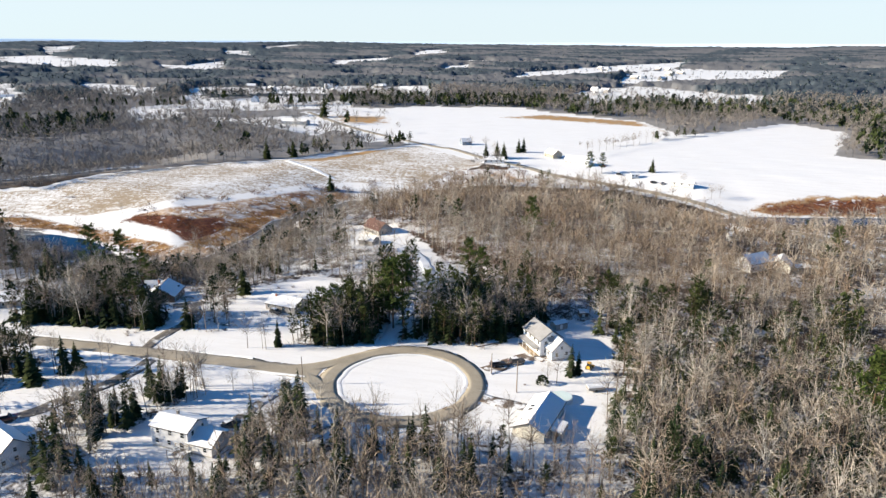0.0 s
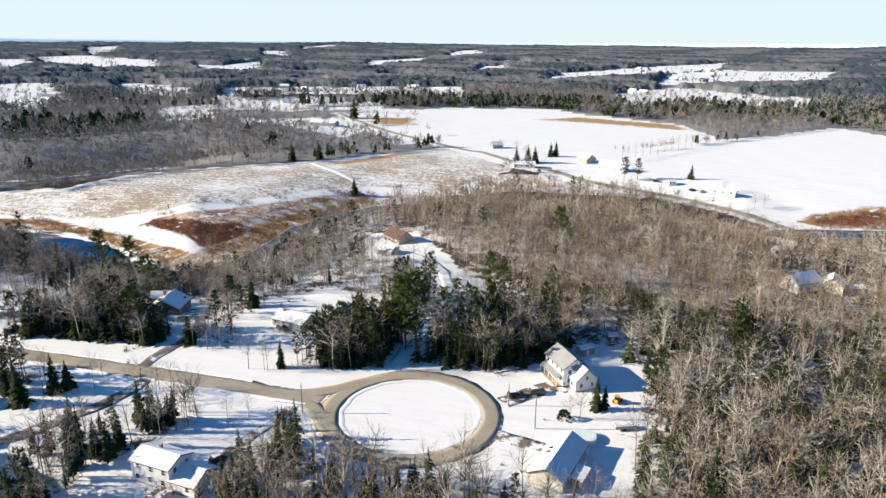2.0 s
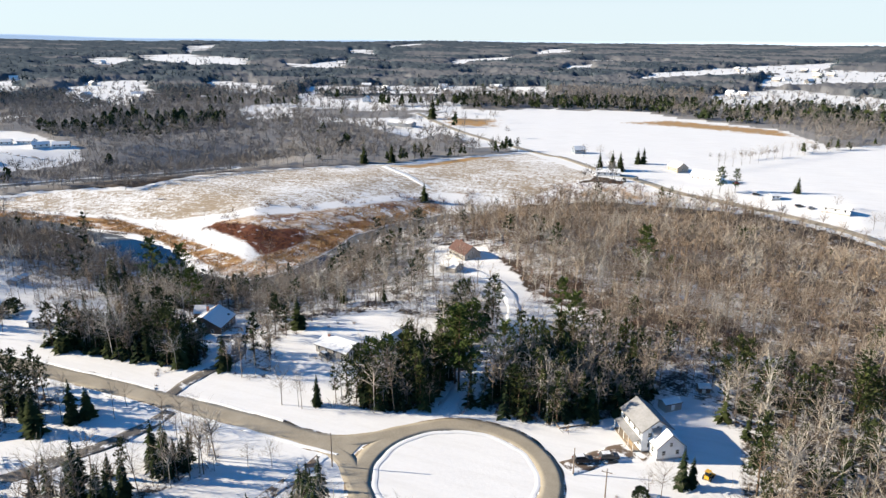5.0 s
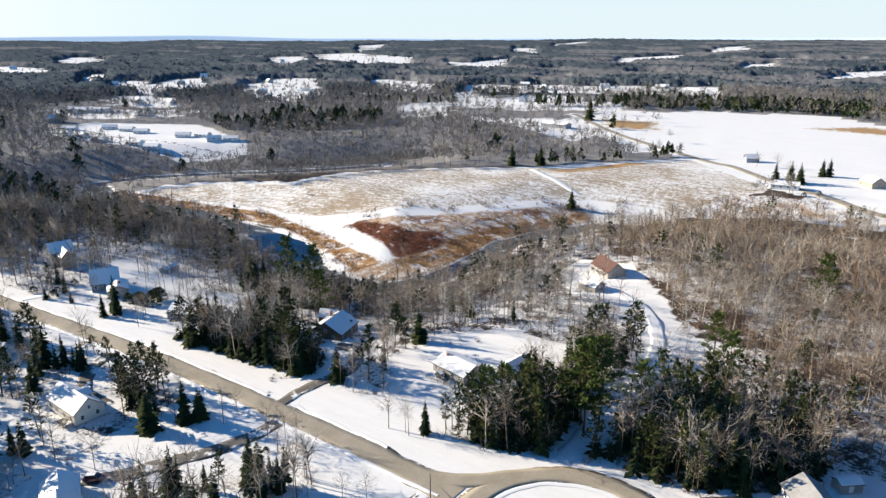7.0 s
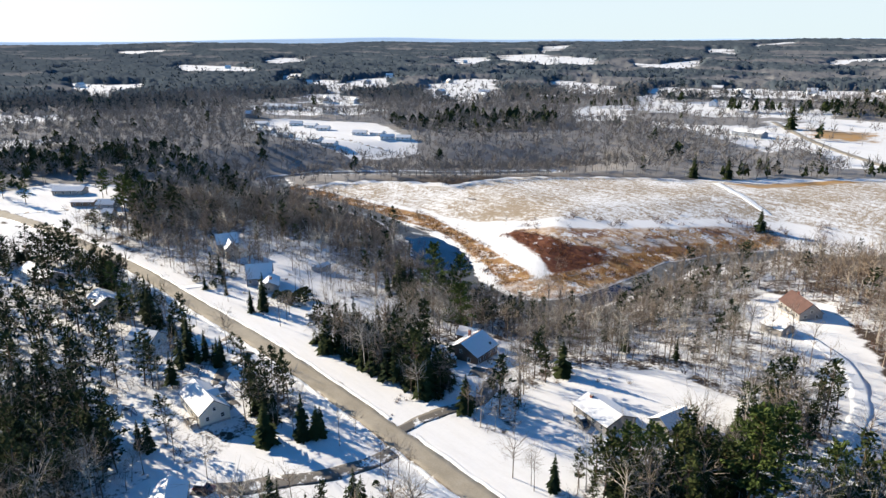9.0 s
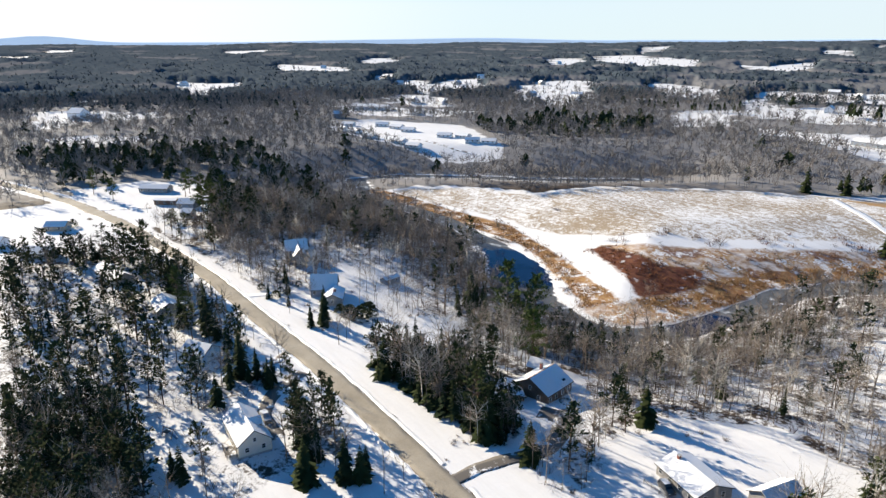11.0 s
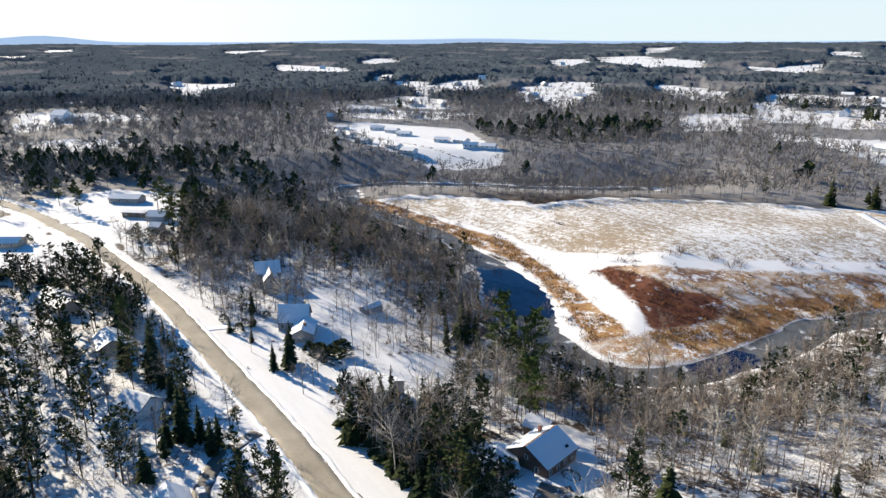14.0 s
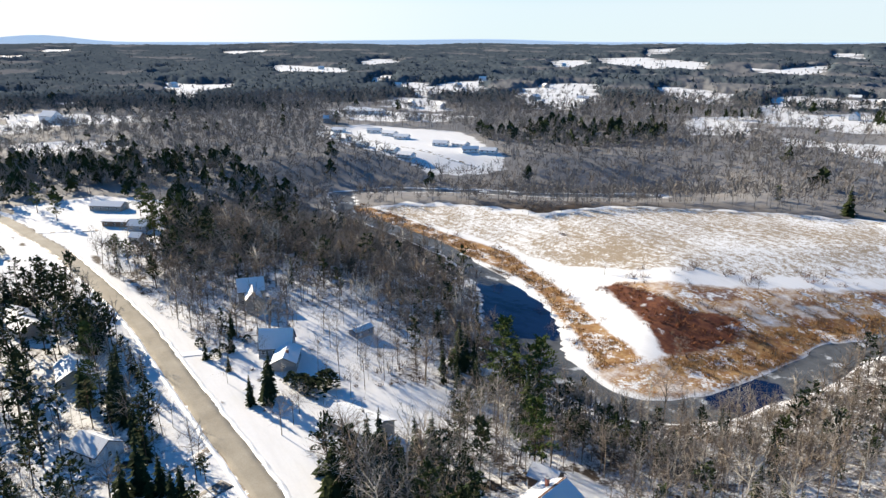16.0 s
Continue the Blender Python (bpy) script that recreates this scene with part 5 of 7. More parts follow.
    stand("evergreen_row", [far_spire(160 + k, 12.5, 2.4 + 0.3 * k, 22) for k in range(4)] + [pine(170 + k, 13, 14, 7, 3.2) for k in range(2)], rows[g, :2], rows[g, 3], [TRUNK, NEEDLE], "dark conifers in rows along the snowy fields", np.full(g.sum(), 0.3), 74)
    stand("bare_row", [far_crown(180 + k, 11, 26, 0.26) for k in range(5)], rows[~g, :2], rows[~g, 3], [MID_TWIG], "leafless trees and brush in rows along the fields", np.full((~g).sum(), 0.2), 75)
    # far woods, to the horizon
    build_far_canopy()
    r = np.random.RandomState(52)
    n = 34000
    dist, az = 900 * (4600 / 900) ** (r.uniform(size=n) ** 1.25), np.radians(r.uniform(61, 187, n))
    p = np.stack([10 + dist * np.cos(az), -90 + dist * np.sin(az)], 1)
    cover = wood_cover(p[:, 0], p[:, 1])
    green = far_green(p[:, 0], p[:, 1])
    pick = r.uniform(size=n)
    fir = (pick < 0.04 + 0.5 * green) & (r.uniform(size=n) < np.maximum(cover, 0.07))
    stand("far_evergreens", [far_spire(120 + k, 13, 3.4, 7) for k in range(4)], p[fir], r.uniform(0.7, 1.2, fir.sum()), [TRUNK, HAZY_NEEDLE], "evergreens standing in the distant woods, blued for haze", r.uniform(0, 1, fir.sum()), 55, lean=0)
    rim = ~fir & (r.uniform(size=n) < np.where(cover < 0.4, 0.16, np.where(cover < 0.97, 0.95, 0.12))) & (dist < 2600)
    stand("far_woodland", [far_crown(110 + k, 10, 9, 0.9) for k in range(5)], p[rim], r.uniform(0.6, 1.1, rim.sum()), [HAZY_TWIG], "leafless trees along the edges of distant clearings, greyed for haze", r.uniform(0, 1, rim.sum()), 54, lean=0)
    # bog: reed tussocks and red shrubs
    p, r = scatter(-420, -105, 100, 270, 1.7, 56)
    keep = (np.maximum(inside_any(p[:, 0], p[:, 1], [REEDS]), inside_any(p[:, 0], p[:, 1], [REEDS_WEST])) > -0.5 + waves(p[:, 0], p[:, 1], 8, 57) * 3) & (waves(p[:, 0], p[:, 1], 16, 58) > -0.25) & (shore(p[:, 0], p[:, 1], line_distance(p[:, 0], p[:, 1], RIVER)) > 2.5)
    p = p[keep]
    stand("reeds", [reed_clump(130 + k, 1.1, 10, 0.17) for k in range(4)], p, r.uniform(0.6, 1.3, len(p)), [REED], "tussocks of dry orange reeds along the river", r.uniform(0, 0.35, len(p)), 59)
    p, r = scatter(-230, 430, 135, 350, 2.0, 60)
    keep = (np.maximum(inside_any(p[:, 0], p[:, 1], [BOG]), inside_any(p[:, 0], p[:, 1], [EAST_BOG])) > waves(p[:, 0], p[:, 1], 10, 61) * 3) & (waves(p[:, 0], p[:, 1], 20, 62) > -0.4)
    p = p[keep]
    stand("bog_shrubs", [shrub(140 + k, 1.2, 9, 0.16) for k in range(4)], p, r.uniform(0.6, 1.5, len(p)), [REED], "low red-brown shrubs of the bog", r.uniform(0.75, 1.0, len(p)), 63)
    p, r = scatter(-215, -110, 138, 275, 4.6, 80)
    keep = (inside_any(p[:, 0], p[:, 1], [BASIN]) > 2) & (waves(p[:, 0], p[:, 1], 22, 81) > -0.1) & (r.uniform(size=len(p)) < 0.62)
    p = p[keep]
    stand("dark_bog_shrubs", [shrub(155 + k, 1.8, 16, 0.14) for k in range(4)], p, r.uniform(0.6, 1.4, len(p)), [SHRUB], "dark leafless bushes dotted over the bog", r.uniform(0, 0.6, len(p)), 82)
    # scrub on the far shore and by the field's lower edge
    p, r = scatter(-220, 100, 160, 345, 3.2, 64)
    d = line_distance(p[:, 0], p[:, 1], [(-208, 176), (-186, 196), (-168, 226), (-150, 258), (-120, 268), (-100, 290)])
    keep = ((inside_any(p[:, 0], p[:, 1], [SCRUB]) > 0) | ((d < 8) & (waves(p[:, 0], p[:, 1], 18, 65) > 0.1))) & (r.uniform(size=len(p)) < 0.7)
    p = p[keep]
    stand("shore_scrub", [shrub(150 + k, 2.6, 12, 0.16) for k in range(4)], p, r.uniform(0.6, 1.5, len(p)), [SHRUB], "leafless scrub along the shore", r.uniform(0, 1, len(p)), 66)


build_woods()


def tree_thing(name, arrays, materials, label, category, tint):
    """A tree of its own: trunk and crown under one base."""
    v, t, s = arrays
    base = tagged(new(name), label, category)
    for part_name, slot, m in (("trunk", 0, materials[0]), ("crown", 1, materials[1])):
        f = t[s == slot]
        if not len(f):
            continue
        used, flat = np.unique(f, return_inverse=True)
        ob = new(part_name, mesh_from(part_name, v[used], flat.reshape(-1, 3), m, np.full(len(used), tint)))
        ob.parent = base
    return base


def split_bare(arrays, stem=36):
    """Of a leafless tree the first triangles are the trunk, the rest the crown."""
    v, t, s = arrays
    s = np.ones(len(t), int)
    s[:stem] = 0
    return v, t, s


def plant(proto, group, spots):
    """Copies of a tree at x, y and a height factor."""
    tagged(proto, group=group)
    r = random.Random(len(spots) * 7 + 1)
    for n, (x, y, k) in enumerate(spots):
        m = pose(x, y, gz(x, y) - 0.05, 0, 0, r.uniform(0, 360)) @ Matrix.Diagonal((k * r.uniform(0.9, 1.1), k * r.uniform(0.9, 1.1), k, 1))
        if n == 0:
            proto.matrix_basis = m
        else:
            other = copy_thing(proto, m)
            other.scale = m.to_scale()

def build_yard_trees():
    dark = tree_thing("spruce_tree", spruce(201, 11, 22, 12, 2.4), (TRUNK, NEEDLE), "dark green spruce standing in the snow", "spruce tree", 0.2)
    plant(dark, "spruces by the road", [
        (-124.8, -19.5, 0.9), (-109.9, -23.1, 0.98), (-115.9, -22.7, 0.92), (-98.1, -19.2, 1.09), (-99.1, -13.7, 0.63), (-116.4, -48.9, 0.86), (-118.9, -50.2, 0.69), (-178.5, -22.1, 1.0),
        (-198.6, -23.4, 1.45), (-203.9, -30.5, 1.19), (-147.8, -19.5, 0.86), (-168.4, -21.4, 0.95), (-240.1, -26.5, 1.45), (-236.7, -24.4, 1.25), (-243.1, -25.8, 1.2), (-195.1, -23.6, 1.32),
        (-192.2, -24.7, 1.1), (-187.6, -22.8, 1.0), (-179.1, 9.7, 1.12), (-183.4, 11.9, 1.19), (-157.8, -24.1, 1.32), (-154.3, -20.6, 0.9), (-149.9, -17.5, 0.8), (-46.5, 11.5, 0.83),
        (-63.1, -36.5, 0.98), (-62.1, -25.9, 1.15), (-66.5, -24.9, 1.03), (-58.5, -24.1, 0.80), (-119.4, -19.5, 0.9), (-108.9, -21.2, 0.95), (44.3, 11.7, 0.92), (46.3, 13.0, 0.69), (-21.2, -30.9, 0.93),
        (-27.4, -25.2, 0.95), (-25.0, -27.0, 1.0), (-22.0, -35.3, 1.15), (9.0, -48.7, 1.03), (16.8, -38.4, 0.92), (23.0, -43.6, 0.98), (56.1, -22.6, 1.09), (62.9, -36.6, 1.15), (-19.0, -50.8, 1.03),
        (-22.9, -53.8, 1.09), (-68, -46, 0.80), (-70, -42, 0.92), (-66.5, -40, 0.86), (-64, -60, 0.92), (-58, -62, 0.86), (-52, -66, 0.80), (-180.8, 5.9, 0.8), (-180.9, 10.5, 0.95), (-203.2, 6.3, 0.5), (-177.1, 67.0, 0.95), (-177.7, 73.4, 1.1), (-181.2, 64.5, 0.85), (-207.1, 78.3, 1.0), (-171, 70, 0.9), (-186, 76, 1.0), (-214.2, 2.5, 0.55), (-215.5, 10.4, 0.75), (-228, 14, 0.8)])
    full = tree_thing("spruce_tree", spruce(203, 12, 24, 14, 3.2, 0.03), (TRUNK, NEEDLE), "broad full spruce standing in the snow", "spruce tree", 0.5)
    plant(full, "broad spruces in the yards", [
        (-96.5, -16.2, 0.74), (-102.0, -26.7, 0.96), (-141.5, 65.3, 1.45), (-183.6, 72.0, 1.31), (-135.6, 9.6, 1.10), (-95.2, 16.3, 1.02), (-80.0, 53.0, 0.96), (-82.5, 18.6, 0.90), (-134.3, 14.0, 1.10),
        (-128.1, 267.5, 1.02), (-37.4, 385, 0.96), (-27.4, 379, 1.20), (-21.5, 376, 1.20), (-13, 409, 1.02), (-9, 411, 1.08), (91.7, 346, 0.90), (-262, 597, 2.21), (-205, 330, 1.38), (-188, 342, 1.24)])
    low = tree_thing("cedar_shrub", cedar_mound(205, 3.2, 2.6, 150), (TRUNK, NEEDLE), "dense dark evergreen shrub in the snow", "shrub", 0.1)
    plant(low, "evergreen shrubs about the houses", [
        (-177.8, 22.6, 1.6), (-181.6, 27.6, 1.5), (-184.3, 20.3, 1.1), (-92.1, 17.3, 0.9), (36.7, 4.9, 0.8), (-339, 2, 1.6), (-345, -6, 1.7), (-333, 6, 1.5), (-310, -58, 1.5),
        (-300, -52, 1.6), (-292, -46, 1.6), (-286, -40, 1.5), (-306, -50, 1.4), (-296, -44, 1.5), (-13.9, 343.4, 0.8), (-6.6, 349.3, 0.8), (-72, -16, 0.4), (-364, -49, 1.2), (-182.7, 20.8, 1.3), (-182.4, 26.3, 1.3), (-187.3, 19.2, 1.0), (-213.8, 5.2, 0.9), (-217.5, 8.4, 0.8), (-225.1, 3.4, 0.8), (-230.9, 12.4, 0.9), (-220.9, 16.7, 0.7)])
    tall = tree_thing("pine_tree", pine(207, 17, 34, 38, 4.4, 0.28, 0.6), (TRUNK, PINE_NEEDLE), "tall green pine with open uneven limbs", "pine tree", 0.6)
    plant(tall, "tall pines", [
        (8.1, 72.7, 1.10), (1.5, 84, 1.10), (20.5, 150, 1.30), (-12.8, 36.6, 1.49), (-15.1, 33.1, 1.43), (-17.5, 36.5, 1.37), (-35.2, 20.9, 1.02), (-32.0, 24, 1.04), (46.6, 335, 0.98), (55.6, 337, 0.91),
        (114.5, -9.4, 1.49), (117, -12, 1.37), (153, 142, 1.04), (-160.8, 72.0, 1.49), (-123, 52.5, 1.17), (-6.0, 45, 1.04), (-200.6, -28.9, 0.8), (-226, -27, 0.85), (-349, 12, 1.35), (-150, 76, 1.35), (-436.8, -31.8, 0.95), (-413, -24, 0.8), (-368.2, 21, 0.95), (-368.6, 15.4, 0.85), (-371.1, 28.4, 1.0), (-323.0, -3.3, 0.62), (-303.4, 9.4, 0.7), (-323.9, 15.8, 0.8), (-362, 14, 0.8), (-401, 14, 0.9), (-408, 18, 0.95), (-344, 16, 0.8), (-335, -6, 0.6)])
    spread_tree = tree_thing("bare_tree", bare_tree(211, 9.5, 16, 9, 0.06, 0.33, 0.22, 4), (BARK, TWIG), "leafless broadleaf tree with a fine spreading crown", "tree", 0.25)
    plant(spread_tree, "leafless yard trees", [
        (-55.2, 8.1, 1.26), (-97.7, -42.5, 1.14), (-46, -18, 0.66), (-41, -16, 0.78), (-52, -22, 0.60), (38.0, 5.8, 0.66), (40.6, 5.8, 1.02), (-92, -8.2, 0.72), (-76, -12, 1.08), (-72, -10, 1.02),
        (-69, -15, 0.96), (-196, 4, 0.83), (-330, -8, 1.10), (-342, -13, 0.97), (-205, 38, 1.24), (-198, 44, 1.24), (-192, 48, 1.24), (-188, 42, 1.10), (-206, 16, 0.83), (-215, 40, 1.24), (-186, 52, 1.24),
        (46, -24, 0.72), (-232, -18, 0.6), (-226, -16, 0.6), (-166, 12, 1.10), (-163, 8, 1.17), (-170, 15, 0.97), (70, 312, 0.96), (110, 318, 0.96), (126, 296, 1.08), (132, 300, 0.96), (-56, 420, 1.20),
        (-44, 425, 1.08), (-32, 400, 1.08), (-360, 2, 0.97), (-225, 140, 0.97), (-205, 128, 0.83), (-190, 116, 0.83), (-150, 134, 0.97), (-168, 200, 0.83), (-218, 168, 0.76), (-210, 8, 0.7), (-218, 4, 0.66), (-222, 9, 0.74), (-226, 6, 0.66), (-231, 9, 0.8), (-234, 14, 0.76), (-238.6, 33.6, 0.9), (-224, 31.2, 0.8), (-217, 45.4, 0.8), (-200, 52, 0.9), (-207, 60, 0.9), (-222, 50, 0.9), (-289.7, 1.0, 0.8), (-298.7, -2.1, 0.8), (-305.7, 18.2, 0.95), (-296.9, 20.3, 0.95), (-342.7, -9.0, 0.7), (-374, -12, 0.6), (-278.3, 3.3, 0.8), (-284, 8, 0.9), (-312, 6, 0.8)])
    slim = tree_thing("bare_tree", bare_tree(213, 11, 11, 7, 0.055, 0.16, 0.35, 4, 0.009), (BARK, TWIG), "slim leafless tree on the snowy verge", "tree", 0.1)
    plant(slim, "slim leafless trees", [
        (-49.1, 8.3, 0.96), (-50.6, 9.0, 0.90), (-89.8, -14.1, 1.02), (-103, -17, 1.08), (-101, -20, 1.02), (-104.5, -15.5, 0.96), (28.6, -18, 0.72), (22, -22, 0.72), (-236, 8, 1.10), (-230, 4, 0.97), (-240, 4, 1.17),
        (-246, 8, 1.10), (-252, 4, 1.10), (-190, 28, 1.10), (-184, 32, 1.17), (-176, 36, 1.10), (-194, 36, 1.10), (-180, 44, 1.10), (-172, 30, 0.97), (-148, 15, 1.10), (-145, 20, 1.17), (-262, 4, 1.10),
        (48, 412, 1.20), (54, 424, 1.20), (60, 432, 1.20), (66, 440, 1.20), (72, 448, 1.20), (78, 458, 1.20), (84, 466, 1.20), (90, 474, 1.20), (96, 480, 1.20), (44, 404, 1.20), (102, 490, 1.20), (108, 498, 1.20)])
    bush = tree_thing("verge_bush", split_bare(shrub(215, 1.1, 40, 0.06), 14), (SHRUB, SHRUB), "low leafless bush on the snow", "bush", 0.3)
    plant(bush, "low bushes", [
        (13, -15, 1.3), (-98.5, 9.1, 1.0), (-96.8, 10.6, 0.8), (-99.8, 10.8, 0.7), (-97.6, 7.9, 1.0), (-93.1, 3.3, 0.6), (25, -19, 0.8), (-150, 18, 1.0), (32, 3, 0.7), (-186, 0, 0.7), (-176, 8, 0.9), (-177, 41.2, 1.5), (-177, 44.5, 1.3), (-177.5, 47.3, 1.6), (-178.1, 52, 1.5), (-178.1, 55.9, 1.6), (-174.7, 60.4, 1.5), (-178.5, 34.5, 1.2), (-82, 42.8, 1.3), (-80.9, 46.5, 1.2), (-77.8, 48.2, 1.3), (-70.7, 57.2, 1.1), (-69.5, 60.9, 1.2), (-64.4, 63.1, 1.1), (-100.4, 44.3, 0.6), (-100.5, 46.3, 0.6), (-98.2, 45.1, 0.6), (-193, 12, 1.3), (-196, 16, 1.2), (-190, 9, 1.1), (-200, 12, 1.2), (-228, 20, 1.4), (-233, 18, 1.4), (-210, 36, 1.3), (-205, 32, 1.2)])


build_yard_trees()


# ---- buildings ----


def part(name, bm, material, parent, label=""):
    """One mesh object under a thing or a part."""
    me = bpy.data.meshes.new(name)
    bm.normal_update()
    bm.to_mesh(me)
    bm.free()
    for m in material if isinstance(material, (list, tuple)) else [material]:
        me.materials.append(m)
    ob = new(name, me)
    ob.parent = parent
    return tagged(ob, label)


def box(bm, x0, x1, y0, y1, z0, z1, bevel=0.0):
    v = [bm.verts.new(p) for p in ((x0, y0, z0), (x1, y0, z0), (x1, y1, z0), (x0, y1, z0), (x0, y0, z1), (x1, y0, z1), (x1, y1, z1), (x0, y1, z1))]
    f = [bm.faces.new([v[i] for i in q]) for q in ((3, 2, 1, 0), (4, 5, 6, 7), (0, 1, 5, 4), (1, 2, 6, 5), (2, 3, 7, 6), (3, 0, 4, 7))]
    if bevel:
        bmesh.ops.bevel(bm, geom=list({e for q in f for e in q.edges}), offset=bevel, segments=1, affect="EDGES")
    return bm


def boxed(*dims, bevel=0.0):
    return box(bmesh.new(), *dims, bevel=bevel)


def solid(outline, axis, a, b):
    """A flat outline drawn out from a to b: axis x takes (y, z) points, y takes (x, z), z takes (x, y)."""
    bm = bmesh.new()
    put = {"x": lambda p, k: (k, p[0], p[1]), "y": lambda p, k: (p[0], k, p[1]), "z": lambda p, k: (p[0], p[1], k)}[axis]
    one, two = [bm.verts.new(put(p, a)) for p in outline], [bm.verts.new(put(p, b)) for p in outline]
    bm.faces.new(one)
    bm.faces.new(two[::-1])
    for i in range(len(outline)):
        j = (i + 1) % len(outline)
        bm.faces.new((one[j], one[i], two[i], two[j]))
    bmesh.ops.recalc_face_normals(bm, faces=bm.faces)
    return bm


def round_prism(x, y, z0, z1, r0, r1=None, sides=16):
    bm = bmesh.new()
    bmesh.ops.create_cone(bm, cap_ends=True, segments=sides, radius1=r0, radius2=r0 if r1 is None else r1, depth=z1 - z0, matrix=Matrix.Translation((x, y, (z0 + z1) / 2)))
    return bm


def window(parent, at, turn, w, h, material=None):
    """A framed pane with a sill, set on a wall and facing -y before it is turned."""
    bm = bmesh.new()
    t = 0.09
    for b in ((-w / 2 - t, w / 2 + t, h / 2, h / 2 + t), (-w / 2 - t, w / 2 + t, -h / 2 - t, -h / 2), (-w / 2 - t, -w / 2, -h / 2, h / 2), (w / 2, w / 2 + t, -h / 2, h / 2), (-w / 2, w / 2, -0.03, 0.03)):
        box(bm, b[0], b[1], -0.07, 0.02, b[2], b[3])
    frame_ob = part("window", bm, TRIM, parent)
    part("pane", boxed(-w / 2, w / 2, -0.035, 0.01, -h / 2, h / 2), GLASS, frame_ob, "dark window glass")
    frame_ob.matrix_local = Matrix.Translation(at) @ pose(0, 0, 0, 0, 0, turn)
    return frame_ob


def gable_block(home, x, y, rot, L, W, eave, ridge, wall, roof, snow=True, rows=1, wins=(3, 2), over=0.4, sink=1.2, gable_wall=None, door=None):
    """A gabled block of a house, ridge along its length: walls, foundation, two roof slopes with their fascia, windows."""
    m = pose(x, y, 0, 0, 0, rot)
    body = part("wall", solid([(-W / 2, 0.35), (W / 2, 0.35), (W / 2, eave), (0, ridge - 0.05), (-W / 2, eave)], "x", -L / 2, L / 2), wall, home)
    body.matrix_local = m
    base = part("foundation", boxed(-L / 2 + 0.02, L / 2 - 0.02, -W / 2 + 0.02, W / 2 - 0.02, -sink, 0.36), FOUNDATION, home, "grey concrete foundation")
    base.matrix_local = m
    slope = (ridge - eave) / (W / 2)
    for side in (-1, 1):
        out = W / 2 + over
        zo = ridge - slope * out
        deck = part("roof", solid([(0, ridge + 0.16), (side * out, zo + 0.16), (side * out, zo), (0, ridge)], "x", -L / 2 - over, L / 2 + over), FASCIA if snow else roof, home)
        deck.matrix_local = m
        if snow:
            cover = part("roof_snow", solid([(side * 0.02, ridge + 0.31), (side * (out - 0.1), zo + 0.27), (side * (out - 0.06), zo + 0.165), (side * 0.02, ridge + 0.165)], "x", -L / 2 - over + 0.08, L / 2 + over - 0.08), roof, deck, "snow lying on the roof")
            cover.matrix_parent_inverse = Matrix()
    for row in range(rows):
        z = 1.75 + 2.6 * row
        if z > eave + 0.5:
            break
        for side, turn in ((-1, 0), (1, 180)):
            for k in range(wins[0]):
                px = -L / 2 + L * (k + 0.5) / wins[0] + (0.3 if row else -0.2)
                if door == (side, k, row):
                    panel = part("door", boxed(-0.5, 0.5, -0.06, 0.02, 0.35, 2.4), TRIM, home, "plain entrance door")
                    panel.matrix_local = m @ pose(px, side * W / 2, 0, 0, 0, turn)
                else:
                    window(home, (0, 0, 0), 0, 0.95, 1.15).matrix_local = m @ pose(px, side * W / 2, z, 0, 0, turn)
    for end, turn in ((-1, -90), (1, 90)):
        for k in range(wins[1]):
            for row in range(rows):
                py = -W / 2 + W * (k + 0.5) / wins[1]
                top = eave + (ridge - eave) * (1 - abs(py) / (W / 2)) - 0.7
                if 1.75 + 2.6 * row < top:
                    window(home, (0, 0, 0), 0, 0.85, 1.1).matrix_local = m @ pose(end * L / 2, py, 1.75 + 2.6 * row, 0, 0, turn)
        if ridge - eave > 2.2:
            window(home, (0, 0, 0), 0, 0.7, 0.95).matrix_local = m @ pose(end * L / 2, 0, eave + 0.6, 0, 0, turn)


def start_house(name, label, x, y, category="house", group=""):
    home = tagged(new(name), label, category, group)
    home.location = (x, y, gz(x, y))
    return home


def chimney(home, x, y, z0, z1, material=BRICK, w=0.7):
    ob = part("chimney", boxed(x - w / 2, x + w / 2, y - w / 2, y + w / 2, z0, z1, bevel=0.03), material, home, "brick chimney stack")
    part("chimney_cap", boxed(x - w / 2 - 0.08, x + w / 2 + 0.08, y - w / 2 - 0.08, y + w / 2 + 0.08, z1 + 0.003, z1 + 0.12), FOUNDATION, ob)


def garage_door(home, m, w, h):
    bm = bmesh.new()
    for k in range(4):
        box(bm, -w / 2, w / 2, -0.05, 0.02, 0.36 + h * k / 4 + 0.02, 0.36 + h * (k + 1) / 4 - 0.02)
    part("garage_door", bm, TRIM, home, "white panelled garage door").matrix_local = m


def dormer(home, m, w, d, h, wall, roof):
    """A gabled dormer facing -y, set on a roof slope."""
    body = part("dormer", solid([(-w / 2, -0.8), (w / 2, -0.8), (w / 2, h), (0, h + w * 0.4), (-w / 2, h)], "y", 0, d), wall, home)
    body.matrix_local = m
    for s in (-1, 1):
        part("dormer_roof", solid([(0, h + w * 0.4 + 0.2), (s * (w / 2 + 0.2), h + 0.05), (s * (w / 2 + 0.2), h - 0.08), (0, h + w * 0.4 + 0.03)], "y", -0.2, d), roof, home).matrix_local = m
    window(home, (0, 0, 0), 0, w * 0.4, h * 0.6).matrix_local = m @ pose(0, 0, h * 0.45)


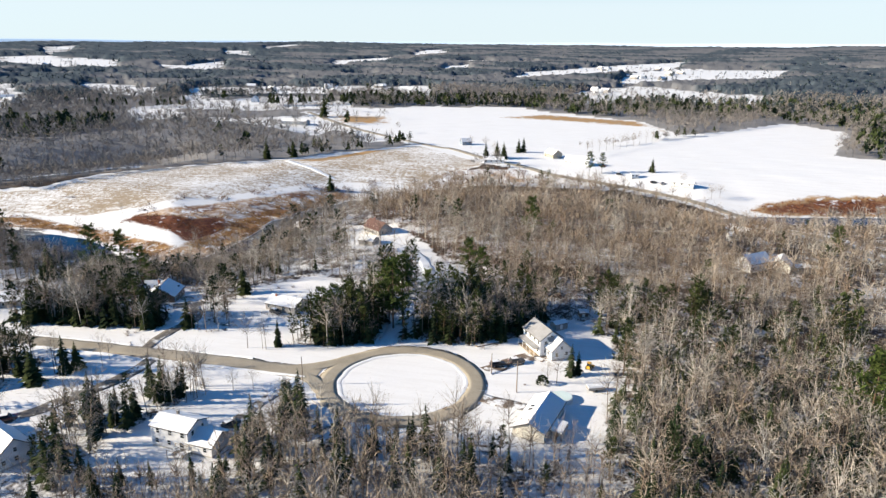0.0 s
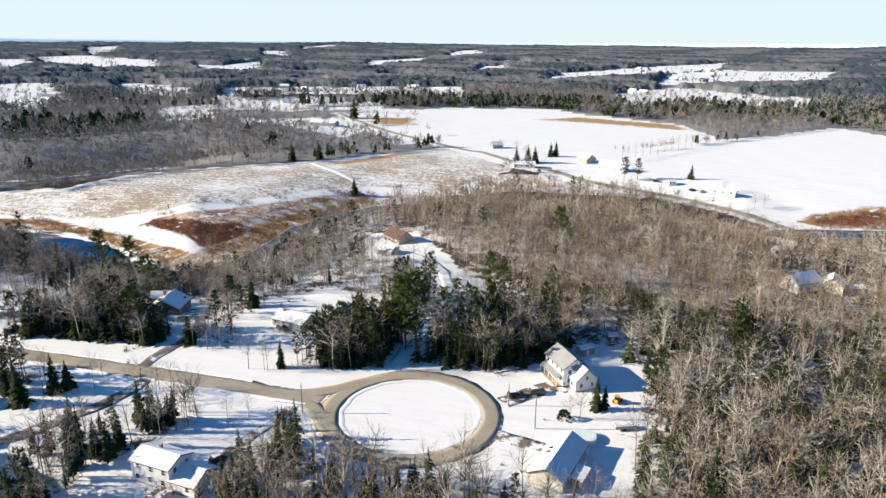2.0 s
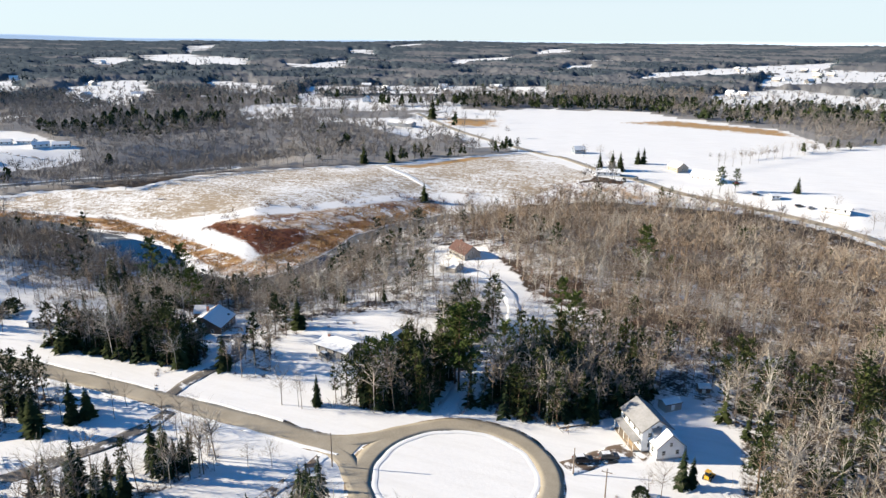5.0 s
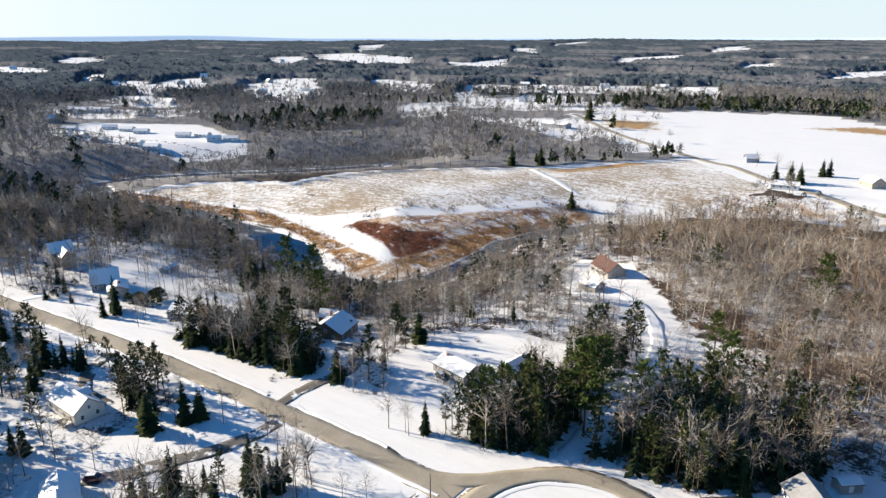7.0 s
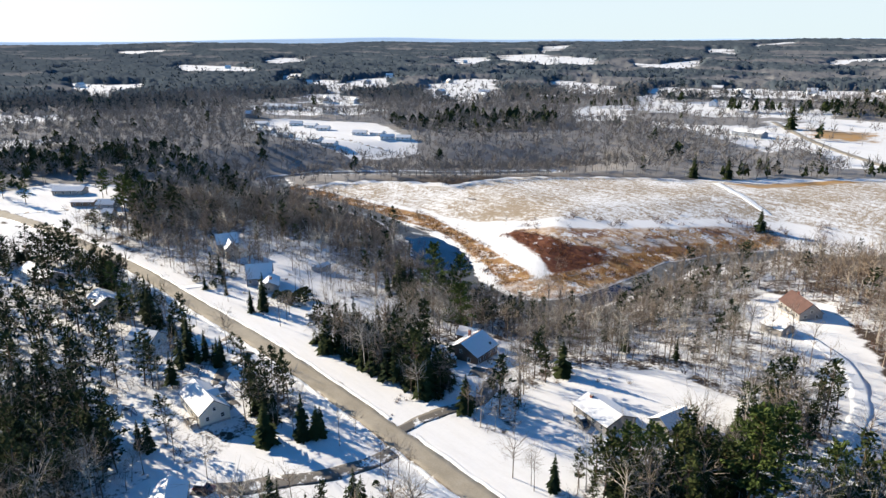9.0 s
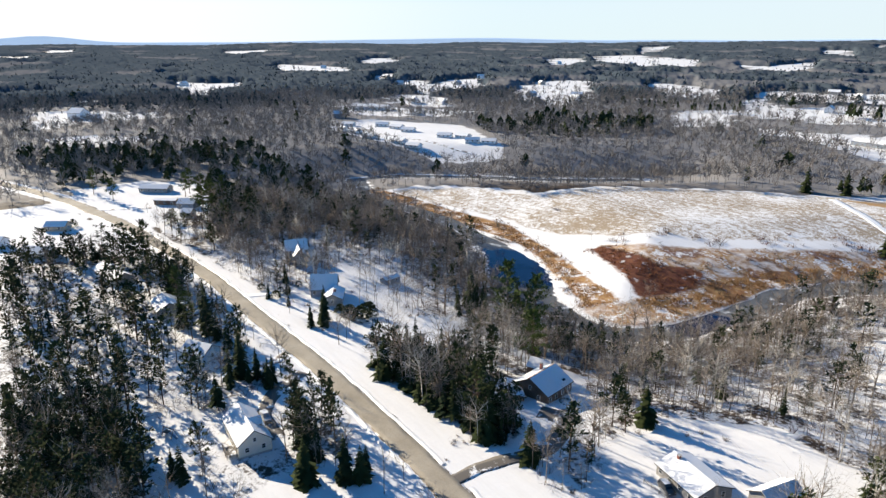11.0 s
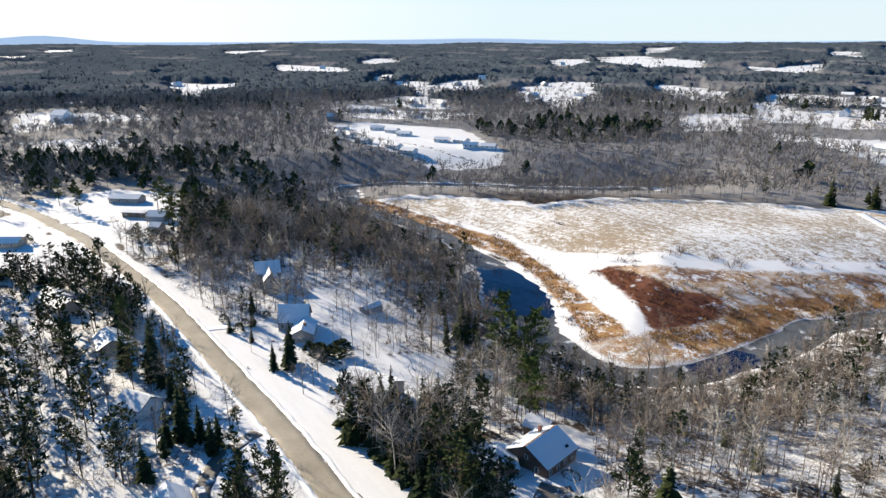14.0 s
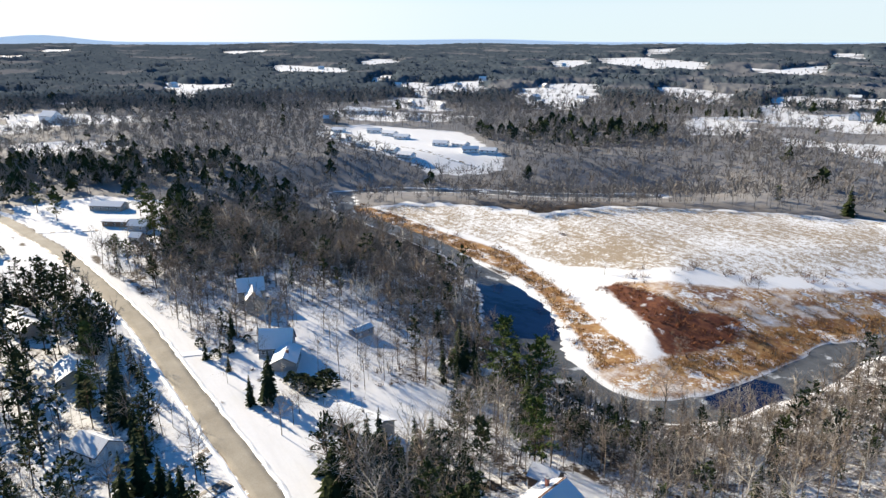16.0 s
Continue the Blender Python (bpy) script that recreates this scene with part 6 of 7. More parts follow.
def deck(home, m, w, d, z, rail=True):
    bm = boxed(0, w, 0, d, z - 0.16, z)
    part("deck", bm, DECK, home, "raised timber deck half under snow").matrix_local = m
    for px in (0.1, w / 2, w - 0.1):
        for py in (0.1, d - 0.1):
            part("deck_post", boxed(px - 0.06, px + 0.06, py - 0.06, py + 0.06, -1.0, z + (0.95 if rail else -0.17)), WOOD, home).matrix_local = m
    if rail:
        for y0 in (0.06, d - 0.14):
            part("deck_rail", boxed(0, w, y0, y0 + 0.07, z + 0.96, z + 1.04), WOOD, home).matrix_local = m


def build_houses():
    h = start_house("gable_house", "two-storey white house with porch and gabled garage, thinly snowed", 35, 28.5)
    gable_block(h, -0.2, 0.3, -57, 11, 7.6, 5.4, 7.9, WHITE_SIDING, SHINGLE, rows=2, wins=(4, 2), door=(-1, 2, 0))
    gable_block(h, 4.2, -3.6, -57, 7.2, 6.8, 3.2, 6.2, WHITE_SIDING, ROOF_SNOW, rows=1, wins=(2, 2))
    m = pose(-0.2, 0.3, 0, 0, 0, -57)
    part("porch_roof", solid([(-3.8, 3.3), (-5.7, 2.75), (-5.7, 2.6), (-3.8, 3.1)], "x", -5.2, 5.2), SHINGLE, h).matrix_local = m
    for k in range(5):
        part("porch_post", boxed(-5.1 + 2.5 * k, -4.98 + 2.5 * k, -5.6, -5.48, -0.1, 2.66), TRIM, h).matrix_local = m
    part("porch_floor", boxed(-5.2, 5.2, -5.7, -3.82, 0.05, 0.34), WOOD, h).matrix_local = m
    dormer(h, pose(4.2, -3.6, 0, 0, 0, -57) @ pose(-0.4, -2.9, 3.7), 2.6, 3.0, 1.4, WHITE_SIDING, SHINGLE)
    h = start_house("garden_shed", "small grey garden shed with a snowy roof", 39.2, 45.5, "shed")
    gable_block(h, 0, 0, 41, 5.0, 3.2, 2.1, 2.7, GREY_SIDING, ROOF_SNOW, wins=(1, 0), over=0.2, door=(-1, 0, 0))
    h = start_house("wood_hut", "tiny open hut with a snowy roof at the wood's edge", 47, 58.6, "hut")
    gable_block(h, 0, 0, 20, 3.0, 2.4, 1.8, 2.5, BROWN_SIDING, ROOF_SNOW, wins=(1, 0), over=0.35, door=(-1, 0, 0))
    h = start_house("ranch_house", "long cream ranch house under a low snow-covered gable roof", 37.4, -16.5)
    gable_block(h, 0, 0, 76, 17, 8.0, 2.7, 4.6, CREAM_SIDING, ROOF_SNOW, wins=(5, 0))
    m = pose(0, 0, 0, 0, 0, 76)
    part("lean_to_roof", solid([(-4.5, 2.5), (-7.4, 2.2), (-7.4, 2.05), (-4.5, 2.3)], "x", -5.4, 0.4), ROOF_SNOW, h).matrix_local = m
    for k in (-5.2, -2.6, 0.2):
        part("lean_to_post", boxed(k - 0.07, k + 0.07, -7.3, -7.16, -0.6, 2.1), WOOD, h).matrix_local = m
    for px, py in ((1.2, 2.3), (-0.6, 2.3)):
        part("skylight", boxed(-0.35, 0.35, -0.5, 0.5, 0.0, 0.09), GLASS, h, "dark roof window").matrix_local = m @ pose(px, py, 4.6 + 0.34 - 0.475 * py, -25.4, 0, 0)
    part("lean_to_wall", boxed(-5.3, 0.3, -5.9, -5.8, -0.4, 1.9), BROWN_SIDING, h, "stacked firewood wall").matrix_local = m
    pool = tagged(new("swimming_pool"), "round above-ground pool, frozen over beside the ranch house", "swimming pool")
    pool.location = (42.4, -3.3, gz(42.4, -3.3))
    part("pool_wall", round_prism(0, 0, -0.4, 1.25, 2.9, sides=28), TRIM, pool)
    part("pool_ice", round_prism(0, 0, 1.253, 1.3, 2.75, sides=28), POOL_ICE, pool, "pale green frozen pool cover")
    h = start_house("white_house", "white two-storey house with a low snowy roof and a one-storey wing", -45.8, -43.5)
    gable_block(h, 0, 0, -7, 10.4, 7.2, 5.3, 6.7, WHITE_SIDING, ROOF_SNOW, rows=2, wins=(3, 2))
    gable_block(h, 8.2, -0.6, -7, 6.6, 7.8, 2.7, 4.5, WHITE_SIDING, ROOF_SNOW, wins=(2, 0), door=(-1, 0, 0))
    chimney(h, -0.8, 1.2, 5.5, 7.5, STONE, 0.6)
    deck(h, pose(1.0, -7.4, 0, 0, 0, -7), 4.6, 3.2, 1.3)
    h = start_house("corner_house", "white house with a steep gable and snowy roofs", -85, -56)
    gable_block(h, 3.5, -1.7, -25, 12, 8.0, 3.4, 6.6, WHITE_SIDING, ROOF_SNOW, wins=(3, 3))
    gable_block(h, -6.8, 3.3, -25, 9.5, 7.0, 2.8, 4.8, WHITE_SIDING, ROOF_SNOW, wins=(3, 1))
    h = start_house("dormer_house", "cream one-and-a-half-storey house with a snowy roof and a dormer", -125.5, -32)
    gable_block(h, 0, 0, -2, 14.5, 7.6, 3.3, 6.2, CREAM_SIDING, ROOF_SNOW, wins=(4, 2))
    dormer(h, pose(0, 0, 0, 0, 0, -2) @ pose(1.5, 3.0, 3.9, 0, 0, 180), 2.8, 2.9, 1.2, GREY_SIDING, ROOF_SNOW)
    deck(h, pose(2.0, -6.4, 0, 0, 0, -2), 4.0, 2.4, 1.0)
    h = start_house("hillside_ranch", "low white ranch house under a deep snow roof in its clearing", -57.2, 42.2)
    gable_block(h, 0, 0, -12, 12.4, 9.2, 2.6, 4.4, GREY_SIDING, ROOF_SNOW, wins=(4, 2))
    chimney(h, -4.2, 0.2, 3.6, 5.1)
    h = start_house("ranch_garage", "small detached garage with a snow-covered roof", -44.4, 51.8, "garage")
    gable_block(h, 0, 0, 82, 9, 6.0, 2.5, 4.2, GREY_SIDING, ROOF_SNOW, wins=(1, 0))
    h = start_house("cabin_house", "dark-walled house with a broad snowy roof above the river", -108, 43.8)
    gable_block(h, 0, 0, 105, 11.5, 11.4, 3.2, 6.3, BROWN_SIDING, ROOF_SNOW, wins=(4, 2))
    at = pose(0, 0, 0, 0, 0, 105)
    part("ridge_shingles", solid([(-0.04, 6.64), (0.8, 6.2), (0.8, 6.02), (-0.04, 6.46)], "x", -6.1, 6.1), BROWN_ROOF, h, "dark shingles bare of snow along the ridge").matrix_local = at
    part("skylight", boxed(-0.5, 0.5, -0.35, 0.35, -0.05, 0.12, bevel=0.02), GLASS, h, "dark roof window in the snow").matrix_local = at @ pose(3.4, -4.5, 4.16, 28, 0, 0)
    gable_block(h, -2.7, -9.8, -28, 8.6, 7.4, 2.5, 3.5, BROWN_SIDING, ROOF_SNOW, wins=(2, 0))
    gable_block(h, -8.6, 6.6, 23, 6.0, 5.0, 2.8, 4.6, BROWN_SIDING, ROOF_SNOW, wins=(1, 0))
    chimney(h, -2.8, 1.8, 4.2, 7.2)
    h = start_house("brown_roof_house", "grey house with a dark red-brown shingle roof on the wooded rise", -57.8, 152.6)
    gable_block(h, 0, 0, -38, 13.5, 8.0, 3.0, 6.4, GREY_SIDING, BROWN_ROOF, snow=False, wins=(4, 2))
    chimney(h, -2.2, 2.2, 5.0, 7.4)
    deck(h, pose(-8.2, -0.8, 0, 0, 0, -38), 9, 2.6, 1.4)
    h = start_house("rise_garage", "small garage with a snowy roof below the brown-roofed house", -55.3, 130.4, "garage")
    gable_block(h, 0, 0, -14, 7.6, 6.4, 2.4, 3.9, GREY_SIDING, ROOF_SNOW, wins=(1, 1))
    h = start_house("steep_roof_house", "slate-blue house with a steep snowy roof and a white-roofed wing", -208.4, 22.4)
    gable_block(h, 0, 0, 62, 9.6, 8.4, 3.0, 7.4, BLUE_SIDING, ROOF_SNOW, wins=(3, 2))
    gable_block(h, 9.2, -0.4, -28, 11, 7.0, 2.6, 4.3, GREY_SIDING, ROOF_SNOW, wins=(4, 1))
    chimney(h, 11.0, -0.6, 3.6, 5.2)
    h = start_house("tall_house", "tall dark house with steep snowy roofs among the trees", -251, 27.6)
    gable_block(h, -2.5, 0.5, 76, 9.0, 9.0, 5.6, 9.0, GREY_SIDING, ROOF_SNOW, rows=2, wins=(3, 2))
    gable_block(h, 4.8, -0.8, -14, 8.0, 5.2, 5.0, 7.6, GREY_SIDING, ROOF_SNOW, rows=2, wins=(2, 1))
    h = start_house("plank_shed", "blue-grey shed with a snowy roof and a white door", -212.6, 52.2, "shed")
    gable_block(h, 0, 0, 106, 7.6, 3.8, 2.1, 2.9, BLUE_SIDING, ROOF_SNOW, wins=(2, 0), over=0.25, door=(-1, 0, 0))
    h = start_house("grey_ranch", "grey ranch house, its snowy roof melted bare in one patch", -156.8, 25.2)
    gable_block(h, 0, 0, 25, 15, 9, 2.7, 4.6, GREY_SIDING, snow_cover("half_melted_roof", (0.2, 0.19, 0.18), 0.42, 0.16), wins=(4, 0))
    chimney(h, 0.6, 1.0, 4.0, 5.3, STONE, 0.5)
    h = start_house("pine_house", "tan house with a snowy hipped roof behind the spruces", -221, -31.6)
    gable_block(h, 0, 0, 0, 12, 8.4, 3.0, 5.2, TAN_SIDING, ROOF_SNOW, wins=(3, 3))
    h = start_house("small_house", "small pale house with a steep snowy roof among pines", -177, -30.4)
    gable_block(h, 0, 0, 32, 9, 7.2, 2.8, 5.0, WHITE_SIDING, ROOF_SNOW, wins=(3, 1))
    h = start_house("pair_house", "pale house with two snowy roofs behind dark pines", -274, -44)
    gable_block(h, 0, 0, 12, 10, 8.2, 3.0, 5.2, WHITE_SIDING, ROOF_SNOW, wins=(3, 1))
    gable_block(h, 10.5, 2.6, 20, 9.5, 8, 2.7, 4.8, GREY_SIDING, ROOF_SNOW, wins=(2, 0))
    more = [
        ("roadside_house", "long low house with a snowy roof beside the bend", -426, 2, 52, 18, 8, 2.8, 4.6, GREY_SIDING), ("mobile_home", "long dark mobile home with a white snowy roof", -388, 1, 50, 13, 5, 2.8, 3.5, BROWN_SIDING),
        ("roadside_house", "small house with a snowy gable roof", -375, 10, 48, 10, 7.5, 2.8, 5, BLUE_SIDING), ("roadside_shed", "little white-roofed shed behind evergreen shrubs", -355, 5.5, 40, 6, 5, 2.5, 4.2, GREY_SIDING),
        ("field_house", "house with a snow-covered roof in an open yard", -317, -66, 52, 14, 8, 2.8, 4.8, GREY_SIDING), ("field_house", "low house with a snowy roof by the field", -361, -56, 60, 10, 7, 2.6, 4.4, TAN_SIDING),
        ("field_house", "snow-roofed house in the open snow", -345, -84, 60, 12, 8, 2.8, 4.6, WHITE_SIDING), ("gambrel_house", "white house with a broad snowy roof deep in the wood", 117, 129, 38, 12.5, 8.4, 3.8, 6.8, WHITE_SIDING),
        ("wood_house", "cream gabled house with a deck in the wood", 128.6, 130.5, 72, 9.5, 8, 3.2, 6.0, CREAM_SIDING), ("wood_shed", "low shed with a snowy roof in the wood", 136.5, 131, 20, 6.5, 4.5, 2.2, 3.0, GREY_SIDING),
        ("wood_shed", "small white shed among bare trees", 118, 178, 10, 5, 4, 2.6, 4.0, WHITE_SIDING), ("wood_house", "house roof seen among bare trees", 126, 203, -40, 12, 7, 2.8, 4.6, GREY_SIDING), ("wood_house", "grey house with a snowy roof in the wood", 151, 97, 22, 15, 8, 2.9, 4.9, GREY_SIDING),
        ("farm_house", "small blue-grey house beyond the road", -64, 440, 30, 9, 7, 3, 5.6, BLUE_SIDING), ("farm_house", "white ranch house by the country road", -27, 358, 10, 16, 8, 2.8, 4.6, WHITE_SIDING), ("farm_house", "farmhouse with a tan roof by the fields", 17, 392, -50, 12, 9, 3.4, 6.5, TAN_SIDING),
        ("farm_barn", "white farm building with open sheds in the snow", 38, 366, -20, 20, 10, 3.6, 6.2, WHITE_SIDING), ("mobile_home", "long white mobile home in the snow", 110, 315, -20, 15, 5, 2.6, 3.6, WHITE_SIDING), ("farm_shed", "little white shed by the farm", 78, 330, 20, 5, 4, 2.4, 3.4, WHITE_SIDING),
        ("long_barn", "very long low barn with a snowy roof", -764, 318, 46, 46, 12, 4, 6, WHITE_SIDING), ("blue_barn", "blue gabled barn at the edge of the wood", -707, 250, 60, 14, 10, 5, 8, BLUE_SIDING), ("far_house", "pale house beyond the clearing", -683, 338, 30, 16, 9, 3.5, 6.5, WHITE_SIDING),
        ("long_shed", "long blue-roofed shed by the fields", -268, 528, -8, 30, 10, 3.6, 5.6, BLUE_SIDING), ("white_barn", "large white barn in a distant field", -850, -2, 40, 18, 14, 7, 12, WHITE_SIDING), ("far_house", "white house in a distant field", -832, 12, 40, 12, 8, 3.5, 6.5, WHITE_SIDING),
    ]
    for name, label, x, y, rot, L, W, eave, ridge, wall in more:
        h = start_house(name, label, x, y)
        gable_block(h, 0, 0, rot, L, W, eave, ridge, wall, ROOF_SNOW, wins=(max(2, int(L / 4)), 1), sink=2.0)
    one = start_house("loop_home", "one-storey home with a snowy roof on the loop of white lots", -614, 212, "house", "homes on the loop")
    gable_block(one, 0, 0, 0, 13, 8, 2.5, 4.4, WHITE_SIDING, ROOF_SNOW, wins=(3, 1), sink=2.0)
    for x, y, a in ((-590, 214, 10), (-552, 211, 25), (-618, 258, 50), (-594, 262, 30), (-570, 262, 40), (-497, 226, 30), (-515, 222, 20), (-519, 272, 40), (-506, 284, 20), (-480, 276, 60), (-468, 286, 40), (-640, 230, 40)):
        copy_thing(one, pose(x, y, gz(x, y), 0, 0, a))
    far = start_house("village_house", "distant white house with a snowy roof", -700, 600, "house", "village houses")
    gable_block(far, 0, 0, 0, 14, 9, 4.5, 8, WHITE_SIDING, ROOF_SNOW, wins=(2, 1), sink=3.0)
    dim = start_house("village_house", "distant grey house with a snowy roof", -740, 640, "house", "village houses")
    gable_block(dim, 0, 0, 40, 16, 9, 4.0, 7, GREY_SIDING, ROOF_SNOW, wins=(2, 1), sink=3.0)
    r = random.Random(77)
    spots = []
    while len(spots) < 46:
        a, d = radians(r.uniform(80, 168)), r.uniform(900, 2000)
        x, y = 10 + d * math.cos(a), -90 + d * math.sin(a)
        if inside_any(np.array([x]), np.array([y]), CLEARINGS[1:30])[0] > 6 and (x, y) not in spots and inside(np.array(x), np.array(y), CLEARINGS[0]) < -10:
            spots.append((x, y))
            copy_thing(far if len(spots) % 2 else dim, pose(x, y, gz(x, y), 0, 0, r.uniform(0, 180)))


build_houses()


# ---- vehicles and small things ----


def vehicle(name, label, x, y, rot, paint_mat, kind="suv"):
    car = tagged(new(name), label, "car")
    car.matrix_world = pose(x, y, gz(x, y) + 0.08, 0, 0, rot)
    side = {"suv": [(-2.3, 0.4), (2.25, 0.4), (2.3, 0.95), (1.1, 1.08), (-2.2, 1.1), (-2.35, 0.7)], "pickup": [(-2.8, 0.45), (2.7, 0.45), (2.75, 1.05), (1.3, 1.15), (-2.8, 1.15)]}[kind]
    cab = {"suv": [(-2.15, 1.1), (1.05, 1.08), (0.35, 1.7), (-1.9, 1.72)], "pickup": [(-0.9, 1.15), (1.25, 1.15), (0.65, 1.8), (-0.75, 1.82)]}[kind]
    part("body", solid(side, "y", -0.92, 0.92), paint_mat, car)
    part("cabin", solid(cab, "y", -0.78, 0.78), paint_mat, car)
    w = cab[2][0] - 0.1
    for s in (-1, 1):
        part("side_window", boxed(cab[3][0] + 0.2, w, s * 0.79 - 0.012, s * 0.79 + 0.012, 1.2, 1.58), GLASS, car)
    part("windscreen", solid([(cab[1][0] + 0.012, 1.14), (cab[2][0] + 0.03, 1.62), (cab[2][0] - 0.02, 1.62), (cab[1][0] - 0.04, 1.14)], "y", -0.7, 0.7), GLASS, car)
    part("roof_snow", boxed(cab[3][0] + 0.15, cab[2][0] - 0.15, -0.66, 0.66, 1.724 if kind == "suv" else 1.824, 1.79 if kind == "suv" else 1.88), SNOW, car, "thin snow on the roof")
    if kind == "pickup":
        part("load_bed", boxed(-2.7, -1.0, -0.75, 0.75, 1.153, 1.19), SNOW, car, "snow lying in the load bed")
    for s in (-1, 1):
        part("headlight", boxed(side[2][0] - 0.06, side[2][0] + 0.015, s * 0.68 - 0.18, s * 0.68 + 0.18, 0.75, 0.92), LAMP_GLASS, car)
        part("tail_light", boxed(side[0][0] - 0.06, side[0][0] + 0.02, s * 0.76 - 0.1, s * 0.76 + 0.1, 0.75, 1.0), RED_PAINT, car)
        for px in (side[0][0] + 0.85, side[1][0] - 0.8):
            bm = round_prism(0, 0, -0.12, 0.12, 0.36)
            wheel = part("wheel", bm, RUBBER, car)
            wheel.matrix_local = pose(px, s * 0.84, 0.36, 90)
            part("rim", round_prism(0, 0, -0.13, 0.13, 0.2), GREY_PAINT, wheel)


def tractor(name, label, x, y, rot, paint_mat):
    """A small loader: body, cab, arm with bucket and four wheels."""
    t = tagged(new(name), label, "tractor")
    t.matrix_world = pose(x, y, gz(x, y), 0, 0, rot)
    part("body", solid([(-1.3, 0.5), (1.2, 0.5), (1.3, 1.1), (0.2, 1.25), (-1.3, 1.3)], "y", -0.5, 0.5), paint_mat, t)
    part("cab", solid([(-1.1, 1.3), (0.1, 1.3), (0.0, 2.2), (-1.0, 2.2)], "y", -0.48, 0.48), GLASS, t)
    part("cab_roof", boxed(-1.15, 0.1, -0.55, 0.55, 2.2, 2.3), paint_mat, t)
    for s in (-1, 1):
        part("arm", solid([(-0.6, 1.3), (1.7, 0.7), (1.7, 0.55), (-0.6, 1.12)], "y", s * 0.62 - 0.07, s * 0.62 + 0.07), paint_mat, t)
        for px, r in ((-0.8, 0.55), (0.85, 0.42)):
            part("wheel", round_prism(0, 0, -0.16, 0.16, r), RUBBER, t).matrix_local = pose(px, s * 0.72, r, 90)
    part("bucket", solid([(1.6, 0.2), (2.3, 0.15), (2.3, 0.22), (1.75, 0.75), (1.6, 0.75)], "y", -0.85, 0.85), paint_mat, t)


def utility_pole(x, y, h, arm=True, turn=0):
    p = tagged(new("utility_pole"), "brown wooden utility pole", "utility pole", "utility poles")
    p.matrix_world = pose(x, y, gz(x, y), 0, 0, turn)
    part("pole", round_prism(0, 0, -0.6, h, 0.17, 0.11, 8), POLE, p)
    if arm:
        part("crossarm", boxed(-1.1, 1.1, -0.19, -0.11, h - 0.8, h - 0.66), POLE, p)
        for k in (-1, 0, 1):
            part("insulator", round_prism(k * 0.9, -0.15, h - 0.66, h - 0.45, 0.06, 0.04, 8), GREY_PAINT, p)


def build_small_things():
    vehicle("parked_suv", "black car parked on the gravel drive", 22.9, 13.0, 28, BLACK_PAINT)
    vehicle("parked_suv", "black car with snow on its roof parked nose to tail", 28.2, 16.4, 30, BLACK_PAINT)
    vehicle("pickup_truck", "silver pickup truck parked beside the house", -132.3, -25.4, -4, GREY_PAINT, "pickup")
    vehicle("parked_suv", "dark red car parked at the fork house", -93.6, -44.6, 40, DARK_RED_PAINT)
    vehicle("parked_suv", "black car on the drive of the white house", -37.4, -34.8, 62, BLACK_PAINT)
    vehicle("parked_suv", "dark car on the snow of the ranch yard", -59.0, 36.2, -20, BLACK_PAINT)
    vehicle("parked_suv", "black car by the farm road", 68, 335, -10, BLACK_PAINT)
    vehicle("parked_suv", "dark car by the mobile home", 91, 320, 20, BLACK_PAINT)
    vehicle("parked_suv", "grey car by the mobile home", 97, 318, 30, GREY_PAINT)
    vehicle("parked_suv", "dark car in the pines", -168, -24, 60, BLACK_PAINT)
    tractor("yellow_loader", "small yellow loader standing in the snowy yard", 49.6, 17.4, 70, YELLOW_PAINT)
    tractor("red_tractor", "red farm machine standing by the barn", 57, 360, 20, RED_PAINT)
    utility_pole(30.1, -1.7, 9.5)
    utility_pole(21.8, 7.7, 6.5, False)
    utility_pole(-28.8, -10.5, 8.5, False)
    trailer = tagged(new("utility_trailer"), "flat grey trailer heaped with snow at the wood's edge", "trailer")
    trailer.matrix_world = pose(51.2, 4.2, gz(51.2, 4.2), 0, 0, 22)
    part("box", boxed(-2.3, 2.3, -1.1, 1.1, 0.55, 1.35, bevel=0.04), GREY_SIDING, trailer)
    part("load_snow", solid([(-1.05, 1.354), (1.05, 1.354), (0.8, 1.62), (-0.7, 1.68)], "x", -2.25, 2.25), SNOW, trailer, "snow lying on the load")
    part("drawbar", boxed(2.31, 3.5, -0.06, 0.06, 0.5, 0.62), RUBBER, trailer)
    for sy in (-1, 1):
        part("wheel", round_prism(0, 0, -0.12, 0.12, 0.36), RUBBER, trailer).matrix_local = pose(0, sy * 1.0, 0.36, 90)
    bed_frame = tagged(new("garden_bed"), "long low timber bed frame filled with snow", "garden bed")
    bed_frame.matrix_world = pose(17.6, 28.4, gz(17.6, 28.4), 0, 0, 38)
    for y0 in (-1.3, 1.18):
        part("plank", boxed(-4.4, 4.4, y0, y0 + 0.12, -0.1, 0.32), WOOD, bed_frame)
    for x0 in (-4.52, 4.402):
        part("plank", boxed(x0, x0 + 0.118, -1.3, 1.3, -0.1, 0.32), WOOD, bed_frame)
    part("bed_snow", boxed(-4.39, 4.39, -1.17, 1.17, -0.1, 0.2), SNOW, bed_frame)
    stack = tagged(new("lumber_stack"), "stack of fresh boards by the porch", "lumber")
    stack.matrix_world = pose(32.2, 24.2, gz(32.2, 24.2), 0, 0, -57)
    for k in range(4):
        for j in range(4):
            part("board", boxed(-2.0 + 0.1 * (k % 2), 2.0, -0.5 + 0.25 * j, -0.28 + 0.25 * j, 0.002 + 0.1 * k, 0.09 + 0.1 * k), FRESH_WOOD, stack)
    play = tagged(new("play_set"), "dark timber climbing frame half buried in snow", "play set")
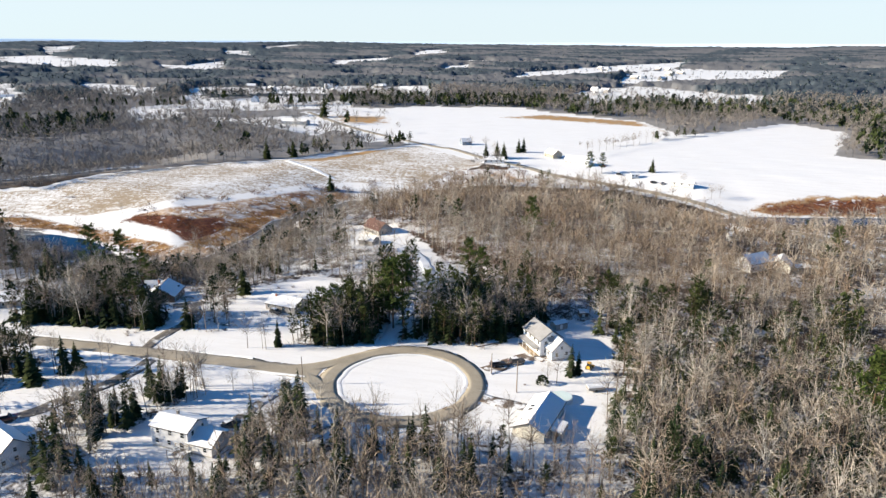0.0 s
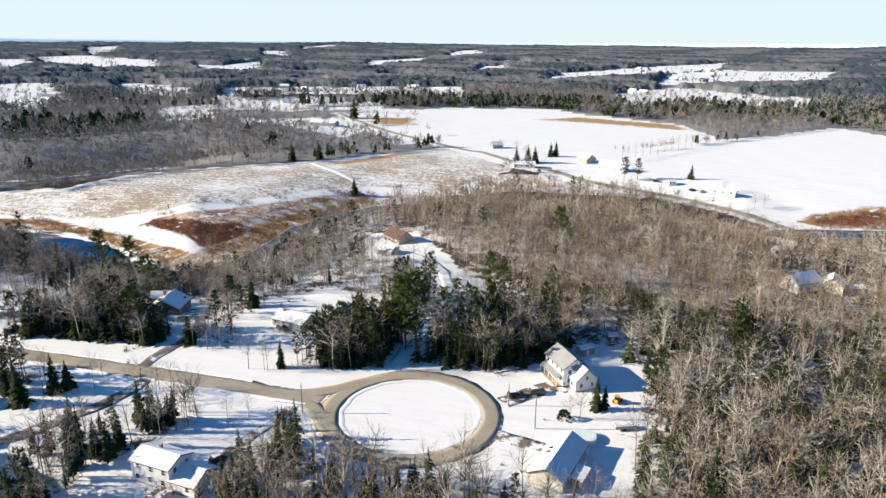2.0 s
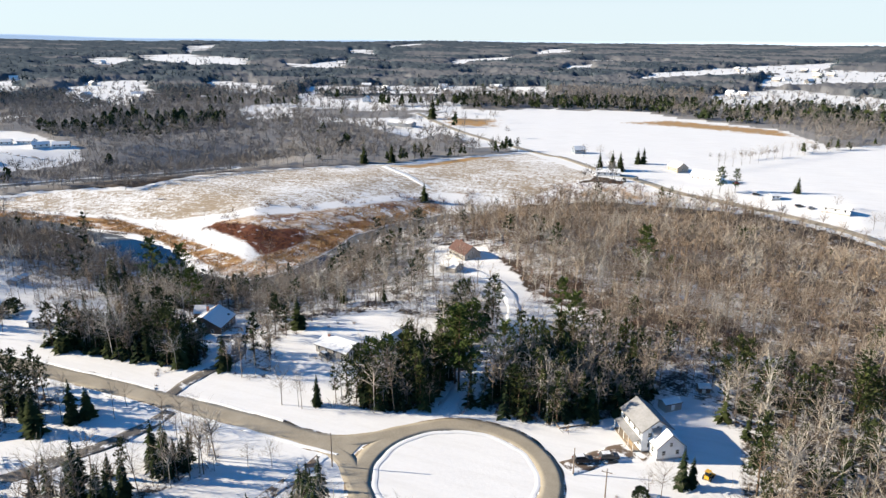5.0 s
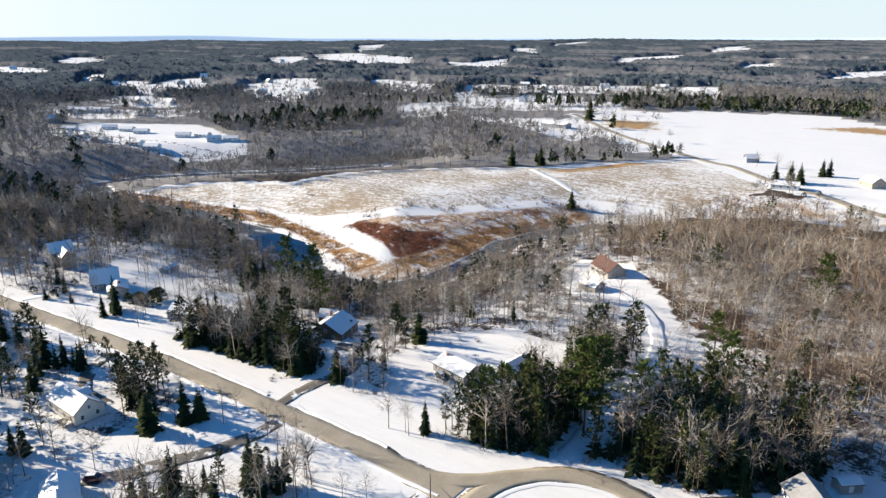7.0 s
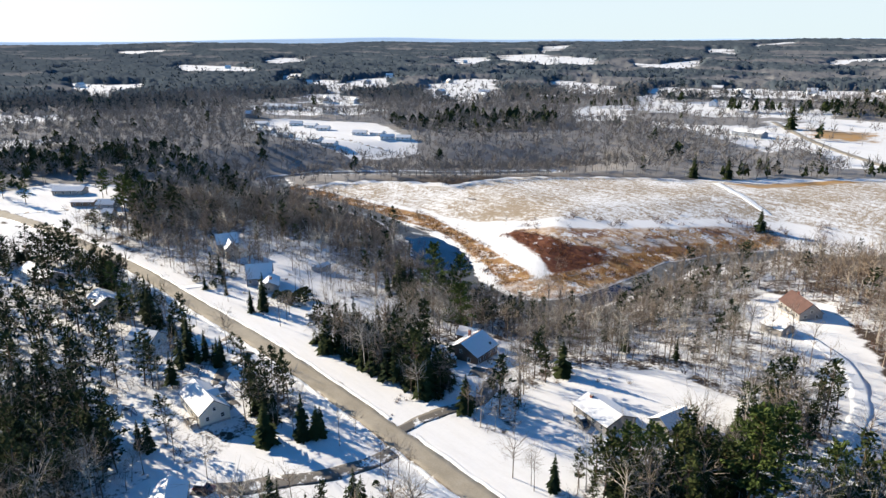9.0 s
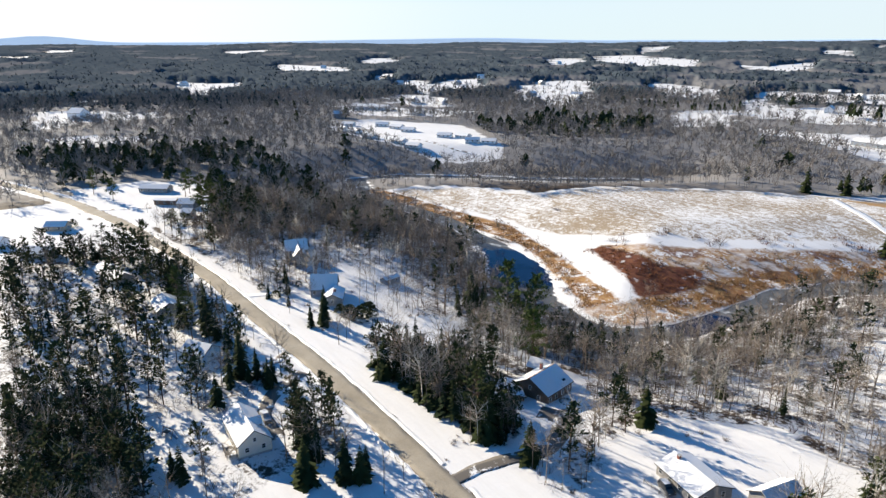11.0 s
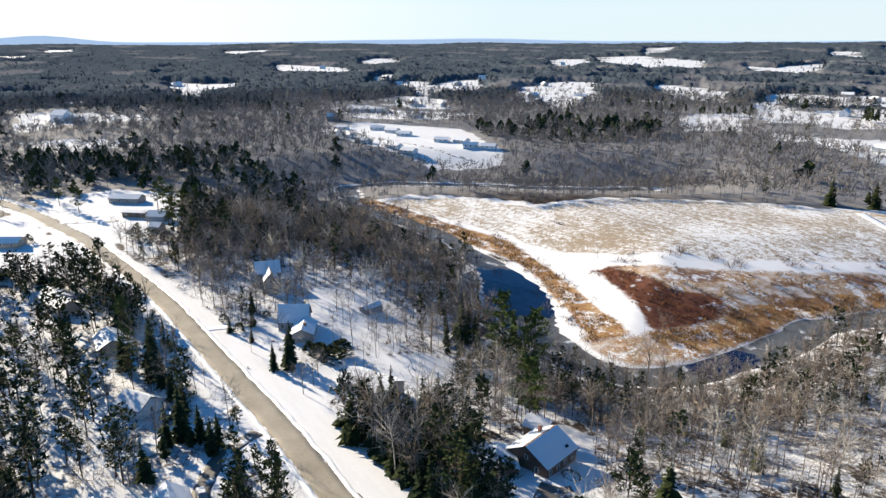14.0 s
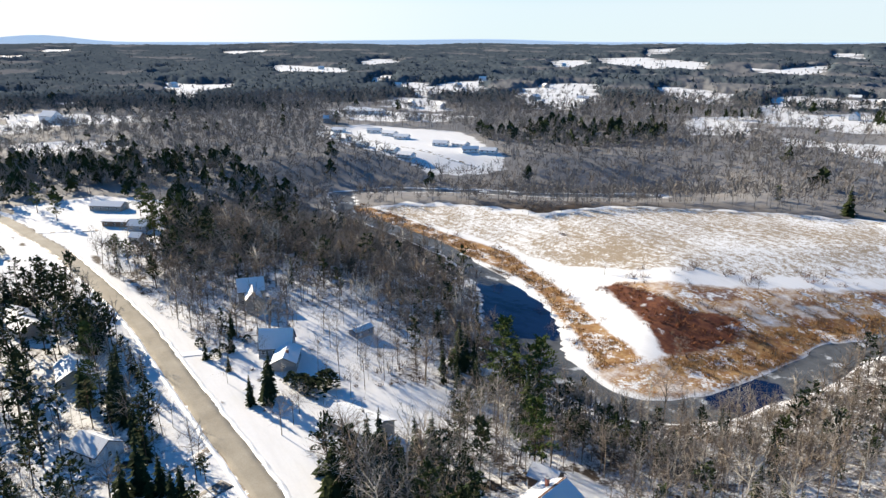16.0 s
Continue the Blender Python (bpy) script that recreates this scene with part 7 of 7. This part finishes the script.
    play.matrix_world = pose(-137, -47.4, gz(-137, -47.4), 0, 0, 30)
    for px in (-1.6, 1.6):
        for py in (-0.9, 0.9):
            part("leg", solid([(py * 1.2 - 0.06, -0.3), (py * 1.2 + 0.06, -0.3), (py * 0.1 + 0.06, 2.2), (py * 0.1 - 0.06, 2.2)], "x", px - 0.06, px + 0.06), BROWN_SIDING, play)
    part("beam", boxed(-1.9, 1.9, -0.08, 0.08, 2.2, 2.34), BROWN_SIDING, play)
    part("platform", boxed(-1.5, 0.1, -0.7, 0.7, 1.1, 1.2), BROWN_SIDING, play)
    part("slide", solid([(0.1, 1.2), (2.6, 0.1), (2.6, 0.02), (0.1, 1.1)], "y", -0.3, 0.3), BLUE_SIDING, play)
    bed = tagged(new("garden_ring"), "round flower bed edged with dark stones", "flower bed")
    bed.location = (-99.4, 45.2, gz(-99.4, 45.2))
    for k in range(14):
        a = 6.283 * k / 14
        part("stone", boxed(-0.35, 0.35, -0.25, 0.25, -0.1, 0.28, bevel=0.08), STONE, bed).matrix_local = pose(2.3 * math.cos(a), 1.7 * math.sin(a), 0, 0, 0, math.degrees(a) + 90)
    for n, (x0, y0, x1, y1) in enumerate(((-63.5, 34.4, -52.5, 33.4), (-190, 50, -183, 47))):
        fence = tagged(new("rail_fence"), "low weathered rail fence in the snow", "fence", "rail fences")
        L = math.hypot(x1 - x0, y1 - y0)
        fence.matrix_world = pose(x0, y0, gz((x0 + x1) / 2, (y0 + y1) / 2), 0, 0, math.degrees(math.atan2(y1 - y0, x1 - x0)))
        for k in range(int(L / 2.2) + 1):
            part("post", boxed(k * 2.2 - 0.06, k * 2.2 + 0.06, -0.06, 0.06, -0.5, 1.0), WOOD, fence)
        for z in (0.4, 0.8):
            part("rail", boxed(0, L, 0.062, 0.11, z, z + 0.1), WOOD, fence)
    hay = tagged(new("brush_pile"), "dark heap of brush in the stubble field", "brush pile")
    hay.location = (-271, 191, gz(-271, 191))
    r = np.random.RandomState(5)
    s = Shape(5)
    for _ in range(60):
        p = r.normal(size=3) * (2.2, 1.0, 0.0)
        s.blade(p, p + r.normal(size=3) * (1.2, 1.2, 0.5) + (0, 0, 0.6), 0.25)
    v, t, _ = s.arrays()
    heap = new("branches", mesh_from("branches", v, t, SHRUB, np.full(len(v), 0.2)))
    heap.parent = hay


build_small_things()
